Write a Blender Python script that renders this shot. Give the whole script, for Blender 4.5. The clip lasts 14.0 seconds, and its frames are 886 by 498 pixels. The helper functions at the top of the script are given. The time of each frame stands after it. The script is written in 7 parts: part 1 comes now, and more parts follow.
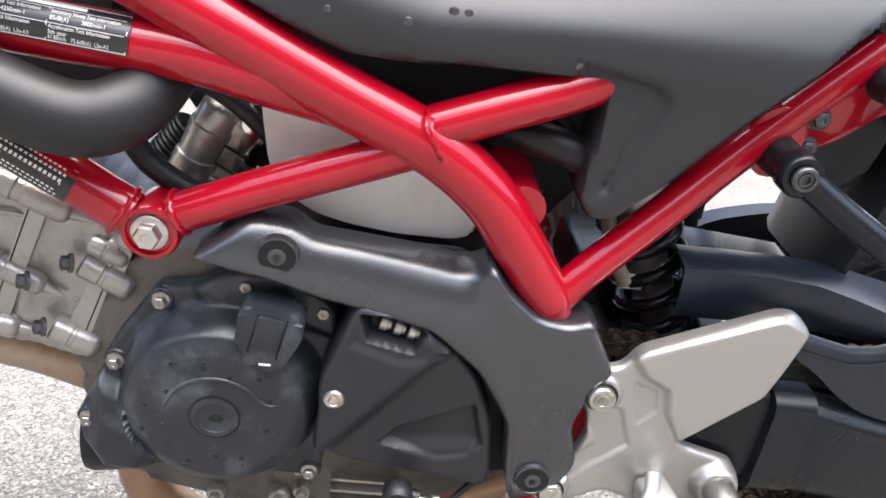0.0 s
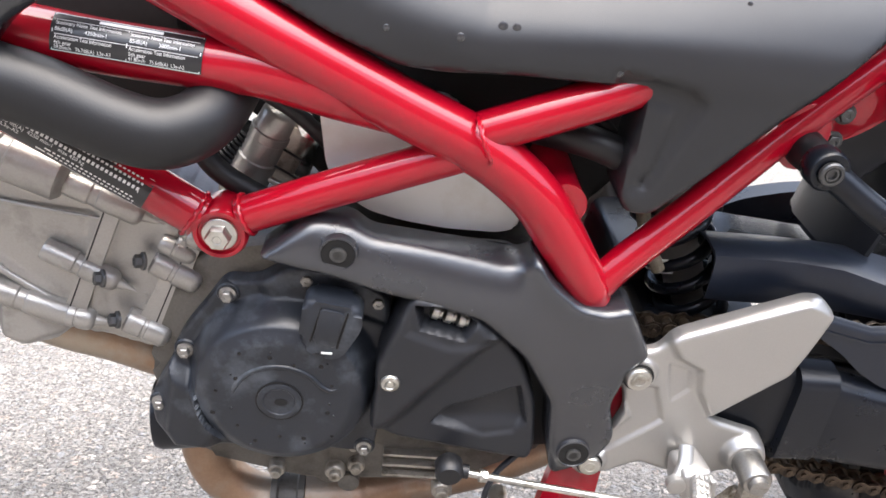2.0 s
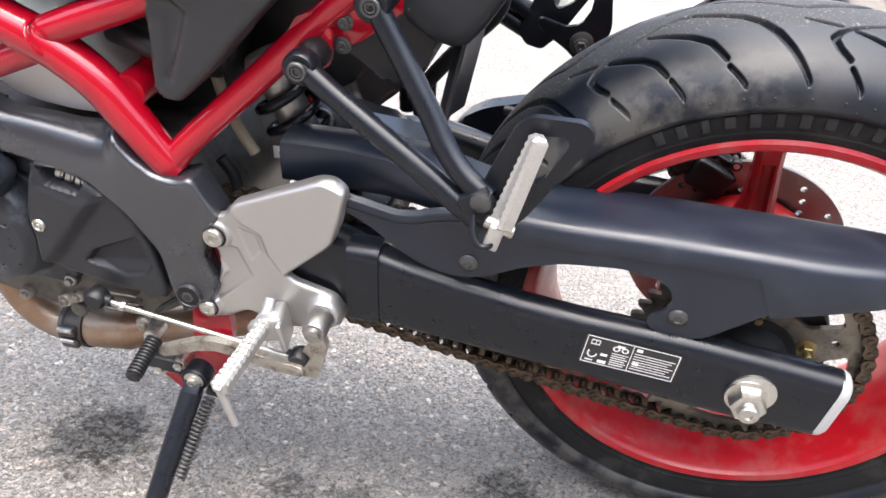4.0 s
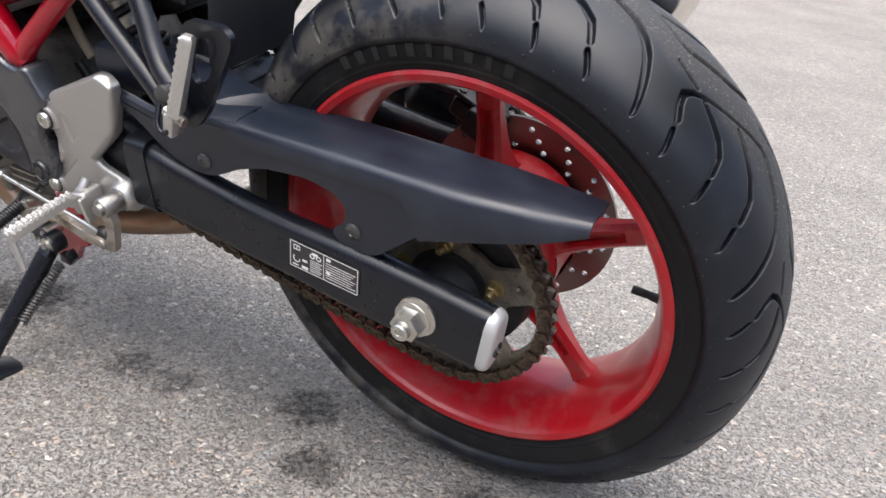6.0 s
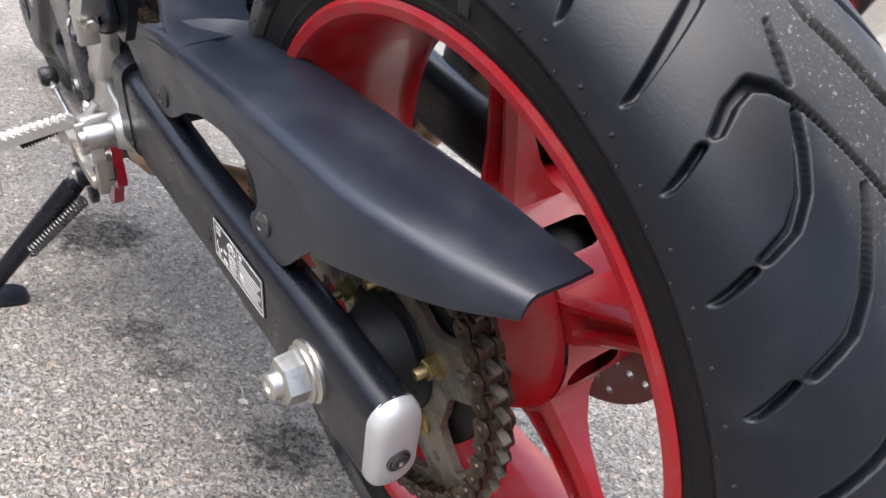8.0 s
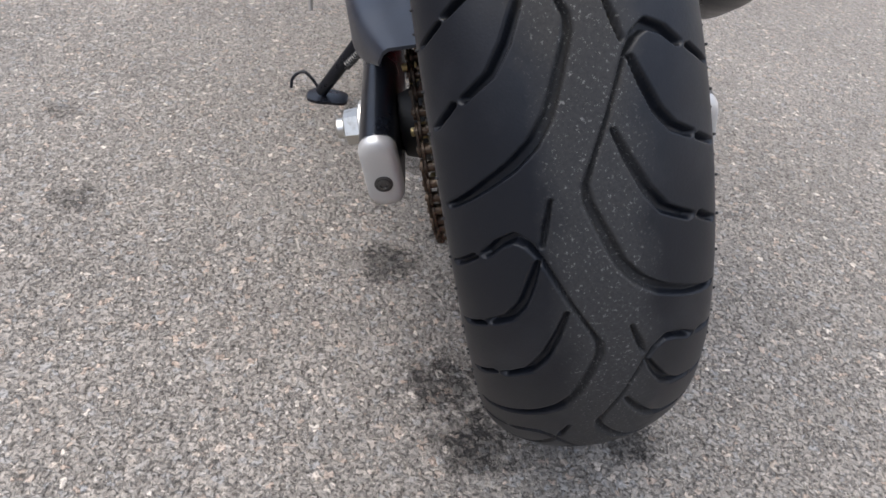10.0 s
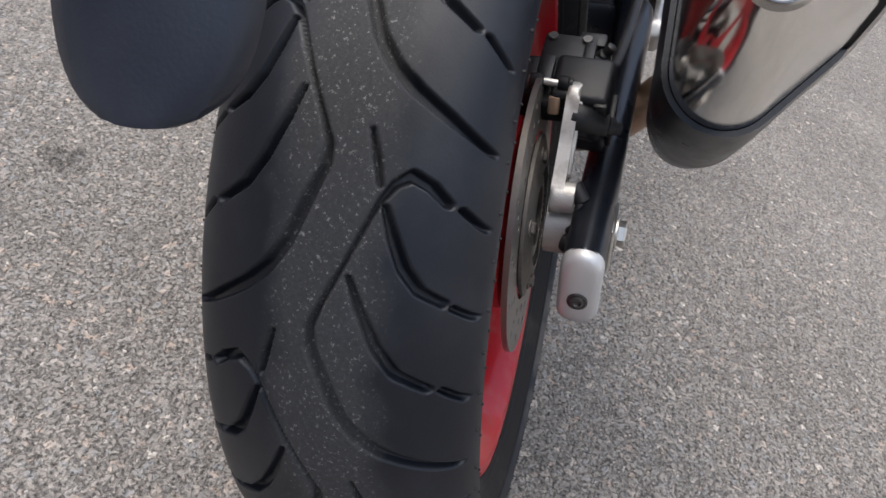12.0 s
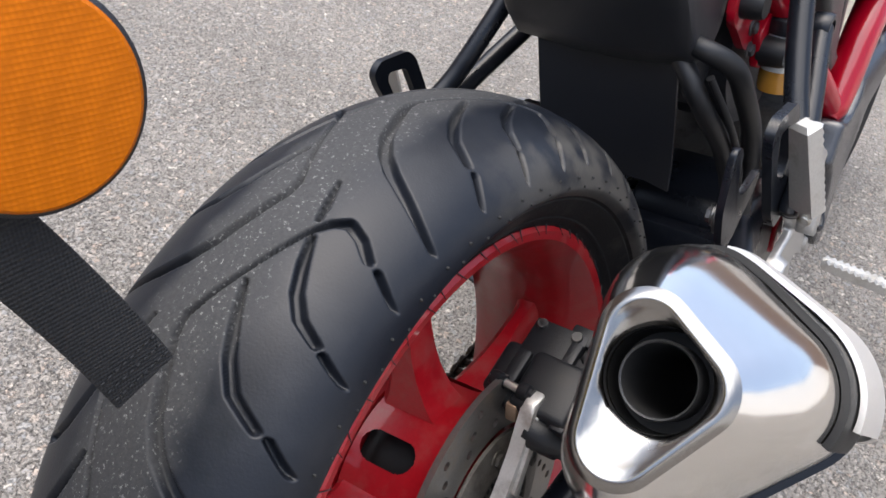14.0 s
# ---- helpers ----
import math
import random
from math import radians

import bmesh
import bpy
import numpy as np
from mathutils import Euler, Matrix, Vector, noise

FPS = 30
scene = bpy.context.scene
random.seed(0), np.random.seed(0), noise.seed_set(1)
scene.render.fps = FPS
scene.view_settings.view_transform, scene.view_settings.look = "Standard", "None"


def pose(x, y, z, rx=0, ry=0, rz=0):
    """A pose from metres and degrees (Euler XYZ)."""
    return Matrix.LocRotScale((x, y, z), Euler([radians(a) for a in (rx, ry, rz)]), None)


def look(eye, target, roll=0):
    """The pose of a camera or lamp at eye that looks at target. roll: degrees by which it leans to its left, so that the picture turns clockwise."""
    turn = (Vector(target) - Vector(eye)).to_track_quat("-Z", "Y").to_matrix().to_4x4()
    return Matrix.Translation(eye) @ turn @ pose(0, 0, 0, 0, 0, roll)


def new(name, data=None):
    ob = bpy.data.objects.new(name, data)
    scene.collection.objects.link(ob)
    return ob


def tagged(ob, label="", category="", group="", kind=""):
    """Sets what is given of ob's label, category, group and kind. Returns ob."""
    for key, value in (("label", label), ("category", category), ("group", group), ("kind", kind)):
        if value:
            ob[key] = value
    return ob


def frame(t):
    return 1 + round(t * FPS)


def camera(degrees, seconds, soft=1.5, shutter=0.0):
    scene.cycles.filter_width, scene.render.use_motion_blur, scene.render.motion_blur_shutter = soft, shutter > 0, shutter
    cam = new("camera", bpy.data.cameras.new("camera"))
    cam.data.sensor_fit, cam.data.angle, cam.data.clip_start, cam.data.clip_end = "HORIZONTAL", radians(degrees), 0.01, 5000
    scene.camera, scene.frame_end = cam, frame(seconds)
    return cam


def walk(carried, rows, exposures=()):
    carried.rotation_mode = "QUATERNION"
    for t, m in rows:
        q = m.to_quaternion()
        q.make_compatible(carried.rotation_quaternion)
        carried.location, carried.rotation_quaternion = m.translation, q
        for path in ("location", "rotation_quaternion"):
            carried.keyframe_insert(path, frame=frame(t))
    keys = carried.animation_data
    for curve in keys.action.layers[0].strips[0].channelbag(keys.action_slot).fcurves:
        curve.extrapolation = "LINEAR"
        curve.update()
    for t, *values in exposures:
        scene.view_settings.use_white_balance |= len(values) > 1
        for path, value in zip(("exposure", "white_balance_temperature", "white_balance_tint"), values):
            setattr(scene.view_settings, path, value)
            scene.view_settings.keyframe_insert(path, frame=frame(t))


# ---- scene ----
LEAN = 14.78      # the motorcycle leans on its side stand, degrees
AXLE = 0.3145     # height of the rear axle above the ground

# ---- camera ----
cam = camera(57.02, 14.0, soft=1.6)
PATH = [
    (0.0, pose(-0.7138, -0.7420, 0.5831, 77.56, -6.61, -3.36)),
    (0.5, pose(-0.7114, -0.7534, 0.5846, 75.69, -6.21, -3.21)),
    (1.0, pose(-0.7438, -0.7729, 0.5991, 75.55, -6.25, -3.62)),
    (1.5, pose(-0.7720, -0.7769, 0.6034, 75.47, -6.19, -3.60)),
    (2.0, pose(-0.7462, -0.7750, 0.6118, 74.95, -5.47, -2.80)),
    (2.5, pose(-0.6437, -0.8211, 0.6101, 70.49, -7.31, 3.68)),
    (3.0, pose(-0.4707, -0.8698, 0.6430, 70.00, -6.50, 5.50)),
    (3.5, pose(-0.3367, -0.8624, 0.6393, 69.49, -5.33, 8.11)),
    (4.0, pose(-0.1716, -0.8806, 0.6656, 68.37, -4.74, 12.38)),
    (4.2, pose(-0.0819, -0.9050, 0.6841, 68.14, -4.15, 13.13)),
    (6.3, pose(0.3666, -0.7344, 0.6239, 68.46, -9.07, 33.34)),
    (6.5, pose(0.3451, -0.6674, 0.5721, 72.26, -12.04, 33.92)),
    (7.0, pose(0.3192, -0.4991, 0.5521, 71.10, -13.62, 40.80)),
    (7.2, pose(0.3178, -0.4631, 0.5426, 69.52, -13.80, 43.99)),
    (9.3, pose(0.6489, -0.2558, 0.6610, 57.63, -12.20, 79.30)),
    (9.5, pose(0.6831, -0.1999, 0.6611, 54.83, -11.07, 84.61)),
    (10.0, pose(0.7109, -0.1404, 0.6548, 53.55, -7.01, 88.79)),
    (10.5, pose(0.7280, -0.0851, 0.6698, 53.37, -8.03, 90.69)),
    (11.0, pose(0.7448, -0.0784, 0.6644, 53.35, -10.26, 90.57)),
    (11.5, pose(0.7234, -0.0304, 0.6809, 53.07, -13.55, 96.40)),
    (12.0, pose(0.6184, 0.0560, 0.7242, 51.92, -15.97, 105.88)),
    (12.5, pose(0.5030, 0.1023, 0.7420, 50.06, -11.26, 113.56)),
    (13.0, pose(0.4145, 0.1525, 0.7797, 48.25, -12.31, 130.97)),
    (13.5, pose(0.3786, 0.1693, 0.8472, 51.99, -11.41, 129.88)),
    (14.0, pose(0.3802, 0.1742, 0.8991, 49.74, -12.03, 127.38)),
]
EXPO = [(0.0, 2.50), (0.8, 2.50), (1.5, 2.52), (2.0, 2.48), (2.5, 2.45), (3.5, 2.42), (4.2, 2.58), (6.5, 1.72), (7.2, 2.30), (9.5, 1.40), (10.0, 1.34), (10.5, 1.30), (11.0, 1.20), (12.0, 1.16), (12.5, 1.16), (13.5, 1.80), (14.0, 1.55)]
walk(cam, PATH, exposures=EXPO)

# ---- world and sun ----
world = bpy.data.worlds.new("overcast_sky")
scene.world = world
world.use_nodes = True
wn, wl = world.node_tree.nodes, world.node_tree.links
wn.clear()
sky = wn.new("ShaderNodeTexSky")
sky.sky_type, sky.sun_disc = "NISHITA", False
sky.sun_elevation, sky.sun_rotation = radians(74), radians(170)
sky.dust_density, sky.air_density = 4.0, 1.0
grey = wn.new("ShaderNodeHueSaturation")
grey.inputs["Saturation"].default_value = 0.88
back = wn.new("ShaderNodeBackground")
back.inputs["Strength"].default_value = 0.122
wout = wn.new("ShaderNodeOutputWorld")
wl.new(sky.outputs[0], grey.inputs["Color"])
wl.new(grey.outputs[0], back.inputs["Color"])
wl.new(back.outputs[0], wout.inputs["Surface"])
sun = new("sun", bpy.data.lights.new("sun", "SUN"))
sun.data.energy, sun.data.angle, sun.data.color = 1.35, radians(88), (1.0, 0.985, 0.97)
sun.matrix_world = look((0, 0, 0), (-0.08, 0.14, -0.985))


# ---- materials ----
def material(name, color, rough, metal=0.0, coat=0.0, vary=0.0, grain=300.0, bump=0.0, wear=None, wear_at=0.62, wear_scale=9.0, spec=0.5, rvary=0.0, coat_rough=0.06):
    """A surface with fine grain, broad blotches, and worn or dirty patches of another colour."""
    m = bpy.data.materials.new(name)
    m.use_nodes = True
    n, l = m.node_tree.nodes, m.node_tree.links
    p = n["Principled BSDF"]
    p.inputs["Base Color"].default_value = (*color, 1)
    p.inputs["Roughness"].default_value = rough
    p.inputs["Metallic"].default_value = metal
    p.inputs["Coat Weight"].default_value = coat
    p.inputs["Coat Roughness"].default_value = coat_rough
    p.inputs["Specular IOR Level"].default_value = spec
    tc = n.new("ShaderNodeTexCoord")
    fine = n.new("ShaderNodeTexNoise")
    fine.inputs["Scale"].default_value, fine.inputs["Detail"].default_value = grain, 4
    l.new(tc.outputs["Object"], fine.inputs["Vector"])
    broad = n.new("ShaderNodeTexNoise")
    broad.inputs["Scale"].default_value, broad.inputs["Detail"].default_value, broad.inputs["Roughness"].default_value = wear_scale, 8, 0.65
    l.new(tc.outputs["Object"], broad.inputs["Vector"])
    last = None
    if vary:
        mixn = n.new("ShaderNodeMix")
        mixn.data_type, mixn.blend_type = "RGBA", "MIX"
        mixn.inputs["A"].default_value = (*[c * (1 - vary) for c in color], 1)
        mixn.inputs["B"].default_value = (*[min(1, c * (1 + vary)) for c in color], 1)
        l.new(fine.outputs["Fac"], mixn.inputs["Factor"])
        last = mixn.outputs["Result"]
    if wear:
        ramp = n.new("ShaderNodeMapRange")
        ramp.inputs["From Min"].default_value, ramp.inputs["From Max"].default_value = wear_at - 0.06, wear_at + 0.12
        l.new(broad.outputs["Fac"], ramp.inputs["Value"])
        mx = n.new("ShaderNodeMix")
        mx.data_type = "RGBA"
        mx.inputs["A"].default_value = (*color, 1)
        mx.inputs["B"].default_value = (*wear, 1)
        if last:
            l.new(last, mx.inputs["A"])
        l.new(ramp.outputs["Result"], mx.inputs["Factor"])
        last = mx.outputs["Result"]
    if last:
        l.new(last, p.inputs["Base Color"])
    if rvary:
        rr = n.new("ShaderNodeMapRange")
        rr.inputs["From Min"].default_value, rr.inputs["From Max"].default_value = 0.3, 0.7
        rr.inputs["To Min"].default_value, rr.inputs["To Max"].default_value = max(0.02, rough - rvary), min(1, rough + rvary)
        l.new(broad.outputs["Fac"], rr.inputs["Value"])
        l.new(rr.outputs["Result"], p.inputs["Roughness"])
    if bump:
        b = n.new("ShaderNodeBump")
        b.inputs["Strength"].default_value, b.inputs["Distance"].default_value = bump, 0.001
        l.new(fine.outputs["Fac"], b.inputs["Height"])
        l.new(b.outputs["Normal"], p.inputs["Normal"])
    return m


RED = material("red_gloss_paint", (0.33, 0.0010, 0.012), 0.34, coat=1.0, coat_rough=0.03, spec=0.15, vary=0.06, grain=900, rvary=0.04)
RIM_RED = material("red_wheel_paint", (0.39, 0.006, 0.013), 0.40, spec=0.35, coat=0.35, vary=0.15, grain=400, wear=(0.36, 0.048, 0.045), wear_at=0.53, wear_scale=26, rvary=0.12)
BLACK = material("satin_black_paint", (0.0052, 0.0066, 0.0102), 0.31, spec=0.38, vary=0.2, grain=700, bump=0.08, wear=(0.022, 0.024, 0.029), wear_at=0.66, wear_scale=25, rvary=0.08)
PLASTIC = material("black_grained_plastic", (0.013, 0.0142, 0.0178), 0.40, vary=0.15, grain=1500, bump=0.35, rvary=0.05)
GREYPLASTIC = material("dark_grey_satin_plastic", (0.020, 0.0215, 0.0255), 0.25, spec=1.0, vary=0.08, grain=1800, bump=0.12, rvary=0.05)
PANELMAT = material("grey_textured_panel_plastic", (0.0145, 0.0152, 0.0175), 0.36, spec=0.55, vary=0.08, grain=1800, bump=0.12, rvary=0.06)
GUARD = material("blue_black_plastic", (0.0095, 0.0132, 0.0225), 0.38, vary=0.10, grain=600, bump=0.10, wear=(0.016, 0.021, 0.032), wear_at=0.56, wear_scale=14, rvary=0.10)
COVER = material("dusty_black_engine_paint", (0.014, 0.0168, 0.0225), 0.36, vary=0.2, grain=900, bump=0.15, wear=(0.070, 0.080, 0.094), wear_at=0.57, wear_scale=20, rvary=0.08)
CAST = material("grey_painted_casting", (0.37, 0.355, 0.33), 0.34, metal=0.65, vary=0.10, grain=500, bump=0.25, wear=(0.24, 0.228, 0.205), wear_at=0.62, wear_scale=22)
GRIMY = material("grimy_casting", (0.13, 0.12, 0.105), 0.5, metal=0.5, vary=0.2, grain=400, bump=0.3, wear=(0.05, 0.043, 0.036), wear_at=0.55, wear_scale=24)
ALU = material("satin_aluminium", (0.45, 0.44, 0.42), 0.42, metal=0.85, vary=0.06, grain=1200, bump=0.1, rvary=0.06)
BRACKETALU = material("cast_aluminium", (0.50, 0.49, 0.465), 0.42, metal=0.6, vary=0.12, grain=600, bump=0.25, wear=(0.30, 0.28, 0.25), wear_at=0.6, wear_scale=40)
CAPALU = material("matt_silver_paint", (0.55, 0.56, 0.56), 0.42, metal=0.5, vary=0.05, grain=900, bump=0.05)
DIRTYALU = material("dirty_aluminium", (0.42, 0.39, 0.34), 0.45, metal=0.8, vary=0.2, grain=400, bump=0.3, wear=(0.10, 0.08, 0.055), wear_at=0.56, wear_scale=40)
PEGALU = material("bright_peg_aluminium", (0.50, 0.49, 0.465), 0.42, metal=0.8, vary=0.15, grain=500, bump=0.3, wear=(0.36, 0.34, 0.30), wear_scale=40)
STEEL = material("zinc_steel", (0.58, 0.57, 0.53), 0.34, metal=1.0, vary=0.1, grain=800, bump=0.15, wear=(0.33, 0.29, 0.22), wear_at=0.6, wear_scale=60)
BOLT = material("dull_zinc_bolt", (0.36, 0.35, 0.33), 0.36, metal=0.95, vary=0.2, grain=700, bump=0.15, wear=(0.16, 0.14, 0.12), wear_at=0.58, wear_scale=70)
DARKSTEEL = material("dark_steel", (0.10, 0.10, 0.10), 0.4, metal=0.8, vary=0.2, grain=600, bump=0.15)
CHAINMAT = material("oily_bronze_chain", (0.125, 0.093, 0.066), 0.42, metal=0.8, vary=0.3, grain=700, bump=0.4, wear=(0.035, 0.026, 0.02), wear_at=0.52, wear_scale=60, rvary=0.12)
SPROCKETMAT = material("greasy_grey_sprocket", (0.25, 0.225, 0.185), 0.5, metal=0.65, vary=0.2, grain=500, bump=0.3, wear=(0.05, 0.042, 0.034), wear_at=0.54, wear_scale=30, rvary=0.1)
DISCMAT = material("brushed_brake_disc", (0.23, 0.222, 0.21), 0.38, metal=0.9, vary=0.15, grain=350, bump=0.15, wear=(0.26, 0.22, 0.18), wear_at=0.6, wear_scale=30)
RUBBER = material("tyre_sidewall_rubber", (0.0060, 0.0060, 0.0066), 0.70, spec=0.3, vary=0.25, grain=500, bump=0.3, wear=(0.035, 0.032, 0.028), wear_at=0.6, wear_scale=14)
CALIPER = material("matt_black_caliper", (0.0062, 0.0070, 0.0088), 0.46, spec=0.35, vary=0.2, grain=700, bump=0.2, wear=(0.012, 0.0115, 0.011), wear_at=0.6, wear_scale=40)
HOSE = material("black_rubber_hose", (0.0060, 0.0063, 0.0075), 0.50, vary=0.2, grain=700, bump=0.07, rvary=0.06)
CHROME = material("polished_steel", (0.84, 0.82, 0.785), 0.15, metal=1.0, vary=0.03, grain=120, rvary=0.07)
SHIELDALU = material("pale_satin_shield", (0.80, 0.785, 0.755), 0.34, metal=0.75, vary=0.05, grain=700, bump=0.05)
CANEND = material("brushed_steel_end", (0.34, 0.328, 0.308), 0.24, metal=1.0, vary=0.05, grain=300, rvary=0.06)
# sooty and greasy black; also painted into holes, slots and gaps as shade
SOOT_AND_SHADE = material("sooty_metal_and_shade_black", (0.008, 0.008, 0.008), 0.6, metal=0.2, vary=0.3, grain=300)
RUSTPIPE = material("heat_browned_pipe", (0.36, 0.235, 0.155), 0.42, metal=0.7, vary=0.15, grain=300, bump=0.25, wear=(0.42, 0.36, 0.29), wear_at=0.5, wear_scale=11, rvary=0.1)
BOTTLE = material("milky_plastic", (0.74, 0.765, 0.75), 0.38, vary=0.03, grain=60, wear=(0.66, 0.66, 0.62), wear_at=0.62, wear_scale=18)
AMBER = material("amber_reflector", (0.46, 0.115, 0.0012), 0.40, spec=0.12, vary=0.25, grain=60)
# the reflector's moulded prisms
an, al = AMBER.node_tree.nodes, AMBER.node_tree.links
prisms = an.new("ShaderNodeTexVoronoi")
prisms.inputs["Scale"].default_value, prisms.inputs["Randomness"].default_value = 620, 0.12
al.new(an["Texture Coordinate"].outputs["Object"], prisms.inputs["Vector"])
facet = an.new("ShaderNodeMix")
facet.data_type, facet.blend_type = "RGBA", "MULTIPLY"
facet.inputs["Factor"].default_value = 0.5
al.new(an["Principled BSDF"].inputs["Base Color"].links[0].from_socket, facet.inputs["A"])
shade = an.new("ShaderNodeMapRange")
shade.inputs["From Min"].default_value, shade.inputs["From Max"].default_value, shade.inputs["To Min"].default_value, shade.inputs["To Max"].default_value = 0.15, 0.6, 1.12, 0.80
al.new(prisms.outputs["Distance"], shade.inputs["Value"])
al.new(shade.outputs["Result"], facet.inputs["B"])
al.new(facet.outputs["Result"], an["Principled BSDF"].inputs["Base Color"])
ridge = an.new("ShaderNodeBump")
ridge.inputs["Strength"].default_value, ridge.inputs["Distance"].default_value = 0.35, 0.0007
al.new(prisms.outputs["Distance"], ridge.inputs["Height"])
al.new(ridge.outputs["Normal"], an["Principled BSDF"].inputs["Normal"])
YELLOW = material("yellow_plate", (0.83, 0.60, 0.01), 0.3, coat=0.3, vary=0.03)
WHITE = material("white_print", (0.78, 0.78, 0.76), 0.4, vary=0.04)
BLUE = material("blue_print", (0.03, 0.07, 0.32), 0.4, vary=0.04)
REDPRINT = material("red_print", (0.62, 0.03, 0.03), 0.4, vary=0.04)
LABEL = material("black_label", (0.016, 0.016, 0.017), 0.32, coat=0.3, vary=0.1)
ENGRAVE = material("moulded_rubber_marks", (0.0095, 0.0095, 0.010), 0.6, vary=0.1)
WEBBING = material("black_webbing", (0.0125, 0.013, 0.0145), 0.85, vary=0.3, grain=900, bump=0.0)
# the weave of the webbing: fine ribs across, crossed by the warp
wbn, wbl = WEBBING.node_tree.nodes, WEBBING.node_tree.links
ribs = []
for axis_, scale_ in (("Z", 205), ("X", 260)):
    wave_ = wbn.new("ShaderNodeTexWave")
    wave_.bands_direction = axis_
    wave_.inputs["Scale"].default_value, wave_.inputs["Distortion"].default_value = scale_, 0.6
    wbl.new(wbn["Texture Coordinate"].outputs["Object"], wave_.inputs["Vector"])
    ribs.append(wave_.outputs["Fac"])
weave = wbn.new("ShaderNodeMath")
weave.operation = "MULTIPLY_ADD"
wbl.new(ribs[1], weave.inputs[0])
weave.inputs[1].default_value = 0.45
wbl.new(ribs[0], weave.inputs[2])
cloth = wbn.new("ShaderNodeBump")
cloth.inputs["Strength"].default_value, cloth.inputs["Distance"].default_value = 0.7, 0.0008
wbl.new(weave.outputs[0], cloth.inputs["Height"])
wbl.new(cloth.outputs["Normal"], wbn["Principled BSDF"].inputs["Normal"])
GOLD = material("yellow_passivated_steel", (0.34, 0.26, 0.12), 0.42, metal=0.9, vary=0.2, grain=500)
AMBERFLUID = material("amber_fluid", (0.55, 0.26, 0.04), 0.25, coat=0.4, vary=0.1, grain=40)
BRAID = material("braided_heat_sleeve", (0.20, 0.17, 0.12), 0.7, vary=0.5, grain=700, bump=0.8)


def node(tree, kind, **values):
    """A node with some of its properties and inputs set."""
    nd = tree.nodes.new(kind)
    for key, value in values.items():
        if key in nd.inputs:
            nd.inputs[key].default_value = value
    return nd


def asphalt_material():
    """Old asphalt: close-set grey chippings of mixed tint, bitumen and painted pit shadows in the gaps, ragged oil
    drips.
    """
    m = bpy.data.materials.new("worn_asphalt")
    m.use_nodes = True
    t = m.node_tree
    l = t.links
    p = t.nodes["Principled BSDF"]

    def noise(scale, detail, rough=0.5):
        nd = t.nodes.new("ShaderNodeTexNoise")
        nd.inputs["Scale"].default_value, nd.inputs["Detail"].default_value, nd.inputs["Roughness"].default_value = scale, detail, rough
        l.new(geo.outputs["Position"], nd.inputs["Vector"])
        return nd

    def span(socket, a, b, c, d):
        nd = t.nodes.new("ShaderNodeMapRange")
        for key, v in zip(("From Min", "From Max", "To Min", "To Max"), (a, b, c, d)):
            nd.inputs[key].default_value = v
        l.new(socket, nd.inputs["Value"])
        return nd.outputs["Result"]

    def sums(op, a, b, c=None):
        nd = t.nodes.new("ShaderNodeMath")
        nd.operation = op
        for k, v in enumerate((a, b) if c is None else (a, b, c)):
            if isinstance(v, (int, float)):
                nd.inputs[k].default_value = v
            else:
                l.new(v, nd.inputs[k])
        return nd.outputs[0]

    def blend(fac, a, b, kind="MIX"):
        nd = t.nodes.new("ShaderNodeMix")
        nd.data_type, nd.blend_type = "RGBA", kind
        for key, v in (("Factor", fac), ("A", a), ("B", b)):
            if isinstance(v, (tuple, float, int)):
                nd.inputs[key].default_value = v
            else:
                l.new(v, nd.inputs[key])
        return nd.outputs["Result"]

    geo = t.nodes.new("ShaderNodeNewGeometry")
    warp = noise(120, 3)
    mixv = t.nodes.new("ShaderNodeMix")
    mixv.data_type = "VECTOR"
    mixv.inputs["Factor"].default_value = 0.016
    l.new(geo.outputs["Position"], mixv.inputs["A"])
    l.new(warp.outputs["Color"], mixv.inputs["B"])

    def cells(scale, feature):
        nd = t.nodes.new("ShaderNodeTexVoronoi")
        nd.feature = feature
        nd.inputs["Scale"].default_value = scale
        l.new(mixv.outputs["Result"], nd.inputs["Vector"])
        return nd

    stone, grain = cells(124, "F1"), cells(290, "F1")
    sep = t.nodes.new("ShaderNodeSeparateColor")
    l.new(stone.outputs["Color"], sep.inputs["Color"])
    sep2 = t.nodes.new("ShaderNodeSeparateColor")
    l.new(grain.outputs["Color"], sep2.inputs["Color"])

    def ramp(socket, stops):
        nd = t.nodes.new("ShaderNodeValToRGB")
        r = nd.color_ramp
        r.elements[0].position, r.elements[0].color = stops[0][0], (*stops[0][1], 1)
        r.elements[1].position, r.elements[1].color = stops[-1][0], (*stops[-1][1], 1)
        for pos, c in stops[1:-1]:
            e = r.elements.new(pos)
            e.color = (*c, 1)
        l.new(socket, nd.inputs["Fac"])
        return nd.outputs["Color"]

    chips = ramp(sep.outputs["Red"], ((0.0, (0.172, 0.166, 0.160)), (0.4, (0.212, 0.204, 0.196)), (0.62, (0.234, 0.224, 0.213)), (0.74, (0.208, 0.213, 0.221)), (0.88, (0.262, 0.246, 0.231)), (0.95, (0.275, 0.232, 0.205)), (1.0, (0.40, 0.385, 0.365))))
    fines = ramp(sep2.outputs["Red"], ((0.0, (0.095, 0.091, 0.087)), (0.45, (0.165, 0.158, 0.151)), (0.9, (0.235, 0.226, 0.216)), (1.0, (0.32, 0.308, 0.295))))
    # chippings of uneven size, sunk in a bed of fines and bitumen
    edge_noise = noise(520, 3, 0.6)
    reach = span(sep.outputs["Blue"], 0.0, 1.0, 0.36, 0.86)
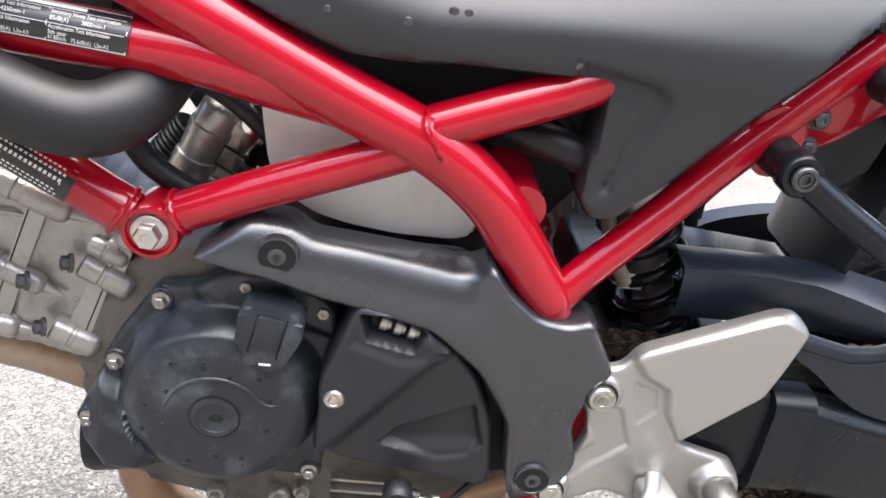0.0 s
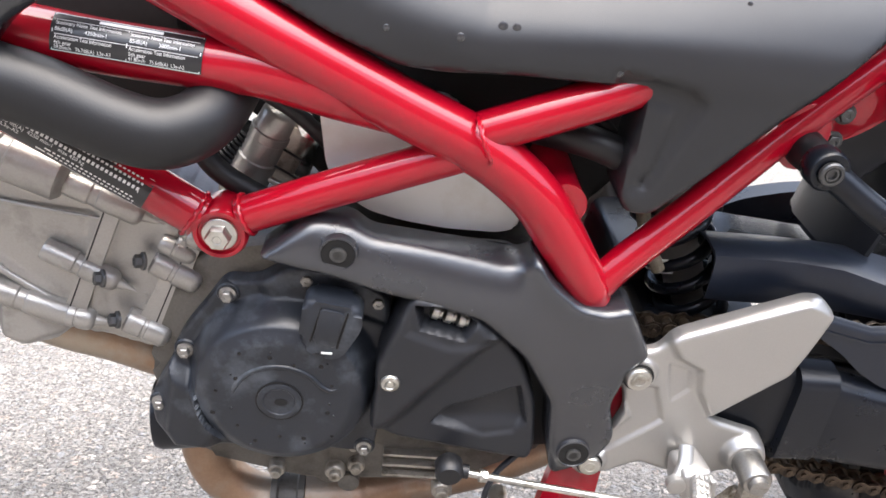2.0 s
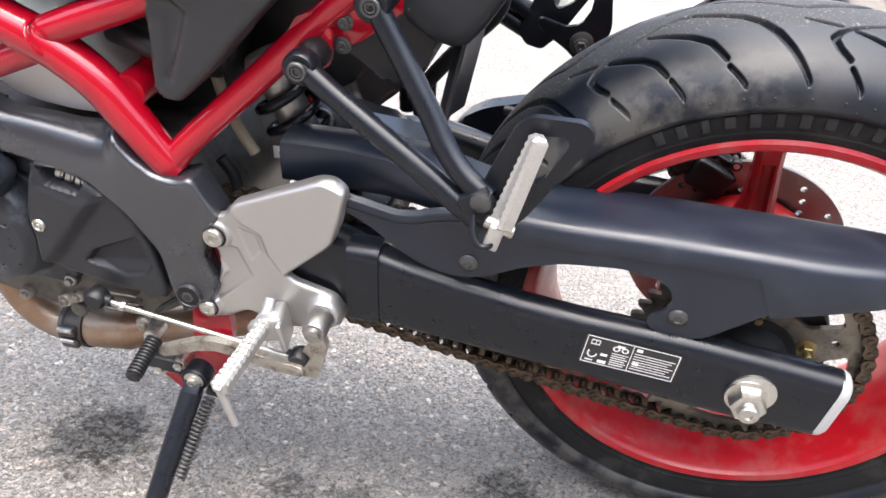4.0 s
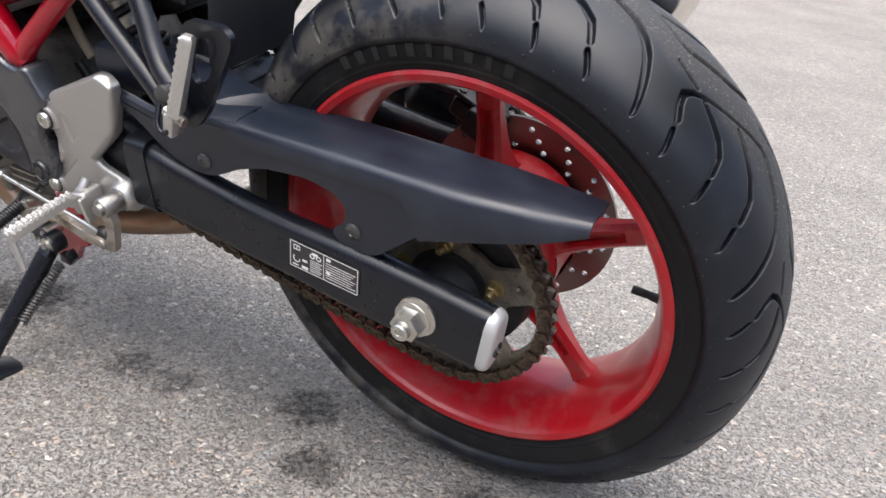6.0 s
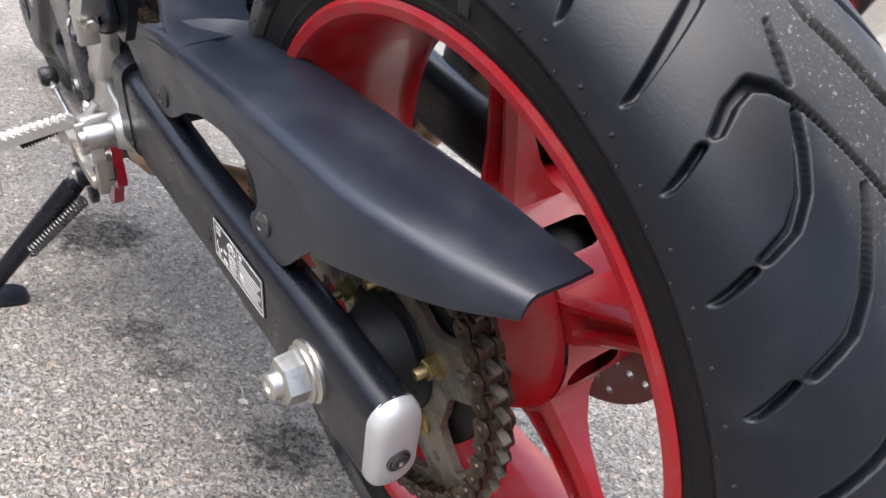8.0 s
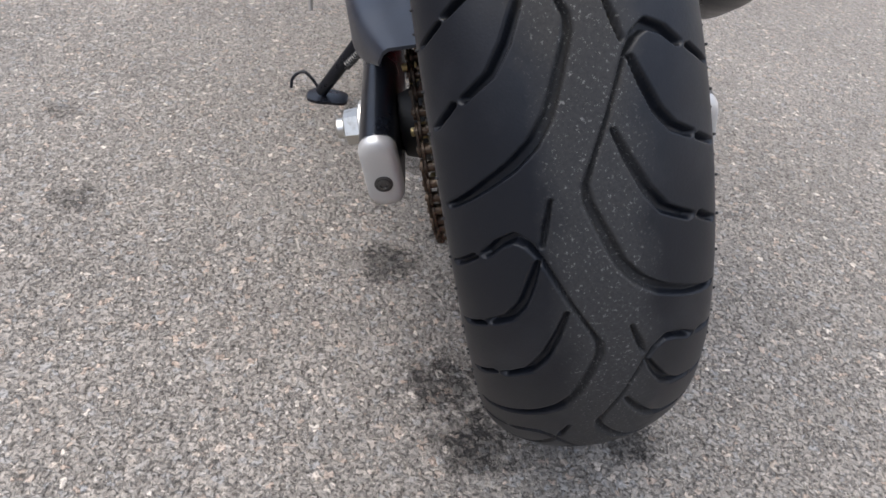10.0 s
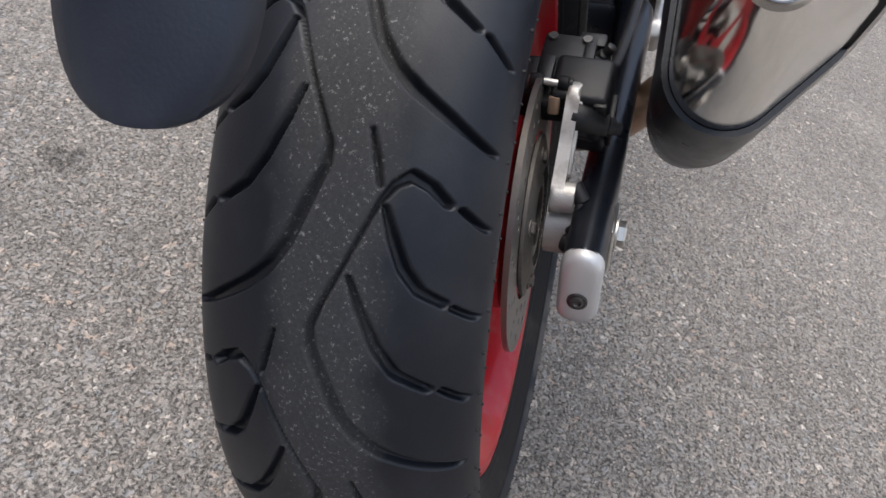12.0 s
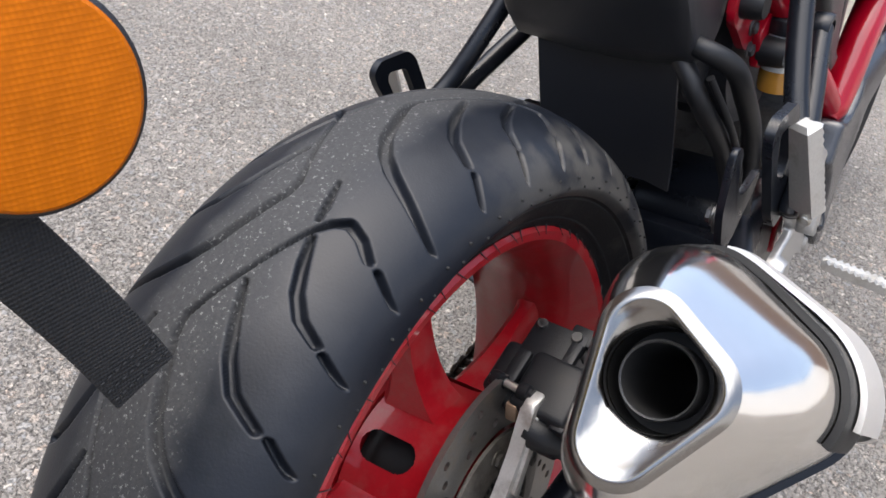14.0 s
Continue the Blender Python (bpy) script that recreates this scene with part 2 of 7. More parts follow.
    away = sums("SUBTRACT", sums("MULTIPLY_ADD", edge_noise.outputs["Fac"], 0.34, stone.outputs["Distance"]), reach)
    bare = span(away, 0.09, 0.24, 1.0, 0.0)
    colour = blend(bare, fines, chips)
    # pits: shadow between the stones painted in as dark colour
    pit = noise(210, 4, 0.65)
    colour = blend(span(pit.outputs["Fac"], 0.44, 0.35, 0.0, 0.78), colour, (0.040, 0.038, 0.036, 1))
    broad = noise(2.6, 8)
    tone = span(broad.outputs["Fac"], 0.3, 0.7, 1.41, 1.74)
    colour = blend(1.0, colour, tone, "MULTIPLY")
    colour = blend(1.0, colour, (1.035, 1.0, 0.945, 1), "MULTIPLY")
    # oil drips, each ragged
    rag = noise(42, 8, 0.75)
    for x, y, size, deep in OIL:
        d = t.nodes.new("ShaderNodeVectorMath")
        d.operation = "DISTANCE"
        d.inputs[1].default_value = (x, y, 0)
        l.new(geo.outputs["Position"], d.inputs[0])
        a = sums("ADD", sums("DIVIDE", d.outputs["Value"], size), sums("MULTIPLY_ADD", rag.outputs["Fac"], 2.2, -0.6))
        wet = sums("MULTIPLY", span(a, 0.90, 1.28, deep, 0.0), span(bare, 0.0, 1.0, 1.0, 0.72))
        colour = blend(wet, colour, (0.030, 0.029, 0.029, 1))
    l.new(colour, p.inputs["Base Color"])
    p.inputs["Roughness"].default_value = 0.82
    p.inputs["Specular IOR Level"].default_value = 0.2
    # relief: tilted stones, crumbs and pits
    h = sums("MULTIPLY", bare, sums("MULTIPLY_ADD", sep.outputs["Green"], 0.9, 0.30))
    h = sums("ADD", h, sums("MULTIPLY", stone.outputs["Distance"], -0.5))
    h = sums("ADD", h, sums("MULTIPLY", grain.outputs["Distance"], -0.30))
    h = sums("ADD", h, span(pit.outputs["Fac"], 0.36, 0.48, -0.6, 0.0))
    h = sums("MULTIPLY_ADD", noise(85, 6, 0.7).outputs["Fac"], 1.0, h)
    bmp = t.nodes.new("ShaderNodeBump")
    bmp.inputs["Strength"].default_value, bmp.inputs["Distance"].default_value = 1.0, 0.0064
    l.new(h, bmp.inputs["Height"])
    l.new(bmp.outputs["Normal"], p.inputs["Normal"])
    return m


# oil drips on the road: x, y, size, depth of colour
OIL = [(-0.760, -0.075, 0.115, 0.95), (-0.225, -0.016, 0.07, 0.85), (-0.40, -0.09, 0.05, 0.6), (-0.14, -0.114, 0.066, 0.8), (0.07, -0.048, 0.068, 0.85),
       (0.153, -0.013, 0.065, 0.92), (-0.463, -0.638, 0.045, 0.5), (-0.22, -0.544, 0.05, 0.55), (0.134, 0.152, 0.05, 0.85), (-0.48, -0.10, 0.06, 0.7)]
ASPHALT = asphalt_material()


def tread_material():
    """Tyre tread: black rubber, greyed and speckled with grit along the worn crown."""
    m = material("worn_tread_rubber", (0.0056, 0.0076, 0.0122), 0.52, vary=0.15, grain=600, bump=0.12, spec=0.35, wear=(0.0140, 0.0165, 0.022), wear_at=0.56, wear_scale=13)
    t = m.node_tree
    l, p = t.links, t.nodes["Principled BSDF"]
    tc = t.nodes.new("ShaderNodeTexCoord")
    sep = t.nodes.new("ShaderNodeSeparateXYZ")
    l.new(tc.outputs["Object"], sep.inputs[0])
    off = t.nodes.new("ShaderNodeMath")
    off.operation, off.inputs[1].default_value = "SUBTRACT", 0.008
    l.new(sep.outputs["Y"], off.inputs[0])
    ab = t.nodes.new("ShaderNodeMath")
    ab.operation = "ABSOLUTE"
    l.new(off.outputs[0], ab.inputs[0])
    n1 = t.nodes.new("ShaderNodeTexNoise")
    n1.inputs["Scale"].default_value, n1.inputs["Detail"].default_value = 35, 6
    l.new(tc.outputs["Object"], n1.inputs["Vector"])
    wob = t.nodes.new("ShaderNodeMath")
    wob.operation, wob.inputs[1].default_value = "MULTIPLY_ADD", 0.03
    l.new(n1.outputs["Fac"], wob.inputs[0])
    l.new(ab.outputs[0], wob.inputs[2])
    band = t.nodes.new("ShaderNodeMapRange")
    band.inputs["From Min"].default_value, band.inputs["From Max"].default_value = 0.034, 0.052
    band.inputs["To Min"].default_value, band.inputs["To Max"].default_value = 1.0, 0.0
    l.new(wob.outputs[0], band.inputs["Value"])
    grit = t.nodes.new("ShaderNodeTexNoise")
    grit.inputs["Scale"].default_value, grit.inputs["Detail"].default_value, grit.inputs["Roughness"].default_value = 420, 5, 0.75
    l.new(tc.outputs["Object"], grit.inputs["Vector"])
    worn = t.nodes.new("ShaderNodeMix")
    worn.data_type = "RGBA"
    worn.inputs["A"].default_value, worn.inputs["B"].default_value = (0.008, 0.0086, 0.0096, 1), (0.056, 0.0575, 0.060, 1)
    l.new(grit.outputs["Fac"], worn.inputs["Factor"])
    base = p.inputs["Base Color"].links[0].from_socket
    mx = t.nodes.new("ShaderNodeMix")
    mx.data_type = "RGBA"
    l.new(base, mx.inputs["A"])
    l.new(worn.outputs["Result"], mx.inputs["B"])
    l.new(band.outputs["Result"], mx.inputs["Factor"])
    # pale grit caught in the rubber
    speck = t.nodes.new("ShaderNodeTexNoise")
    speck.inputs["Scale"].default_value, speck.inputs["Detail"].default_value, speck.inputs["Roughness"].default_value = 380, 4, 0.7
    l.new(tc.outputs["Object"], speck.inputs["Vector"])
    both = t.nodes.new("ShaderNodeMapRange")
    both.inputs["From Min"].default_value, both.inputs["From Max"].default_value = 0.585, 0.68
    l.new(speck.outputs["Fac"], both.inputs["Value"])
    both2 = t.nodes.new("ShaderNodeMath")
    both2.operation = "MULTIPLY"
    l.new(both.outputs[0], both2.inputs[0])
    l.new(band.outputs["Result"], both2.inputs[1])
    mg = t.nodes.new("ShaderNodeMix")
    mg.data_type = "RGBA"
    mg.inputs["B"].default_value = (0.165, 0.165, 0.162, 1)
    l.new(mx.outputs["Result"], mg.inputs["A"])
    l.new(both2.outputs[0], mg.inputs["Factor"])
    mud = t.nodes.new("ShaderNodeTexNoise")
    mud.inputs["Scale"].default_value, mud.inputs["Detail"].default_value, mud.inputs["Roughness"].default_value = 24, 7, 0.6
    l.new(tc.outputs["Object"], mud.inputs["Vector"])

    def limits(socket, a, b):
        nd = t.nodes.new("ShaderNodeMapRange")
        nd.inputs["From Min"].default_value, nd.inputs["From Max"].default_value = a, b
        l.new(socket, nd.inputs["Value"])
        return nd.outputs["Result"]

    def times(a, b):
        nd = t.nodes.new("ShaderNodeMath")
        nd.operation = "MULTIPLY"
        l.new(a, nd.inputs[0])
        l.new(b, nd.inputs[1])
        return nd.outputs[0]

    splash = times(times(limits(ab.outputs[0], 0.050, 0.076), limits(sep.outputs["X"], 0.03, -0.08)), limits(mud.outputs["Fac"], 0.42, 0.56))
    muddy = t.nodes.new("ShaderNodeMix")
    muddy.data_type = "RGBA"
    muddy.inputs["B"].default_value = (0.060, 0.057, 0.052, 1)
    l.new(mg.outputs["Result"], muddy.inputs["A"])
    l.new(splash, muddy.inputs["Factor"])
    l.new(muddy.outputs["Result"], p.inputs["Base Color"])
    rough = t.nodes.new("ShaderNodeMapRange")
    rough.inputs["To Min"].default_value, rough.inputs["To Max"].default_value = 0.44, 0.75
    l.new(band.outputs["Result"], rough.inputs["Value"])
    l.new(rough.outputs["Result"], p.inputs["Roughness"])
    return m


TREAD = tread_material()


# ---- mesh helpers ----
def finish(ob, mat, angle=38):
    me = ob.data
    me.materials.append(mat)
    me.shade_smooth()
    me.set_sharp_from_angle(angle=radians(angle))
    return ob


def part(name, bm, mat, parent, label="", angle=38):
    """Links a bmesh as one mesh object under a thing or a part."""
    bmesh.ops.recalc_face_normals(bm, faces=bm.faces)
    me = bpy.data.meshes.new(name)
    bm.to_mesh(me)
    bm.free()
    ob = new(name, me)
    ob.parent = parent
    finish(ob, mat, angle)
    if label:
        ob["label"] = label
    return ob


def curve(points, n=6):
    """A smooth line through the points."""
    pts = [Vector(p) for p in points]
    if len(pts) < 3:
        return pts
    out = []
    ext = [2 * pts[0] - pts[1]] + pts + [2 * pts[-1] - pts[-2]]
    for i in range(1, len(ext) - 2):
        a, b, c, d = ext[i - 1 : i + 3]
        for k in range(n):
            t = k / n
            out.append(0.5 * (2 * b + (c - a) * t + (2 * a - 5 * b + 4 * c - d) * t * t + (3 * b - a - 3 * c + d) * t ** 3))
    return out + [pts[-1]]


def rings(bm, loops, close=True, caps=True):
    """Skins a row of vertex loops."""
    rows = [[bm.verts.new(p) for p in loop] for loop in loops]
    k = len(rows[0])
    for a, b in zip(rows, rows[1:]):
        for i in range(k if close else k - 1):
            j = (i + 1) % k
            bm.faces.new((a[i], a[j], b[j], b[i]))
    if caps:
        bm.faces.new(rows[0][::-1])
        bm.faces.new(rows[-1])
    return rows


def tube(bm, points, r, seg=18, n=6, flat=1.0, caps=True):
    """A round bar along a smooth line; r is one radius or one for each of the points given."""
    line = curve(points, n)
    if isinstance(r, (int, float)):
        rad = [r] * len(line)
    else:
        at = np.linspace(0, len(r) - 1, len(line))
        rad = [float(v) for v in np.interp(at, range(len(r)), r)]
    t0 = (line[1] - line[0]).normalized()
    side = t0.cross(Vector((0, 0, 1)) if abs(t0.z) < 0.9 else Vector((1, 0, 0))).normalized()
    loops = []
    for i, p in enumerate(line):
        t = (line[min(i + 1, len(line) - 1)] - line[max(i - 1, 0)]).normalized()
        side = (side - t * side.dot(t)).normalized()
        up = t.cross(side)
        loops.append([p + rad[i] * (math.cos(a) * side + flat * math.sin(a) * up) for a in (2 * math.pi * k / seg for k in range(seg))])
    rings(bm, loops, caps=caps)
    return bm


def lathe(bm, profile, centre=(0, 0, 0), axis=(0, 1, 0), seg=48, closed=False):
    """Turns (radius, height along the axis) points round an axis."""
    q = Vector((0, 0, 1)).rotation_difference(Vector(axis).normalized()).to_matrix()
    c = Vector(centre)
    loops = []
    for r, hgt in profile:
        loops.append([c + q @ Vector((max(r, 1e-5) * math.cos(2 * math.pi * k / seg), max(r, 1e-5) * math.sin(2 * math.pi * k / seg), hgt)) for k in range(seg)])
    if closed:
        loops.append(loops[0])
    rows = rings(bm, loops, caps=not closed)
    if closed:
        bmesh.ops.remove_doubles(bm, verts=[v for row in (rows[0], rows[-1]) for v in row], dist=1e-6)
    return bm


def rounded(points, r, n=4):
    """A closed outline with its corners rounded."""
    pts = [Vector(p) for p in points]
    out = []
    for i, p in enumerate(pts):
        a, b = pts[i - 1] - p, pts[(i + 1) % len(pts)] - p
        d = min(r, 0.45 * a.length, 0.45 * b.length)
        s, e = p + a.normalized() * d, p + b.normalized() * d
        for k in range(n + 1):
            t = k / n
            out.append((1 - t) ** 2 * s + 2 * t * (1 - t) * p + t * t * e)
    return out


def prism(bm, outline, y0, y1, r=0.004, bev=0.002, seg=2, m=None, n=4):
    """A plate cut to an (x, z) outline, from y0 to y1, with rounded corners and edges."""
    pts = rounded(outline, r, n) if r else [Vector(p) for p in outline]
    a = [bm.verts.new((p[0], y0, p[1])) for p in pts]
    b = [bm.verts.new((p[0], y1, p[1])) for p in pts]
    fa, fb = bm.faces.new(a), bm.faces.new(b[::-1])
    for i in range(len(a)):
        j = (i + 1) % len(a)
        bm.faces.new((a[i], b[i], b[j], a[j]))
    made = a + b
    if bev:
        res = bmesh.ops.bevel(bm, geom=list(fa.edges) + list(fb.edges), offset=bev, segments=seg, affect="EDGES", profile=0.5, clamp_overlap=True)
        made = list({v for f in res["faces"] for v in f.verts} | {v for v in made if v.is_valid})
    if m:
        bmesh.ops.transform(bm, matrix=m, verts=[v for v in made if v.is_valid])
    return bm


def block(bm, centre, size, bev=0.003, m=None, seg=2):
    """A box with rounded edges, turned by m about its centre."""
    res = bmesh.ops.create_cube(bm, size=1.0)
    vs = res["verts"]
    bmesh.ops.scale(bm, vec=Vector(size), verts=vs)
    if bev:
        es = list({e for v in vs for e in v.link_edges})
        r2 = bmesh.ops.bevel(bm, geom=es, offset=bev, segments=seg, affect="EDGES", profile=0.5, clamp_overlap=True)
        vs = list({v for f in r2["faces"] for v in f.verts})
    mt = Matrix.Translation(centre) @ (m if m else Matrix.Identity(4))
    bmesh.ops.transform(bm, matrix=mt, verts=vs)
    return bm


def hexbolt(bm, place, axis=(0, -1, 0), r=0.008, tall=0.006, flange=1.35):
    """A flanged hexagon head."""
    lathe(bm, [(r * flange, 0), (r * flange, tall * 0.25), (r * 1.05, tall * 0.4)], place, axis, 24)
    lathe(bm, [(r, tall * 0.2), (r, tall * 0.9), (r * 0.86, tall), (r * 0.4, tall), (r * 0.3, tall * 0.9)], place, axis, 6)
    return bm


def capbolt(bm, place, axis=(0, -1, 0), r=0.008, tall=0.007):
    """A socket head: a round head with a sunk hexagon."""
    lathe(bm, [(r, 0), (r, tall * 0.8), (r * 0.88, tall), (r * 0.55, tall)], place, axis, 24)
    lathe(bm, [(r * 0.56, tall), (r * 0.5, tall * 0.4), (r * 0.1, tall * 0.35)], place, axis, 6)
    return bm


def helix(bm, a, b, radius, wire, turns, seg=10, step=20):
    """A coil spring between two points."""
    a, b = Vector(a), Vector(b)
    q = Vector((0, 0, 1)).rotation_difference((b - a).normalized()).to_matrix()
    n = int(turns * step)
    pts = [a + q @ Vector((radius * math.cos(2 * math.pi * k / step), radius * math.sin(2 * math.pi * k / step), (b - a).length * k / n)) for k in range(n + 1)]
    return tube(bm, pts, wire, seg, 1)


def bm_():
    return bmesh.new()


# ---- ground and the far side of the street ----
def ground_height(x, y):
    rise = max(0.0, y - 1.2)
    return 0.075 * rise + 0.0042 * rise * max(-6, min(6, x))


bm = bm_()
xs = [-300, -120, -60, -30, -15, -8, -4, -2, -1, 0, 1, 2, 4, 8, 15, 30, 60, 120, 300]
ys = [-300, -120, -50, -20, -8, -3, 0, 1.2, 1.6, 2.2, 3, 4, 5.5, 7, 9.0]
grid = [[bm.verts.new((x, y, ground_height(x, y))) for x in xs] for y in ys]
far = [bm.verts.new((x, 300, ground_height(x, 9.0))) for x in xs]
grid.append(far)
for a, b in zip(grid, grid[1:]):
    for i in range(len(xs) - 1):
        bm.faces.new((a[i], a[i + 1], b[i + 1], b[i]))
ground = part("ground", bm, ASPHALT, None)
tagged(ground, "worn grey asphalt road with pale stones and oil drips", "road", kind="structure")

PAVING = material("buff_paving", (0.36, 0.30, 0.235), 0.8, vary=0.2, grain=90, bump=0.3, wear=(0.28, 0.25, 0.21), wear_scale=2)
KERB = material("grey_kerb_concrete", (0.24, 0.22, 0.20), 0.85, vary=0.2, grain=120, bump=0.4, wear=(0.15, 0.14, 0.13), wear_scale=3)
RENDERWALL = material("white_rendered_wall", (0.80, 0.79, 0.76), 0.8, vary=0.04, grain=60, bump=0.2, wear=(0.70, 0.69, 0.66), wear_scale=0.7)
BASE_STRIP = material("dark_wall_base", (0.06, 0.055, 0.05), 0.8, vary=0.2, grain=60)


def strip_box(name, y0, y1, low, top, mat, parent=None, x0=-20.0, x1=20.0, n=20):
    """A long low body that follows the street's slope."""
    b = bm_()
    loops = []
    for k in range(n + 1):
        x = x0 + (x1 - x0) * k / n
        g = ground_height(x, 9.0)
        loops.append([(x, y0, g + low), (x, y1, g + low), (x, y1, g + top), (x, y0, g + top)])
    rings(b, loops)
    return part(name, b, mat, parent)


pavement = strip_box("pavement", 9.12, 11.4, -0.3, 0.12, PAVING)
tagged(pavement, "buff pavement across the road", "pavement", kind="structure")
kerb = tagged(new("kerb"), "row of grey concrete kerb stones along the pavement", "kerb", kind="structure")
for k in range(16):
    b = bm_()
    x = -7.2 + 0.915 * k
    z0, z1 = ground_height(x, 9.0), ground_height(x + 0.905, 9.0)
    rings(b, [[(x, 9.0, z0 - 0.2), (x, 9.12, z0 - 0.2), (x, 9.12, z0 + 0.124), (x, 9.02, z0 + 0.124), (x, 9.0, z0 + 0.10)],
              [(x + 0.905, 9.0, z1 - 0.2), (x + 0.905, 9.12, z1 - 0.2), (x + 0.905, 9.12, z1 + 0.124), (x + 0.905, 9.02, z1 + 0.124), (x + 0.905, 9.0, z1 + 0.10)]])
    part("kerb_stone", b, KERB, kerb)
house = tagged(new("house_wall"), "white rendered building with a dark base, across the road", "building", kind="structure")
strip_box("wall", 11.4, 11.7, -0.2, 5.5, RENDERWALL, house)
# thin dark strip along the foot of the wall
strip_box("base_strip", 11.37, 11.4, 0.1, 0.26, BASE_STRIP, house)
# unseen brick walls added behind the camera and at both ends, to darken reflections
BRICKWALL = material("dull_brick", (0.20, 0.13, 0.095), 0.85, vary=0.25, grain=30, bump=0.3, wear=(0.28, 0.25, 0.22), wear_scale=1.2)
for nm, x0, x1, y0, y1 in (("unseen_wall_south", -20, 20, -11.5, -11.0), ("unseen_wall_west", -20.5, -20, -11, 11.4), ("unseen_wall_east", 20, 20.5, -11, 11.4)):
    b = bm_()
    block(b, ((x0 + x1) / 2, (y0 + y1) / 2, 2.6), (x1 - x0, y1 - y0, 6.4), 0)
    tagged(part(nm, b, BRICKWALL, None), "plain dull brick wall, unseen, added to darken reflections", "wall", kind="structure")

# ---- the motorcycle ----
bike = tagged(new("motorcycle"), "red-framed naked motorcycle, parked leaning on its side stand", "motorcycle")
bike.location, bike.rotation_euler = (0, 0, AXLE), (radians(LEAN), 0, 0)

# ---- rear wheel ----
YC = 0.0025          # middle of the rear wheel across the machine
RC = 0.0000          # middle of the rim
CROWN, HALF, DROP, FALL = 0.3225, 0.0890, 0.0530, 1.05   # tread: radius, half width, drop to the shoulder and its curve
TREAD_Y = 0.0058     # middle of the tread

bm = bm_()
lathe(bm, [(0.2325, -0.066), (0.2335, -0.071), (0.2300, -0.0735), (0.2230, -0.072), (0.2185, -0.066), (0.2140, -0.054), (0.2085, -0.040), (0.2025, -0.022), (0.2005, 0.000),
           (0.2005, 0.022), (0.2040, 0.040), (0.2110, 0.056), (0.2185, 0.066), (0.2230, 0.072), (0.2300, 0.0735), (0.2335, 0.071), (0.2325, 0.066),
           (0.2180, 0.050), (0.2090, 0.030), (0.2070, 0.000), (0.2080, -0.020), (0.2160, -0.045)], (0, RC, 0), (0, 1, 0), 128, closed=True)
wheel = part("rear_wheel", bm, RIM_RED, bike, "red cast rear wheel")

# tread: grooves as lines of (degrees round, millimetres across, width in millimetres)
GROOVES = [
    [(-2.0, 65, 5.5), (-0.5, 56, 6.5), (0.3, 46, 7), (-0.7, 38, 5), (-2.6, 31, 3.0), (-8, 18, 2.6), (-13, 5, 3.0), (-15.3, -0.5, 4.5), (-17.3, 0, 6), (-21, 8, 7), (-25, 17, 7.5), (-27.7, 28, 8), (-29.8, 42, 8), (-31.8, 60, 7), (-34.3, 82, 4.5)],
    [(-2.5, 72, 4.5), (-4.3, 84, 4.0)],
    [(-3.0, 34, 4.0), (-5.9, 40, 6.0), (-8.8, 47, 6.5), (-10.9, 56, 6.5), (-12.2, 68, 5.5)],
    [(-12.8, 73, 4.5), (-14.2, 84, 4.0)],
    [(-10.0, 19, 3.5), (-13.2, 26, 5.5), (-17.0, 36, 6.5), (-19.8, 47, 6.5), (-21.8, 64, 5.5)],
    [(-22.2, 71, 4.5), (-24.4, 83, 4.0)],
    [(4.2, 22, 2.5), (1.2, 27, 4.5), (-1.0, 30, 3.0)],
]
PITCH = 38.2


def groove_depth(th, v):
    """How far the tread is cut away at an angle and a place across, both arrays in degrees and millimetres."""
    mm = 2 * math.pi * CROWN * 1000 / 360
    depth = np.zeros_like(th)
    for side, shift in ((1, 33.2), (-1, 12.6)):
        for line in GROOVES:
            for k in range(-2, 7):
                base = shift + PITCH * k
                lo, hi = min(p[0] for p in line) + base - 3, max(p[0] for p in line) + base + 3
                sel = (th > lo) & (th < hi)
                if not sel.any():
                    continue
                x, y = th[sel] * mm, v[sel] * side
                best = np.full(x.shape, -9.0)
                for (a0, b0, w0), (a1, b1, w1) in zip(line, line[1:]):
                    p0, p1 = np.array([(a0 + base) * mm, b0]), np.array([(a1 + base) * mm, b1])
                    d = p1 - p0
                    f = np.clip(((x - p0[0]) * d[0] + (y - p0[1]) * d[1]) / (d @ d), 0, 1)
                    dist = np.hypot(x - p0[0] - f * d[0], y - p0[1] - f * d[1])
                    best = np.maximum(best, 0.5 * (w0 + (w1 - w0) * f) - dist)
                cut = np.clip((best + 0.5) / 1.9, 0, 1)
                cut = cut * cut * (3 - 2 * cut)
                depth[sel] = np.maximum(depth[sel], cut)
    return depth


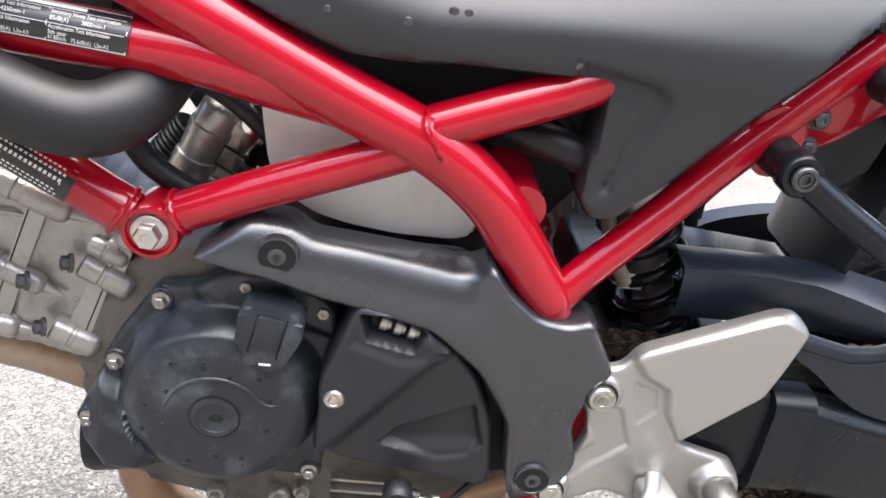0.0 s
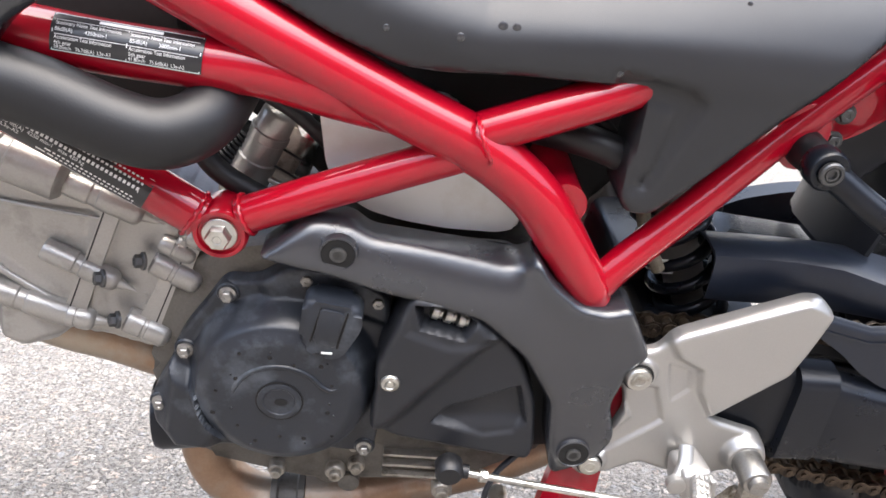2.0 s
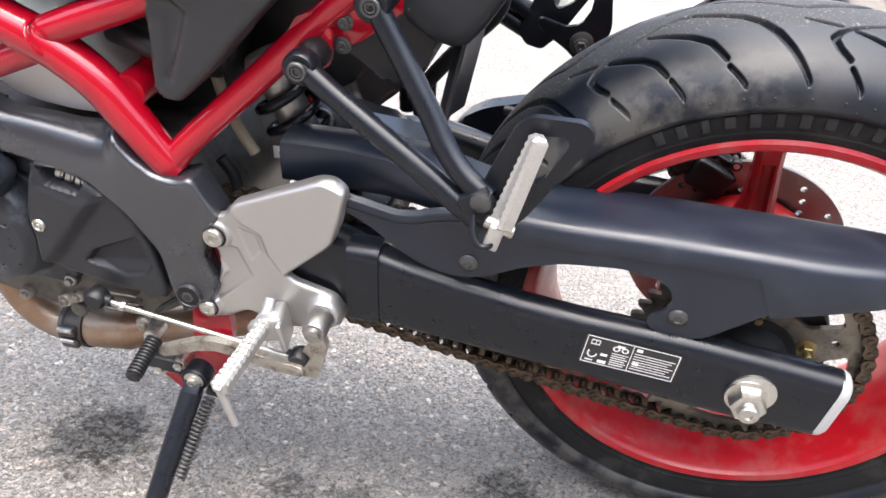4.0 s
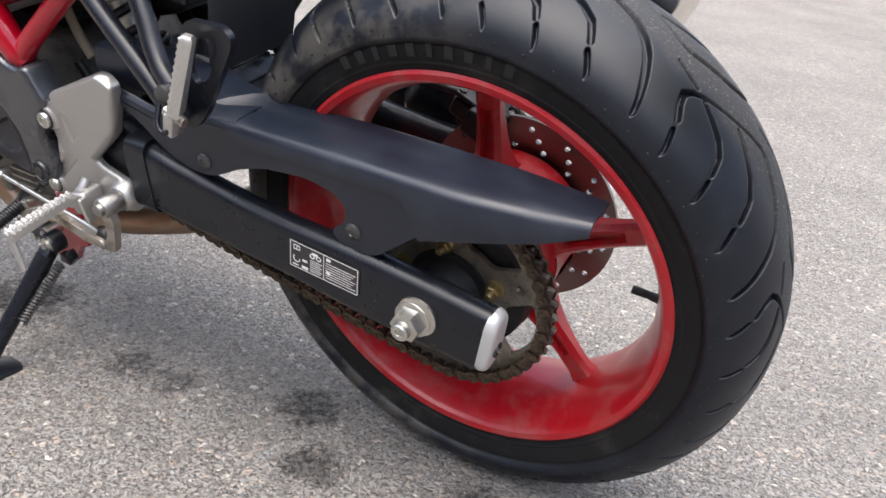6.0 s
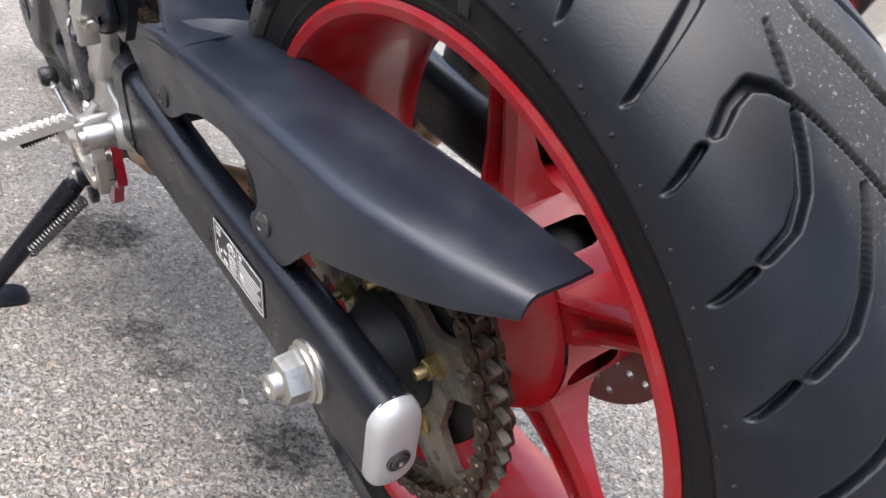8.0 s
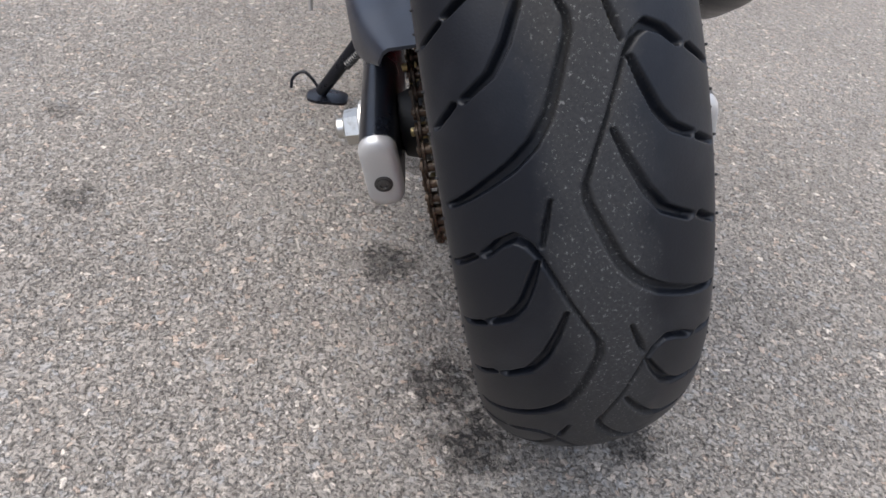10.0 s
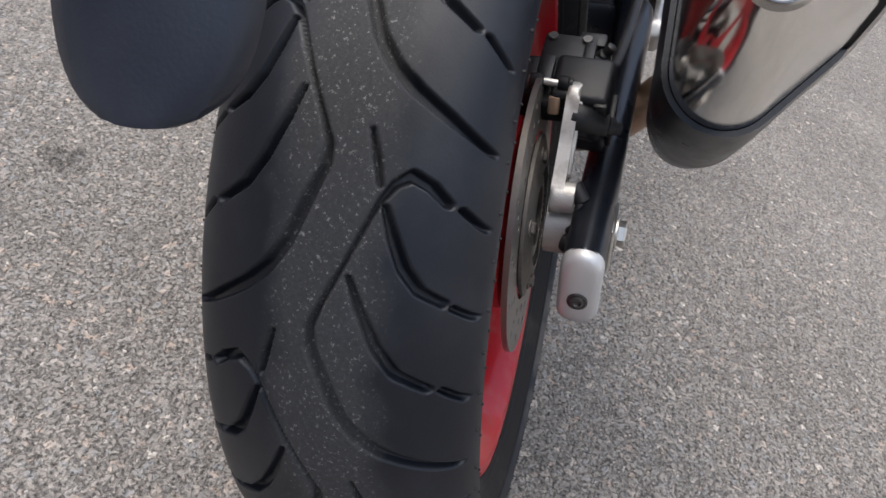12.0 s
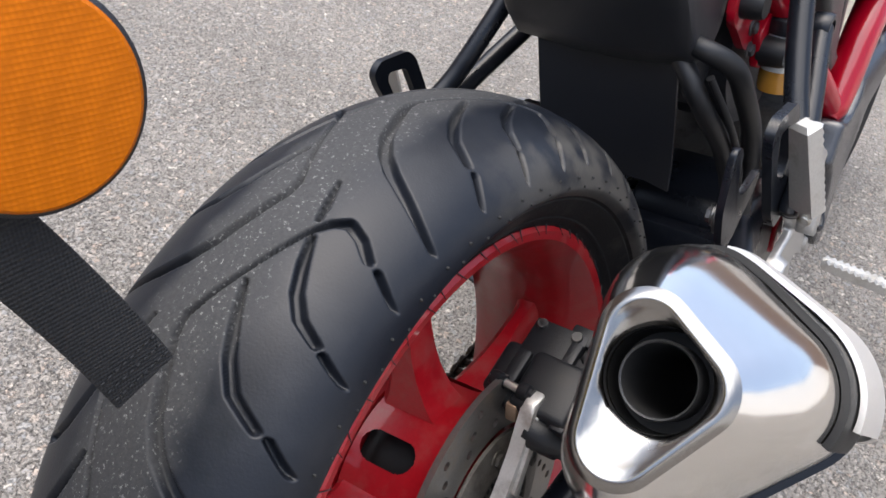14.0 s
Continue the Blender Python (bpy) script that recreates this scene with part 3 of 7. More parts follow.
def tyre_mesh():
    ths = np.r_[np.arange(-44, 176, 0.14), np.arange(176, 316, 0.8)]
    s = np.linspace(-1, 1, 261)
    ang = s * radians(110)
    y = HALF * np.sin(ang)
    r = CROWN - DROP * (1 - np.maximum(np.cos(ang), 0) ** FALL) + 0.022 * np.minimum(np.cos(ang), 0)
    over = np.abs(ang) > math.pi / 2
    v = 1000 * np.where(over, np.sign(y) * 2 * HALF - y, y)
    th2, v2 = np.meshgrid(ths, v, indexing="ij")
    d = groove_depth(np.where(th2 > 225, th2 - 360, th2), v2) * 0.0070
    fade = np.clip((90 - np.abs(v2)) / 10, 0.15, 1)
    rr = r[None, :] - d * fade * np.cos(ang)[None, :]
    yy = y[None, :] - d * fade * np.sin(ang)[None, :]
    # sidewalls down to the rim, with fine moulded rings
    edge_y = y[-1]
    sw = np.linspace(0, 1, 41)[1:]
    sy = edge_y - 0.0008 - (edge_y - 0.0700) * sw ** 1.3 + 0.0010 * ((sw > 0.70) & (sw < 0.78)) - 0.0012 * ((sw > 0.04) & (sw < 0.09)) + 0.0005 * ((sw > 0.80) & (np.arange(40) % 2 == 0))
    shift = (TREAD_Y - RC) * sw
    sr = r[-1] - (r[-1] - 0.2330) * sw
    one = np.ones(len(ths))[:, None]
    R = np.concatenate([one * sr[::-1], rr, one * sr], 1)
    Y = np.concatenate([-one * (sy + shift)[::-1], yy, one * (sy - shift)], 1)
    a = np.radians(ths)[:, None]
    co = np.stack([R * np.cos(a), Y + TREAD_Y, R * np.sin(a)], -1)
    # the tread runs truer than the rim
    true = np.clip((R - 0.236) / 0.035, 0, 1)
    co[..., 1] += true * (0.016 * -co[..., 0] + 0.010 * co[..., 2])
    co = co.reshape(-1, 3)
    nt, nv = R.shape
    i, j = np.meshgrid(np.arange(nt), np.arange(nv - 1), indexing="ij")
    i2 = (i + 1) % nt
    quads = np.stack([i * nv + j, i2 * nv + j, i2 * nv + j + 1, i * nv + j + 1], -1).reshape(-1, 4)
    me = bpy.data.meshes.new("tyre")
    me.vertices.add(len(co))
    me.vertices.foreach_set("co", co.astype(np.float32).ravel())
    me.loops.add(quads.size)
    me.loops.foreach_set("vertex_index", quads.astype(np.int32).ravel())
    me.polygons.add(len(quads))
    me.polygons.foreach_set("loop_start", np.arange(0, quads.size, 4, dtype=np.int32))
    side = ((quads[:, 0] % nv) < 40) | ((quads[:, 0] % nv) >= nv - 41)
    me.update(calc_edges=True)
    me.validate()
    me.materials.append(TREAD)
    me.materials.append(RUBBER)
    me.polygons.foreach_set("material_index", side.astype(np.int32))
    me.shade_smooth()
    return me


tyre = new("tyre", tyre_mesh())
tyre.parent = wheel
tyre["label"] = "worn black motorcycle tyre, grit on its crown"

# raised maker's marks on the sidewalls, as plain bars
for sgn, spans in ((-1, ((78, 124), (-32, 8))), (1, ((62, 100),))):
    for a0, a1 in spans:
        n = int((a1 - a0) / 4.2)
        for k in range(n):
            a = radians(a0 + (a1 - a0) * k / n)
            w = 0.0050 - 0.0014 * (k % 3 == 1)
            rot = Matrix.Rotation(-a + math.pi / 2, 4, "Y")
            mid = Vector((0.2545 * math.cos(a), YC + sgn * 0.0757, 0.2545 * math.sin(a)))
            bm = bm_()
            block(bm, mid, (w * 1.9, 0.0056, 0.0135 - 0.002 * (k % 4 == 2)), 0.0008, rot)
            part("sidewall_bar", bm, ENGRAVE, tyre)
bm = bm_()
rng = random.Random(5)
for k in range(72):
    a = radians(5 * k + rng.uniform(-1.2, 1.2))
    for sgn in (1,):
        p = Vector((0.2352 * math.cos(a), RC + sgn * 0.0715, 0.2352 * math.sin(a)))
        tip = a + radians(rng.uniform(-1.5, 1.5))
        q = Vector(((0.2352 - rng.uniform(0.004, 0.009)) * math.cos(tip), RC + sgn * (0.0742 + rng.uniform(0, 0.002)), 0.2275 * math.sin(tip)))
        tube(bm, [p, q], [0.0006, 0.0003], 5, 1)
for k in range(64):
    a = radians(5.6 * k)
    for sgn in (-1, 1):
        for off, up in ((0.0, 0.0), (2.8, 0.0065)):
            g = a + radians(off + rng.uniform(-0.5, 0.5))
            rad, y = 0.2705 + up, TREAD_Y + sgn * (HALF - 0.0003 - 12 * up * up)
            y += 0.016 * -rad * math.cos(g) + 0.010 * rad * math.sin(g)
            lathe(bm, [(0.0011, -0.001), (0.0009, 0.0012), (0.0003, 0.0016)], (rad * math.cos(g), y, rad * math.sin(g)), (0, sgn, 0), 6)
tagged(part("moulding_flash", bm, ENGRAVE, tyre, "fine moulding whiskers and nubs"), kind="stuff")
wheel.rotation_euler = (0.03, 0, 0.03)   # stands a little out of line in the arm
# spokes, hub, windows between the spokes left open
for k in range(5):
    th = radians(92.5 - 72 * k)
    bm = bm_()
    loops = []
    for rad, half, y0, y1, rec in ((0.058, 0.026, -0.016, 0.050, 0), (0.082, 0.0205, -0.012, 0.042, 0), (0.090, 0.0185, -0.010, 0.034, 0), (0.094, 0.0178, -0.009, 0.031, 0.011), (0.112, 0.0160, -0.007, 0.022, 0.011), (0.130, 0.0150, -0.005, 0.017, 0.010), (0.160, 0.0138, -0.004, 0.013, 0.007), (0.166, 0.0138, -0.004, 0.012, 0), (0.188, 0.0140, -0.004, 0.012, 0), (0.197, 0.0155, -0.005, 0.013, 0), (0.2065, 0.0185, -0.008, 0.016, 0)):
        pts = []
        for u, y in ((-half, y1), (-half, y0 + 0.006), (-half + 0.005, y0), (-half * 0.45, y0), (-half * 0.30, y0 + rec), (half * 0.30, y0 + rec), (half * 0.45, y0), (half - 0.005, y0), (half, y0 + 0.006), (half, y1), (half * 0.4, y1 + 0.002), (-half * 0.4, y1 + 0.002)):
            pts.append((rad * math.cos(th) - u * math.sin(th), y + YC, rad * math.sin(th) + u * math.cos(th)))
        loops.append(pts)
    rings(bm, loops)
    part("spoke", bm, RIM_RED, wheel)
bm = bm_()
lathe(bm, [(0.020, -0.062), (0.050, -0.060), (0.058, -0.050), (0.064, -0.036), (0.080, -0.026), (0.086, -0.014)], (0, YC, 0), (0, 1, 0), 64)
lathe(bm, [(0.086, 0.064), (0.080, 0.068), (0.030, 0.070)], (0, 0.004, 0), (0, 1, 0), 64)
# the drum of the hub, with long round-ended windows between the spokes
nth, ny = 600, 100
drum = [[None] * (ny + 1) for _ in range(nth)]
for i in range(nth):
    for j in range(ny + 1):
        a, y = 2 * math.pi * i / nth, -0.008 + 0.076 * j / ny
        drum[i][j] = bm.verts.new((0.086 * math.cos(a), y, 0.086 * math.sin(a)))
for i in range(nth):
    for j in range(ny):
        deg = (360 * (i + 0.5) / nth - 56.5 + 36) % 72 - 36
        y = -0.008 + 0.076 * (j + 0.5) / ny
        u = radians(deg) * 0.086
        if math.hypot(u, max(0, abs(y - 0.022) - 0.012)) > 0.0125:
            bm.faces.new((drum[i][j], drum[(i + 1) % nth][j], drum[(i + 1) % nth][j + 1], drum[i][j + 1]))
hub = part("hub", bm, RIM_RED, wheel, "dusty red wheel hub with oval windows")
bm = bm_()
lathe(bm, [(0.070, -0.008), (0.070, 0.066)], (0, 0, 0), (0, 1, 0), 48)
part("hub_core", bm, SOOT_AND_SHADE, wheel, "dark inside of the hub")
bm = bm_()
tube(bm, [(0.204, YC - 0.004, -0.006), (0.195, YC - 0.004, -0.005), (0.186, YC - 0.005, -0.003)], [0.0060, 0.0052, 0.0042], 12)
lathe(bm, [(0.0042, 0), (0.0048, 0.002), (0.0048, 0.016), (0.004, 0.018)], (0.188, YC - 0.005, -0.0032), (-1, -0.1, 0.15), 10)
part("valve_stem", bm, HOSE, wheel, "black rubber valve stem with cap")

# brake disc with drilled rings
DISC_Y = 0.080


def drilled_disc():
    """A flat ring with slanted rows of three holes right through it."""
    b = bm_()
    circles = [(0, 0, 0.076, 96), (0, 0, 0.1230, 144)]
    for k in range(45):
        a, rad = radians(24 * (k // 3) + 6.0 * (k % 3)), (0.0875, 0.0990, 0.1110)[k % 3]
        circles.append((rad * math.cos(a), rad * math.sin(a), 0.0036, 12))
    for cx, cz, r, n in circles:
        vs = [b.verts.new((cx + r * math.cos(2 * math.pi * k / n), DISC_Y - 0.0025, cz + r * math.sin(2 * math.pi * k / n))) for k in range(n)]
        for p, q in zip(vs, vs[1:] + vs[:1]):
            b.edges.new((p, q))
    bmesh.ops.triangle_fill(b, use_beauty=True, edges=b.edges[:])
    grown = bmesh.ops.extrude_face_region(b, geom=b.faces[:])
    bmesh.ops.translate(b, verts=[v for v in grown["geom"] if isinstance(v, bmesh.types.BMVert)], vec=(0, 0.005, 0))
    bmesh.ops.recalc_face_normals(b, faces=b.faces[:])
    return b


disc = part("brake_disc", drilled_disc(), DISCMAT, wheel, "drilled steel brake disc, lightly rusted")
bm = bm_()
lathe(bm, [(0.045, -0.004), (0.066, -0.003), (0.0725, 0.0), (0.0725, 0.003), (0.064, 0.005), (0.050, 0.008), (0.045, 0.008)], (0, DISC_Y + 0.003, 0), (0, 1, 0), 48, closed=True)
for k in range(5):
    a = radians(72 * k + 20)
    hexbolt(bm, (0.058 * math.cos(a), DISC_Y + 0.008, 0.058 * math.sin(a)), (0, 1, 0), 0.006, 0.005)
part("disc_carrier", bm, GRIMY, wheel, "dark steel disc centre with bolts")

bm = bm_()
lathe(bm, [(0.027, 0.0), (0.0465, 0.0), (0.0470, 0.0015), (0.0465, 0.003), (0.027, 0.003)], (0, DISC_Y + 0.006, 0), (0, 1, 0), 64, closed=True)
part("tone_ring", bm, GRIMY, wheel, "grey wheel speed ring")
# slots as thin black bars, their dark painted on
for k in range(40):
    a = 2 * math.pi * k / 40
    bm = bm_()
    block(bm, (0.0405 * math.cos(a), DISC_Y + 0.0092, 0.0405 * math.sin(a)), (0.0075, 0.0010, 0.0030), 0, Matrix.Rotation(-a, 4, "Y"))
    part("ring_slot", bm, SOOT_AND_SHADE, wheel)

# ---- rear sprocket ----
SPY, TEETH, CHAIN_PITCH = -0.092, 46, 0.015875
SPR = CHAIN_PITCH / (2 * math.sin(math.pi / TEETH))


def sprocket_mesh():
    b = bm_()
    outer = []
    for k in range(TEETH):
        for da, rr in ((-0.30, SPR - 0.0048), (-0.16, SPR - 0.0048), (0.06, SPR + 0.0035), (0.20, SPR + 0.0062), (0.28, SPR + 0.0062), (0.42, SPR + 0.0035)):
            a = 2 * math.pi * (k + da) / TEETH
            outer.append((rr * math.cos(a), rr * math.sin(a)))
    loops = [outer, [(0.036 * math.cos(2 * math.pi * k / 60), 0.036 * math.sin(2 * math.pi * k / 60)) for k in range(60)]]
    for k in range(5):
        th = radians(92 - 72 * k)
        # a large round-cornered window between two arms, a small hole in each arm
        win = [(0.0655, 20), (0.0655, 36), (0.0655, 52), (0.085, 58), (0.0985, 61), (0.1025, 48), (0.1028, 36), (0.1025, 24), (0.0985, 11), (0.085, 14)]
        loops.append([tuple(p) for p in rounded([(q * math.cos(th - radians(g)), q * math.sin(th - radians(g))) for q, g in win], 0.008, 3)])
        c = (0.0845 * math.cos(th), 0.0845 * math.sin(th))
        loops.append([(c[0] + 0.0042 * math.cos(2 * math.pi * j / 14), c[1] + 0.0042 * math.sin(2 * math.pi * j / 14)) for j in range(14)])
    for lp in loops:
        vs = [b.verts.new((x, SPY - 0.0032, z)) for x, z in lp]
        for p, q in zip(vs, vs[1:] + vs[:1]):
            b.edges.new((p, q))
    bmesh.ops.triangle_fill(b, use_beauty=True, edges=b.edges[:])
    grown = bmesh.ops.extrude_face_region(b, geom=b.faces[:])
    bmesh.ops.translate(b, verts=[v for v in grown["geom"] if isinstance(v, bmesh.types.BMVert)], vec=(0, 0.0064, 0))
    return b


sprocket = part("sprocket", sprocket_mesh(), SPROCKETMAT, wheel, "greasy toothed steel rear sprocket")
for k in range(5):
    a = radians(92 - 72 * k)
    bm = bm_()
    hexbolt(bm, (0.0575 * math.cos(a), SPY - 0.003, 0.0575 * math.sin(a)), (0, -1, 0), 0.0075, 0.010)
    lathe(bm, [(0.0042, 0), (0.0042, 0.017), (0.0034, 0.018)], (0.0575 * math.cos(a), SPY - 0.003, 0.0575 * math.sin(a)), (0, -1, 0), 12)
    part("sprocket_nut", bm, GOLD, sprocket, "yellow passivated sprocket nut")
bm = bm_()
lathe(bm, [(0.018, -0.126), (0.030, -0.124), (0.034, -0.112), (0.040, -0.100), (0.048, -0.098), (0.050, -0.090)], (0, 0, 0), (0, 1, 0), 40)
lathe(bm, [(0.060, -0.086), (0.082, -0.082), (0.085, -0.060), (0.060, -0.054)], (0, 0, 0), (0, 1, 0), 48)
part("sprocket_carrier", bm, SOOT_AND_SHADE, wheel, "black greasy sprocket carrier")

# ---- chain: outer and inner links along the run round both sprockets ----
FRONT = Vector((-0.652, 0.052))
FR = 0.038


def chain_path():
    """Points of the run in (x, z): the upper strand, round the rear sprocket, the slack lower strand, round the front one."""
    pts = []
    for k in range(40):
        t = k / 40
        x = FRONT.x + (0 - FRONT.x) * t
        pts.append((x, (FRONT.y + FR) * (1 - t) + SPR * t - 0.004 * math.sin(math.pi * t)))
    for k in range(60):
        a = radians(90 - 180 * k / 60 - 8 * k / 60)
        pts.append((SPR * math.cos(a), SPR * math.sin(a)))
    a = radians(-98)
    x0, z0 = SPR * math.cos(a), SPR * math.sin(a)
    for k in range(40):
        t = k / 40
        pts.append((x0 + (FRONT.x - x0) * t, z0 * (1 - t) + (FRONT.y - FR) * t - 0.010 * math.sin(math.pi * t)))
    for k in range(24):
        a = radians(-90 - 180 * k / 24)
        pts.append((FRONT.x + FR * math.cos(a), FRONT.y + FR * math.sin(a)))
    return pts


def link_mesh(outer):
    b = bm_()
    w = 0.0088 if outer else 0.0058
    hgt = 0.0072 if outer else 0.0078
    outline = []
    for k in range(9):
        a = radians(90 + 180 * k / 8)
        outline.append((hgt * math.cos(a), hgt * math.sin(a)))
    outline.append((CHAIN_PITCH * 0.5, -hgt * 0.62))
    for k in range(9):
        a = radians(-90 + 180 * k / 8)
        outline.append((CHAIN_PITCH + hgt * math.cos(a), hgt * math.sin(a)))
    outline.append((CHAIN_PITCH * 0.5, hgt * 0.62))
    for s in (-1, 1):
        prism(b, outline, s * w, s * (w + 0.0022), r=0, bev=0)
    for x in (0.0, CHAIN_PITCH):
        if outer:
            lathe(b, [(0.0026, -0.0125), (0.0028, -0.012), (0.0028, 0.012), (0.0026, 0.0125)], (x, 0, 0), (0, 1, 0), 10)
        else:
            lathe(b, [(0.0050, -0.0057), (0.0050, 0.0057)], (x, 0, 0), (0, 1, 0), 12)
    bmesh.ops.recalc_face_normals(b, faces=b.faces)
    me = bpy.data.meshes.new("chain_link")
    b.to_mesh(me)
    b.free()
    me.materials.append(CHAINMAT)
    me.shade_smooth()
    me.set_sharp_from_angle(angle=radians(40))
    return me


chain = new("drive_chain")
chain.parent = bike
chain["label"] = "oily bronze roller chain"
line = np.array(chain_path() + [chain_path()[0]])
seg_len = np.hypot(*np.diff(line, axis=0).T)
along = np.r_[0, np.cumsum(seg_len)]
count = int(round(along[-1] / CHAIN_PITCH / 2)) * 2
stops = np.linspace(0, along[-1], count + 1)
px_, pz_ = np.interp(stops, along, line[:, 0]), np.interp(stops, along, line[:, 1])
LINKS = (link_mesh(True), link_mesh(False))
for k in range(count):
    o = new("chain_link", LINKS[k % 2])
    o.parent = chain
    o.location = (px_[k], SPY, pz_[k])
    o.rotation_euler = (0, -math.atan2(pz_[k + 1] - pz_[k], px_[k + 1] - px_[k]), 0)
    o.scale = (math.hypot(pz_[k + 1] - pz_[k], px_[k + 1] - px_[k]) / CHAIN_PITCH, 1, 1)

# ---- swingarm ----
def arm_section(x, yc, half, zb, zt, r=0.016, n=5):
    """A rounded box section across the arm."""
    pts = []
    hz, mid = (zt - zb) / 2, (zt + zb) / 2
    r = min(r, half * 0.95, hz * 0.95)
    for cy, cz, a0 in ((half - r, hz - r, 0), (-half + r, hz - r, 90), (-half + r, -hz + r, 180), (half - r, -hz + r, 270)):
        for k in range(n + 1):
            a = radians(a0 + 90 * k / n)
            pts.append((x, yc + cy + r * math.cos(a), mid + cz + r * math.sin(a)))
    return pts


ARM = [(-0.520, 0.000, 0.085), (-0.470, 0.004, 0.098), (-0.420, 0.006, 0.100), (-0.372, 0.006, 0.094), (-0.330, 0.000, 0.084), (-0.283, -0.007, 0.073), (-0.225, -0.014, 0.063), (-0.163, -0.020, 0.056),
       (-0.100, -0.030, 0.052), (-0.048, -0.037, 0.048), (0.020, -0.0425, 0.0405), (0.0745, -0.0462, 0.0318)]


def arm(side):
    b = bm_()
    loops = [arm_section(x, side * ((0.1375 if side > 0 else 0.1415) - 0.020 * min(1, max(0, (-0.375 - x) / 0.05))), 0.0170 + 0.002 * (x < -0.3), zb, zt) for x, zb, zt in ARM]
    loops[-1] = [(x + 0.176 * (z + 0.010) + 0.001, y, z) for x, y, z in loops[-1]]   # the end is cut aslant
    rings(b, loops)
    return b


swing = part("swingarm", arm(-1), BLACK, bike, "satin black box-section swingarm with silver end caps")
part("right_arm", arm(1), BLACK, swing)
bm = bm_()
block(bm, (-0.445, 0.0, 0.050), (0.12, 0.23, 0.065), 0.012)
part("cross_brace", bm, BLACK, swing, "black swingarm cross brace")
bm = bm_()
prism(bm, [(-0.530, 0.070), (-0.525, 0.112), (-0.470, 0.118), (-0.415, 0.108), (-0.400, 0.080)], 0.004, 0.118, 0.008, 0.004)
part("arm_bridge", bm, BLACK, swing, "black upper bridge of the swingarm")
bm = bm_()
prism(bm, [(-0.468, 0.153), (-0.345, 0.143), (-0.345, 0.147), (-0.468, 0.157)], -0.054, 0.020, 0.001, 0.001)
part("brace_plate", bm, GREYPLASTIC, swing, "dark grey brace plate with a hole")
# holes as flat black discs, the shade inside them painted
for x in (-0.423, -0.387):
    bm = bm_()
    lathe(bm, [(0.011, 0), (0.011, 0.0006), (0.0005, 0.0006)], (x, -0.026, 0.1518 - 0.0813 * (x + 0.405)), (0.08, 0, 1), 28)
    part("plate_hole", bm, SOOT_AND_SHADE, swing)
for s in (-1, 1):
    ya = 0.1375 if s > 0 else -0.1415
    bm = bm_()
    zb, zt = -0.0465, 0.0320
    loops = []
    for k, (x, g) in enumerate(((0.0740, 1.0), (0.0785, 1.0), (0.0822, 0.93), (0.0848, 0.80), (0.0862, 0.55), (0.0868, 0.2))):
        loops.append(arm_section(x, ya, 0.0172 * (0.4 + 0.6 * g), (zb + zt) / 2 + (zb - zt) / 2 * (0.35 + 0.65 * g), (zb + zt) / 2 + (zt - zb) / 2 * (0.35 + 0.65 * g), 0.0165))
    rings(bm, loops)
    bmesh.ops.rotate(bm, verts=bm.verts, cent=(0.0778, 0, -0.01), matrix=Matrix.Rotation(radians(10), 3, "Y"))
    end = part("end_cap", bm, CAPALU, swing, "matt silver swingarm end cap")
    bm = bm_()
    lathe(bm, [(0.0085, -0.002), (0.0085, 0.0015), (0.0070, 0.002), (0.0065, 0.0005), (0.0062, 0.0025), (0.0038, 0.003), (0.0030, 0.0012), (0.0005, 0.001)], (0.0856, ya, -0.0165), (0.98, 0, -0.12), 24)
    part("cap_bolt", bm, DARKSTEEL, end, "dark socket bolt")
# axle, nut and washer plate
bm = bm_()
lathe(bm, [(0.0225, -0.1585), (0.0225, -0.1612), (0.021, -0.1618)], (0.004, 0, 0.004), (0, 1, 0), 36)
lathe(bm, [(0.0205, -0.160), (0.0205, -0.1635), (0.0185, -0.1645)], (0, 0, 0), (0, 1, 0), 36)
lathe(bm, [(0.0175, -0.163), (0.0178, -0.168), (0.0168, -0.1785), (0.0145, -0.180), (0.0108, -0.180)], (0, 0, 0), (0, 1, 0), 6)
part("axle_nut", bm, STEEL, swing, "zinc axle nut and washer")
bm = bm_()
lathe(bm, [(0.0100, -0.176), (0.0100, -0.1865), (0.0088, -0.188), (0.0045, -0.188), (0.004, -0.186)], (0, 0, 0), (0, 1, 0), 28)
part("axle", bm, STEEL, swing, "steel rear axle end")
bm = bm_()
block(bm, (0.0, 0.1555, -0.004), (0.052, 0.004, 0.040), 0.0015)
lathe(bm, [(0.0145, 0.1565), (0.0145, 0.1590), (0.013, 0.1600)], (0, 0, 0), (0, 1, 0), 36)
lathe(bm, [(0.0115, 0.159), (0.0115, 0.1655), (0.0098, 0.167), (0.004, 0.166)], (0, 0, 0), (0, 1, 0), 6)
part("axle_head", bm, STEEL, swing, "steel axle head on its adjuster plate")
# clip band round the arm
bm = bm_()
rings(bm, [arm_section(x, -0.1415, 0.0200, 0.0025, 0.0985, 0.015) for x in (-0.398, -0.397, -0.366, -0.365)])
part("arm_band", bm, BLACK, swing, "black rubber band")
# maker's safety sticker
bm = bm_()
STK = [(-0.157, 0.0435), (-0.065, 0.0345), (-0.069, -0.0015), (-0.162, 0.0065)]
prism(bm, STK, -0.1590, -0.1594, r=0.003, bev=0)
sticker = part("safety_sticker", bm, LABEL, swing, "black sticker with white pictograms and lines")


def on_sticker(u, v):
    a, b, c, d = [Vector(p) for p in STK]
    return (a * (1 - u) + b * u) * (1 - v) + (d * (1 - u) + c * u) * v


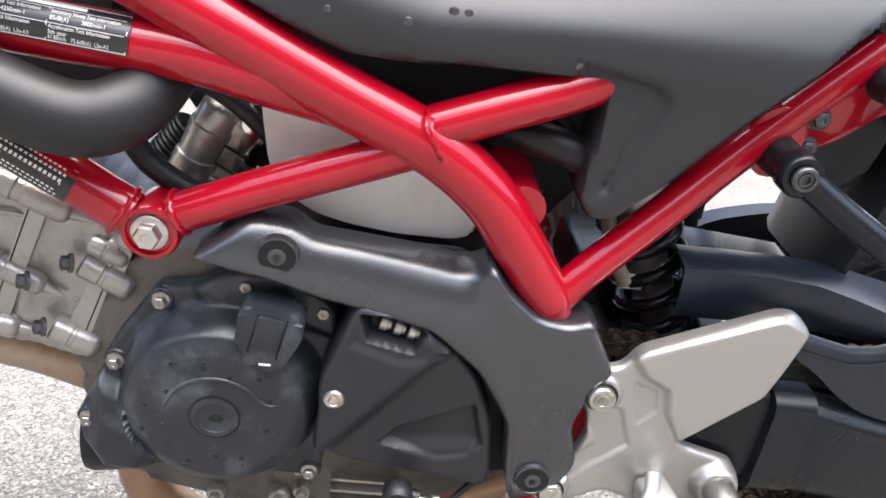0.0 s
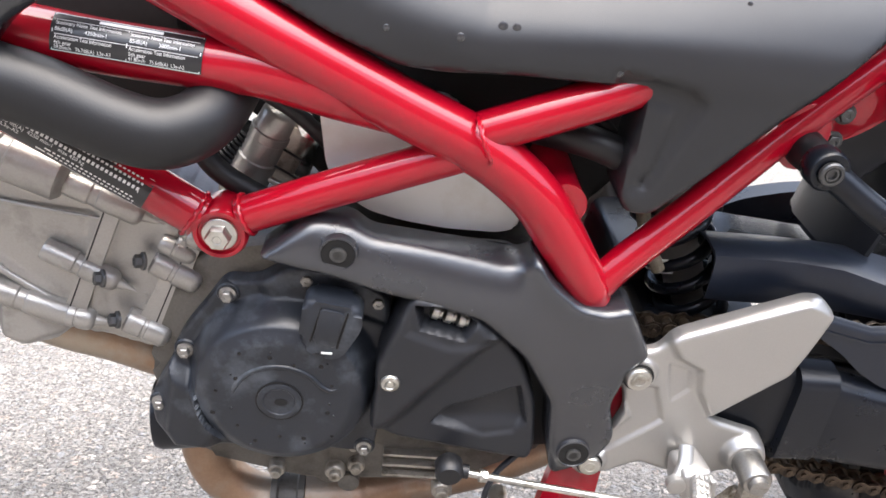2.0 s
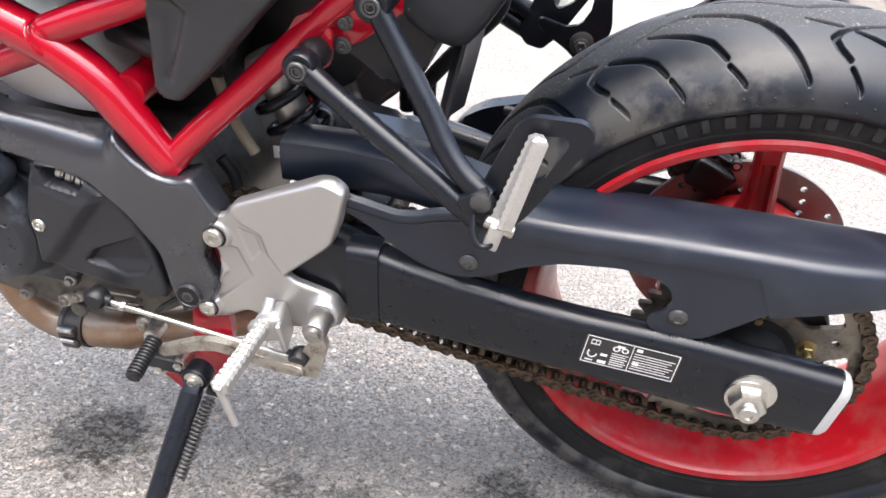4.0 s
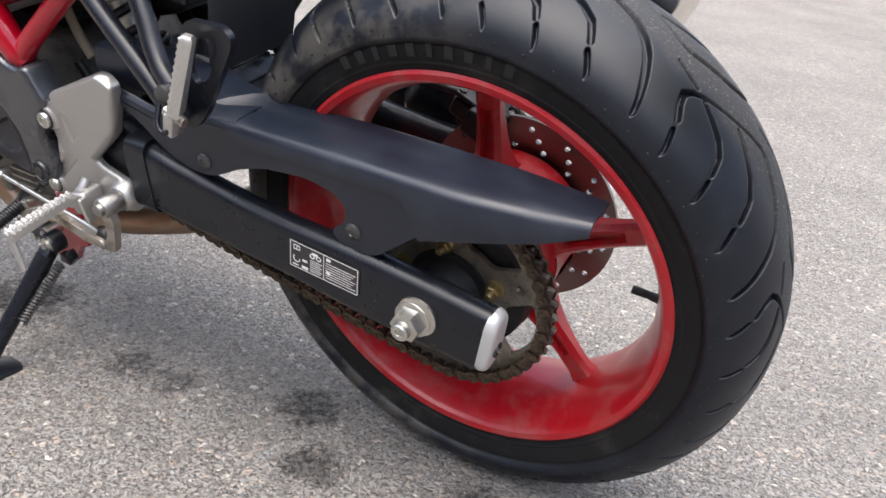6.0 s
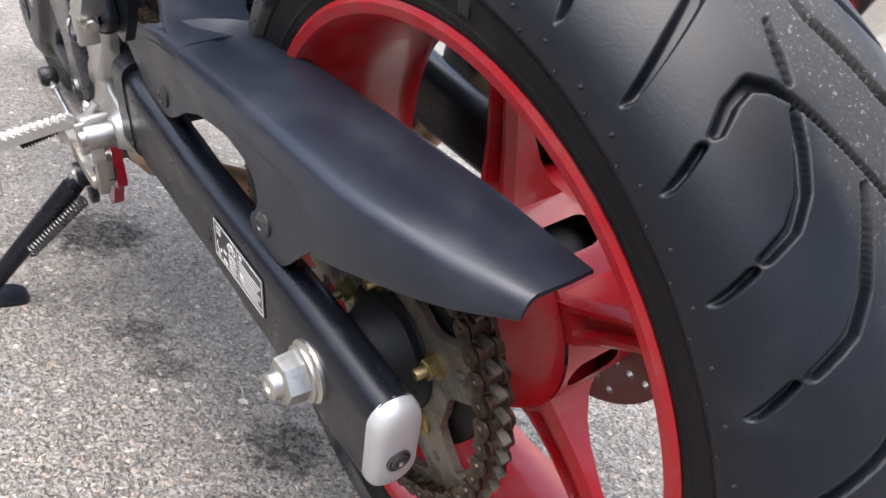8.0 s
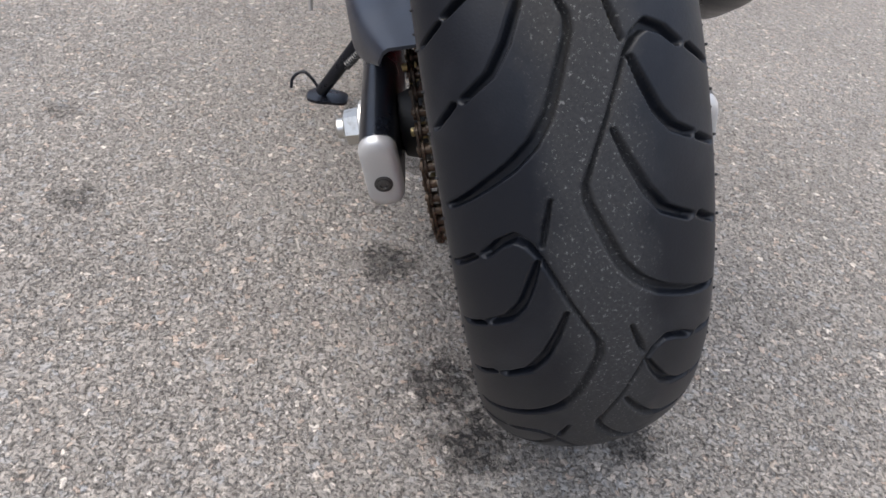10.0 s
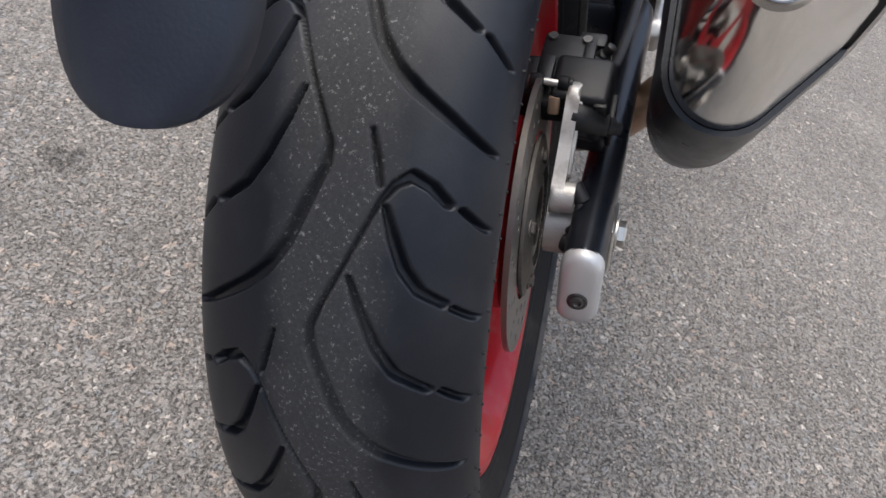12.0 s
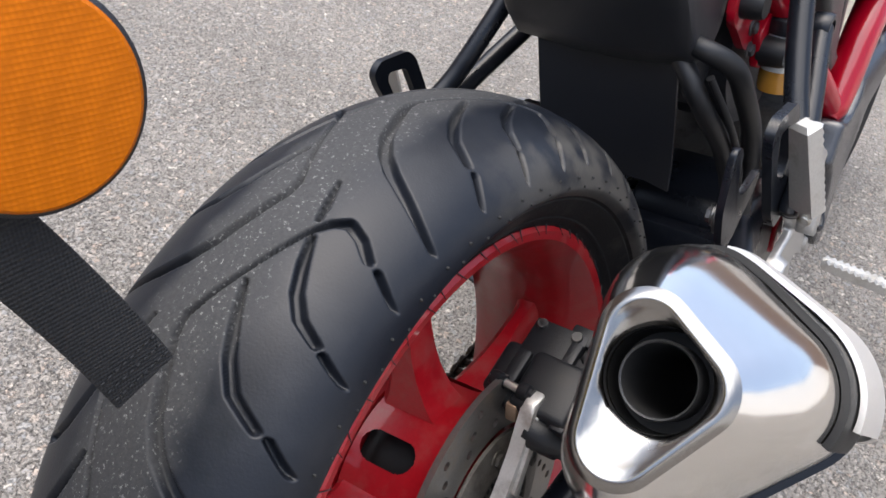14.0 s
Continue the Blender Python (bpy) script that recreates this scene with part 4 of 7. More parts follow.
def bar_on(bm, u0, v0, u1, v1, y=-0.1594):
    q = [on_sticker(u, v) for u, v in ((u0, v0), (u1, v0), (u1, v1), (u0, v1))]
    prism(bm, [(p.x, p.y) for p in q], y, y - 0.0002, r=0, bev=0)


bm = bm_()
for u0, v0, u1, v1 in ((0.02, 0.035, 0.98, 0.055), (0.02, 0.945, 0.98, 0.965), (0.02, 0.035, 0.028, 0.965), (0.972, 0.035, 0.98, 0.965), (0.50, 0.05, 0.507, 0.95)):
    bar_on(bm, u0, v0, u1, v1)
for k in range(7):
    bar_on(bm, 0.53, 0.30 + 0.088 * k, 0.95 - 0.03 * (k % 3), 0.318 + 0.088 * k)
for k in range(6):
    bar_on(bm, 0.31, 0.46 + 0.078 * k, 0.48 - 0.02 * (k % 2), 0.482 + 0.078 * k)
bar_on(bm, 0.07, 0.14, 0.16, 0.17)
bar_on(bm, 0.07, 0.28, 0.16, 0.31)
for u in (0.07, 0.115, 0.155):
    bar_on(bm, u, 0.14, u + 0.008, 0.31)
for cu, cv, rad in ((0.34, 0.30, 0.055), (0.43, 0.30, 0.055)):
    for k in range(10):
        a = 2 * math.pi * k / 10
        bar_on(bm, cu + 0.030 * math.cos(a) - 0.008, cv + rad * 1.3 * math.sin(a) - 0.018, cu + 0.030 * math.cos(a) + 0.008, cv + rad * 1.3 * math.sin(a) + 0.018)
bar_on(bm, 0.34, 0.16, 0.42, 0.24)
bar_on(bm, 0.54, 0.12, 0.60, 0.22)
bar_on(bm, 0.54, 0.60, 0.60, 0.70)
for k in range(9):
    a = radians(150 + 200 * k / 8)
    bar_on(bm, 0.115 + 0.045 * math.cos(a) - 0.009, 0.62 - 0.13 * math.sin(a) - 0.02, 0.115 + 0.045 * math.cos(a) + 0.009, 0.62 - 0.13 * math.sin(a) + 0.02)
bar_on(bm, 0.20, 0.56, 0.27, 0.64)
bar_on(bm, 0.19, 0.80, 0.28, 0.90)
bar_on(bm, 0.06, 0.84, 0.14, 0.88)
part("sticker_print", bm, WHITE, sticker, "white pictograms and bars")

# ---- chain guard ----
GUARD_TOP = [(-0.420, 0.150), (-0.390, 0.1465), (-0.351, 0.1375), (-0.335, 0.1385), (-0.306, 0.1480), (-0.268, 0.1530), (-0.240, 0.1530), (-0.20, 0.1515), (-0.10, 0.152), (0.0, 0.150), (0.08, 0.147), (0.155, 0.139)]
bm = bm_()
prism(bm, [(-0.420, 0.149), (-0.390, 0.1455), (-0.351, 0.1365), (-0.335, 0.1375), (-0.306, 0.1465), (-0.268, 0.1480), (-0.20, 0.143), (0.030, 0.142), (0.030, 0.106), (0.0, 0.0925), (-0.030, 0.068), (-0.052, 0.050),
           (-0.080, 0.046), (-0.103, 0.054), (-0.106, 0.066), (-0.089, 0.078), (-0.084, 0.095), (-0.098, 0.110), (-0.134, 0.117), (-0.190, 0.112), (-0.228, 0.100), (-0.250, 0.088), (-0.272, 0.0790), (-0.300, 0.0780), (-0.325, 0.0850), (-0.350, 0.100), (-0.366, 0.114), (-0.395, 0.132), (-0.420, 0.140)], -0.1456, -0.1484, r=0.010, bev=0.001, seg=1)
guard = part("chain_guard", bm, GUARD, bike, "blue-black plastic chain guard")
bm = bm_()
loops = []
for x, zt in [(x, z) for x, z in zip(np.linspace(-0.420, 0.158, 34), np.interp(np.linspace(-0.420, 0.158, 34), [p[0] for p in GUARD_TOP], [p[1] for p in GUARD_TOP]))]:
    end = max(0.0, (x - 0.02) / 0.138)
    ahead = min(1.0, max(0.0, (-0.232 - x) / 0.065))
    yo, yi = -0.1500 + 0.0330 * end ** 1.8, -0.0720 - 0.0690 * ahead ** 0.8
    low = zt - (0.020 if x > -0.24 else 0.008) if x < -0.015 else min(zt - 0.003, float(np.interp(x, [-0.02, 0.0, 0.02, 0.06, 0.118, 0.158], [0.075, 0.090, 0.097, 0.107, 0.1175, 0.1290])))
    rise = 0.010 * min(1.0, max(0.0, (-0.16 - x) / 0.10)) * (1 - ahead)
    prof = [(yo, low), (yo + 0.0012, zt - 0.008), (yo + min(0.005, 0.1 * (yi - yo)), zt - 0.0025), (yo + min(0.011, 0.2 * (yi - yo)), zt), (yo + 0.4 * (yi - yo), zt + 0.0012 * (1 - end)), (yo + 0.48 * (yi - yo), zt - 0.0005 * (1 - end)), (yo + 0.64 * (yi - yo), zt + 0.0015 * (1 - end)), (yo + 0.93 * (yi - yo), zt + 0.003 * (1 - end) + 0.001 * end + rise), (yi, zt + 0.001 + rise)]
    inner = [(y + 0.0005, z - 0.0026) for y, z in prof[::-1]]
    loops.append([(x, y, z) for y, z in prof + inner])
rings(bm, loops)
part("guard_top", bm, GUARD, guard)
for x, z in ((-0.278, 0.096), (-0.078, 0.0715)):
    bm = bm_()
    lathe(bm, [(0.0095, 0), (0.0095, 0.0012), (0.0075, 0.0032), (0.004, 0.0042), (0.0035, 0.003), (0.0006, 0.0028)], (x, -0.1484, z), (0, -1, 0), 24)
    part("guard_screw", bm, DARKSTEEL, guard, "round-headed screw")
# the guard's inboard shell, ahead of the tyre
bm = bm_()
loops = []
for x in (-0.478, -0.474, -0.45, -0.41, -0.37, -0.34, -0.32, -0.30, -0.28, -0.26, -0.244, -0.228):
    out = min(1.0, max(0.0, (x + 0.400) / 0.160))
    out = out * out * (3 - 2 * out)
    yo, yi = -0.112 - 0.0345 * out, -0.050 - 0.022 * min(1.0, max(0.0, (x + 0.33) / 0.06))
    zl, zt = 0.137 + 0.004 * out, 0.178 - 0.024 * out
    prof = [(yo, zl), (yo - 0.001, zl + 0.45 * (zt - zl)), (yo + 0.001, zt - 0.0075), (yo + 0.0035, zt - 0.0025), (yo + 0.009, zt), (yo + 0.45 * (yi - yo), zt + 0.001), (yo + 0.75 * (yi - yo), zt - 0.003 * (1 - out)), (yi, zt - 0.010 * (1 - out) + 0.004 * out)]
    loops.append([(x, y, z) for y, z in prof] + [(x, y + 0.002, z - 0.0026) for y, z in prof[::-1]])
rings(bm, loops)
part("inner_guard", bm, GUARD, guard, "blue-black plastic inboard shell of the guard")


# ---- shaped sheets ----
def edge_distance(poly, x, z):
    """Distance from points to an outline, positive inside it."""
    p = np.array([(q[0], q[1]) for q in poly], float)
    best = np.full(x.shape, 9.0)
    inside = np.zeros(x.shape, bool)
    for (x0, z0), (x1, z1) in zip(p, np.roll(p, -1, axis=0)):
        dx, dz = x1 - x0, z1 - z0
        f = np.clip(((x - x0) * dx + (z - z0) * dz) / (dx * dx + dz * dz + 1e-12), 0, 1)
        best = np.minimum(best, np.hypot(x - x0 - f * dx, z - z0 - f * dz))
        cross = ((z0 > z) != (z1 > z)) & (x < (x1 - x0) * (z - z0) / (z1 - z0 + 1e-12) + x0)
        inside ^= cross
    return np.where(inside, best, -best)


def step_up(d, width):
    """A soft step from 0 to 1 over a width, centred on 0."""
    t = np.clip(d / width + 0.5, 0, 1)
    return t * t * (3 - 2 * t)


def sheet(bm, outline, base, shape=None, thick=0.006, grid=0.004, edge=0.005, corner=0.008, side=-1):
    """A moulded panel: cut to an (x, z) outline at y = base, swelling outwards by shape(x, z), with rolled edges."""
    pts = rounded(outline, corner, 4)
    flat = [(p[0], p[1]) for p in pts]
    face = bm.faces.new([bm.verts.new((x, 0, z)) for x, z in flat])
    x0, x1 = min(p[0] for p in flat), max(p[0] for p in flat)
    z0, z1 = min(p[1] for p in flat), max(p[1] for p in flat)
    for lo, hi, axis in ((x0, x1, (1, 0, 0)), (z0, z1, (0, 0, 1))):
        k = 1
        while lo + k * grid < hi:
            co = Vector(axis) * (lo + k * grid)
            bmesh.ops.bisect_plane(bm, geom=bm.verts[:] + bm.edges[:] + bm.faces[:], plane_co=co, plane_no=axis, dist=1e-6)
            k += 1
    vs = list(bm.verts)
    x, z = np.array([v.co.x for v in vs]), np.array([v.co.z for v in vs])
    out = shape(x, z) if shape else np.zeros_like(x)
    d = np.clip(edge_distance(flat, x, z), 0, edge)
    roll = edge - np.sqrt(np.maximum(edge ** 2 - (edge - d) ** 2, 0))
    back = [bm.verts.new((v.co.x, base - side * thick, v.co.z)) for v in vs if v.is_boundary]
    rim = [v for v in vs if v.is_boundary]
    pair = dict(zip(rim, back))
    bedges = [e for e in bm.edges if e.is_boundary]
    for v, o, r in zip(vs, out, roll):
        v.co.y = base + side * (o - r)
    for e in bedges:
        a, b = e.verts
        bm.faces.new((a, b, pair[b], pair[a]))
    return bm


def mirrored(ob, name=None, parent=None, shift=(0, 0, 0)):
    """The same part on the other side of the machine."""
    me = ob.data.copy()
    me.transform(Matrix.Scale(-1, 4, (0, 1, 0)))
    me.flip_normals()
    o = new(name or ob.name.split(".")[0], me)
    o.parent = parent or ob.parent
    o.location = shift
    if "label" in ob:
        o["label"] = ob["label"]
    return o


# ---- frame ----
FY = -0.140
FAR = (-0.012, 0.014, 0.020)   # the far side of the frame stands a little wider and higher


def fy(points, y=FY):
    return [(p[0], y if len(p) < 3 else p[2], p[1]) for p in points]


TUBES = {
    "main_tube": ([(-0.97, 0.398), (-0.864, 0.346), (-0.80, 0.3165), (-0.741, 0.289), (-0.694, 0.2685), (-0.664, 0.2510), (-0.637, 0.2275), (-0.614, 0.1965), (-0.598, 0.1735), (-0.583, 0.1530), (-0.574, 0.1435)], [0.0205, 0.0205, 0.0205, 0.0205, 0.0205, 0.0205, 0.020, 0.0195, 0.0185, 0.0165, 0.0105]),
    "upper_tube": ([(-1.06, 0.322), (-1.0, 0.318), (-0.933, 0.311), (-0.879, 0.308), (-0.834, 0.305), (-0.785, 0.294, -0.138), (-0.738, 0.281, -0.126)], 0.0185),
    "lower_brace": ([(-0.852, 0.194), (-0.79, 0.221), (-0.724, 0.248), (-0.690, 0.262)], 0.0142),
    "front_tube": ([(-0.882, 0.191), (-0.923, 0.216), (-0.957, 0.235), (-1.03, 0.275), (-1.10, 0.312)], 0.0168),
    "rear_brace": ([(-0.690, 0.273), (-0.646, 0.291, -0.139), (-0.590, 0.312, -0.132), (-0.53, 0.336, -0.115)], 0.0155),
    "seat_rail": ([(-0.577, 0.157, -0.137), (-0.562, 0.1755, -0.133), (-0.514, 0.221, -0.120), (-0.486, 0.2475, -0.111), (-0.451, 0.281, -0.101), (-0.417, 0.313, -0.094), (-0.34, 0.384, -0.083), (-0.26, 0.455, -0.078)], 0.0132),
}
bm = bm_()
tube(bm, fy(TUBES["main_tube"][0]), TUBES["main_tube"][1], 26)
frame_part = part("frame", bm, RED, bike, "glossy red tubular trellis frame")
mirrored(frame_part, "main_tube", frame_part, FAR)
for name, (pts, r) in TUBES.items():
    if name == "main_tube":
        continue
    bm = bm_()
    tube(bm, fy(pts), r, 24)
    o = part(name, bm, RED, frame_part)
    mirrored(o, shift=FAR)
# the welds: beads round the joints
for c, axis, rad in (((-0.683, -0.150, 0.274), (0.92, 0.0, 0.38), 0.0165), ((-0.848, -0.140, 0.196), (0.92, 0, 0.4), 0.0152), ((-0.886, -0.140, 0.193), (0.84, 0, -0.54), 0.0178)):
    bm = bm_()
    q = Vector((0, 0, 1)).rotation_difference(Vector(axis).normalized()).to_matrix()
    ring = [Vector(c) + q @ Vector((rad * math.cos(2 * math.pi * k / 40), rad * math.sin(2 * math.pi * k / 40), 0.0006 * math.sin(k * 2.1))) for k in range(41)]
    tube(bm, ring, 0.0017, 8, 1)
    part("weld_bead", bm, RED, frame_part)
# engine mount boss and bolt
bm = bm_()
lathe(bm, [(0.019, 0.0), (0.0205, -0.004), (0.0205, -0.034), (0.0188, -0.037), (0.0160, -0.037), (0.0152, -0.034)], (-0.866, -0.116, 0.1835), (0, 1, 0), 40)
boss = part("mount_boss", bm, RED, frame_part)
bm = bm_()
lathe(bm, [(0.0128, 0), (0.0128, 0.002), (0.0115, 0.003)], (-0.866, -0.150, 0.1835), (0, -1, 0), 32)
lathe(bm, [(0.0094, 0.002), (0.0094, 0.009), (0.0082, 0.011), (0.004, 0.0112), (0.003, 0.0105)], (-0.866, -0.150, 0.1835), (0, -1, 0), 6)
part("mount_bolt", bm, STEEL, boss, "zinc hexagon engine mount bolt")
# cross tube inside
CROSS_A, CROSS_B = (-0.616, -0.135, 0.222), (-0.616, 0.0, 0.222)
for pts, r in (([CROSS_A, CROSS_B, (CROSS_A[0], -CROSS_A[1], CROSS_A[2])], 0.0175),):
    bm = bm_()
    tube(bm, pts, r, 20)
    part("cross_tube", bm, RED, frame_part)
# tabs for the foot peg hangers
for s in (-1, 1):
    bm = bm_()
    prism(bm, [(-0.478, 0.262), (-0.452, 0.303), (-0.436, 0.310), (-0.418, 0.292), (-0.423, 0.258), (-0.443, 0.254), (-0.455, 0.264)], s * 0.098, s * 0.106, 0.006, 0.0015)
    part("hanger_tab", bm, RED, frame_part)
    bm = bm_()
    prism(bm, [(-0.425, 0.308), (-0.372, 0.352), (-0.350, 0.345), (-0.350, 0.318), (-0.372, 0.302), (-0.392, 0.285), (-0.410, 0.276), (-0.420, 0.290)], s * 0.090, s * 0.098, 0.008, 0.0015)
    part("hanger_tab", bm, RED, frame_part)
    for x, z, y in ((-0.435, 0.273, 0.143), (-0.371, 0.332, 0.132)):
        bm = bm_()
        lathe(bm, [(0.0145, 0.0), (0.0150, 0.003), (0.0140, 0.022), (0.0125, 0.026)], (x, s * (y - 0.040), z), (0, s, 0), 28)
        bush = part("rubber_bush", bm, HOSE, frame_part, "black bush for the foot peg hanger")
        bm = bm_()
        lathe(bm, [(0.0090, 0.0), (0.0090, 0.0030), (0.0080, 0.0040), (0.0060, 0.0040), (0.0058, 0.0018), (0.0050, 0.0018), (0.0048, 0.0034), (0.0034, 0.0034), (0.0030, 0.0010), (0.0005, 0.0008)], (x, s * (y + 0.0085), z), (0, s, 0), 28)
        part("hanger_bolt", bm, DARKSTEEL, bush, "dark socket bolt")
    for x, z in ((-0.409, 0.300), (-0.412, 0.278)):
        bm = bm_()
        hexbolt(bm, (x, s * 0.0975, z), (0, s, 0), 0.0060, 0.006)
        part("tab_bolt", bm, DARKSTEEL, frame_part, "dark hexagon bolt")


def wrapped(bm, a, b, r, t0, t1, a0, a1, n=6, m=10, lift=0.0006):
    """A patch of film on a round tube: along it from t0 to t1, round it from a0 to a1 degrees (0 faces out, 90 faces up)."""
    a, b = Vector(a), Vector(b)
    d = (b - a).normalized()
    out = Vector((0, -1, 0))
    up = d.cross(out)
    if up.z < 0:
        up = -up
    rows = []
    for i in range(n + 1):
        p = a + (b - a) * (t0 + (t1 - t0) * i / n)
        row = []
        for j in range(m + 1):
            g = radians(a0 + (a1 - a0) * j / m)
            row.append(bm.verts.new(p + (r + lift) * (math.cos(g) * out + math.sin(g) * up)))
        rows.append(row)
    for p, q in zip(rows, rows[1:]):
        for j in range(m):
            bm.faces.new((p[j], p[j + 1], q[j + 1], q[j]))


def text_on(text, a, b, r, t, ang, size, parent, stretch=1.0):
    """Printed words on a round tube."""
    a, b = Vector(a), Vector(b)
    d = (b - a).normalized()
    out = Vector((0, -1, 0))
    up = d.cross(out)
    if up.z < 0:
        up = -up
    g = radians(ang)
    nrm = math.cos(g) * out + math.sin(g) * up
    tang = nrm.cross(d)
    cu = bpy.data.curves.new("print_text", "FONT")
    cu.body, cu.size = text, size
    cu.materials.append(WHITE)
    o = new("print_text", cu)
    o.parent = parent
    m = Matrix((d, tang, nrm)).transposed().to_4x4()
    m.translation = a + (b - a) * t + (r + 0.0011) * nrm
    o.matrix_basis = m @ Matrix.Diagonal((stretch, 1, 1, 1))
    return o


# noise test sticker on the upper tube
NA, NB, NR = (-0.966, FY, 0.3150), (-0.872, FY, 0.3075), 0.0190
bm = bm_()
wrapped(bm, NA, NB, NR, 0.0, 1.0, -7, 69, 10, 12)
noise_label = part("noise_label", bm, LABEL, frame_part, "black noise test sticker with white print")
bm = bm_()
for t0, t1, a0, a1 in ((0.012, 0.988, 3.5, 5), (0.012, 0.988, 75, 76.5), (0.012, 0.018, 4, 76), (0.982, 0.988, 4, 76), (0.497, 0.503, 4, 63), (0.30, 0.72, 66, 73), (0.03, 0.97, 61.5, 62.5), (0.03, 0.97, 33.5, 34.5)):
    wrapped(bm, NA, NB, NR, t0, t1, a0 - 9, a1 - 9, 6, 2, 0.0009)
part("label_print", bm, WHITE, noise_label, "white rules and a bar")
for txt, t, ang in (("Stationary Noise Test Information", 0.03, 52), ("86dB(A)        4250min-1", 0.03, 40), ("Acceleration Test Information", 0.03, 25.5), ("4th gear", 0.03, 16), ("39.0km/h   76.7dB(A)  L3e-A3", 0.03, 7.5),
                     ("Stationary Noise Test Information", 0.515, 52), ("85dB(A)        3800min-1", 0.515, 40), ("Acceleration Test Information", 0.515, 25.5), ("5th gear", 0.515, 16), ("41.8km/h   75.6dB(A)  L3e-A2", 0.515, 7.5)):
    text_on(txt, NA, NB, NR, t, ang - 9, 0.0036, noise_label, 0.80 if len(txt) > 26 else 0.9)
# maker's plate on the front tube, its writing as bars
VA, VB, VR = (-1.010, FY, 0.2645), (-0.915, FY, 0.2095), 0.0168
bm = bm_()
wrapped(bm, VA, VB, VR, 0.0, 1.0, -32, 52, 10, 12, 0.0008)
plate_label = part("maker_plate", bm, LABEL, frame_part, "black maker's plate with rows of white bars")
bm = bm_()
for k, (a0, hgt, gap) in enumerate(((40, 4, 0.10), (28, 5, 0.03), (12, 8, 0.02), (-11, 4, 0.30), (-21, 4, 0.25))):
    t = 0.04 + gap
    while t < 0.93:
        w = 0.018 + 0.022 * ((k * 7 + int(t * 100)) % 3)
        wrapped(bm, VA, VB, VR, t, min(t + w, 0.94), a0, a0 + hgt, 1, 2, 0.0011)
        t += w + 0.012
for t0, t1, a0, a1 in ((0.012, 0.988, -31, -30), (0.012, 0.988, 50, 51), (0.93, 0.935, -30, 50)):
    wrapped(bm, VA, VB, VR, t0, t1, a0, a1, 4, 2, 0.0011)
part("plate_print", bm, WHITE, plate_label, "white bars")
text_on("86 dB(A)  4250 min-1   max 420 kg", VA, VB, VR, 0.06, 1, 0.0042, plate_label, 0.95)
text_on("L3e-A2", VA, VB, VR, 0.06, -11, 0.0042, plate_label)

# ---- tank side panel ----
def panel_shape(x, z):
    up = np.clip(z - 0.324 - 0.35 * np.clip(-0.69 - x, 0, 0.1), 0, 1)
    lean = np.where(up < 0.034, -10.5 * up ** 2, -10.5 * 0.034 ** 2 - 0.714 * (up - 0.034))
    recess = edge_distance([(-0.60, 0.330), (-0.548, 0.322), (-0.536, 0.312), (-0.540, 0.300), (-0.562, 0.246), (-0.60, 0.236)], x, z)
    keel = 0.006 * np.exp(-((z - 0.345 - 0.12 * (x + 0.7)) / 0.03) ** 2)
    return lean + keel - 0.006 * step_up(recess, 0.008) * (1 - step_up(edge_distance([(-0.585, 0.312), (-0.556, 0.306), (-0.562, 0.262), (-0.572, 0.243), (-0.585, 0.243)], x, z), 0.006) * 0.5)


bm = bm_()
sheet(bm, [(-0.90, 0.395), (-0.83, 0.356), (-0.790, 0.337), (-0.744, 0.3195), (-0.71, 0.3185), (-0.669, 0.3205), (-0.600, 0.3195), (-0.577, 0.314), (-0.576, 0.30), (-0.581, 0.240), (-0.574, 0.226), (-0.556, 0.2235), (-0.523, 0.256), (-0.478, 0.306),
           (-0.425, 0.358), (-0.35, 0.415), (-0.35, 0.50), (-0.90, 0.50)], -0.149, panel_shape, 0.05, 0.0035, 0.006, 0.010)
panel = part("side_panel", bm, PANELMAT, bike, "dark grey textured plastic side panel with rain drops")
mirrored(panel, "side_panel")
# rain drops on the panel
DROP = material("water_drop", (0.03, 0.031, 0.034), 0.05, coat=1.0)
for x, z, r in ((-0.756, 0.346, 0.0026), (-0.711, 0.372, 0.0028), (-0.708, 0.344, 0.0032), (-0.682, 0.371, 0.0034), (-0.681, 0.352, 0.0034), (-0.672, 0.352, 0.003), (-0.545, 0.402, 0.0018), (-0.517, 0.389, 0.0018), (-0.517, 0.378, 0.0020), (-0.60, 0.330, 0.0035)):
    bm = bm_()
    d = float(panel_shape(np.array([x]), np.array([z]))[0])
    lathe(bm, [(r, 0.0), (r * 0.9, r * 0.25), (r * 0.55, r * 0.42), (r * 0.1, r * 0.48)], (x, -0.149 - d + 0.0003, z), (0, -1, 0.1), 14)
    part("rain_drop", bm, DROP, panel)

# ---- engine ----
bm = bm_()
prism(bm, [(-0.94, 0.03), (-0.90, 0.14), (-0.80, 0.165), (-0.60, 0.150), (-0.555, 0.06), (-0.575, -0.03), (-0.66, -0.085), (-0.80, -0.095), (-0.905, -0.07)], -0.112, 0.115, 0.02, 0.008)
engine = part("engine", bm, GRIMY, bike, "grimy grey cast engine block")


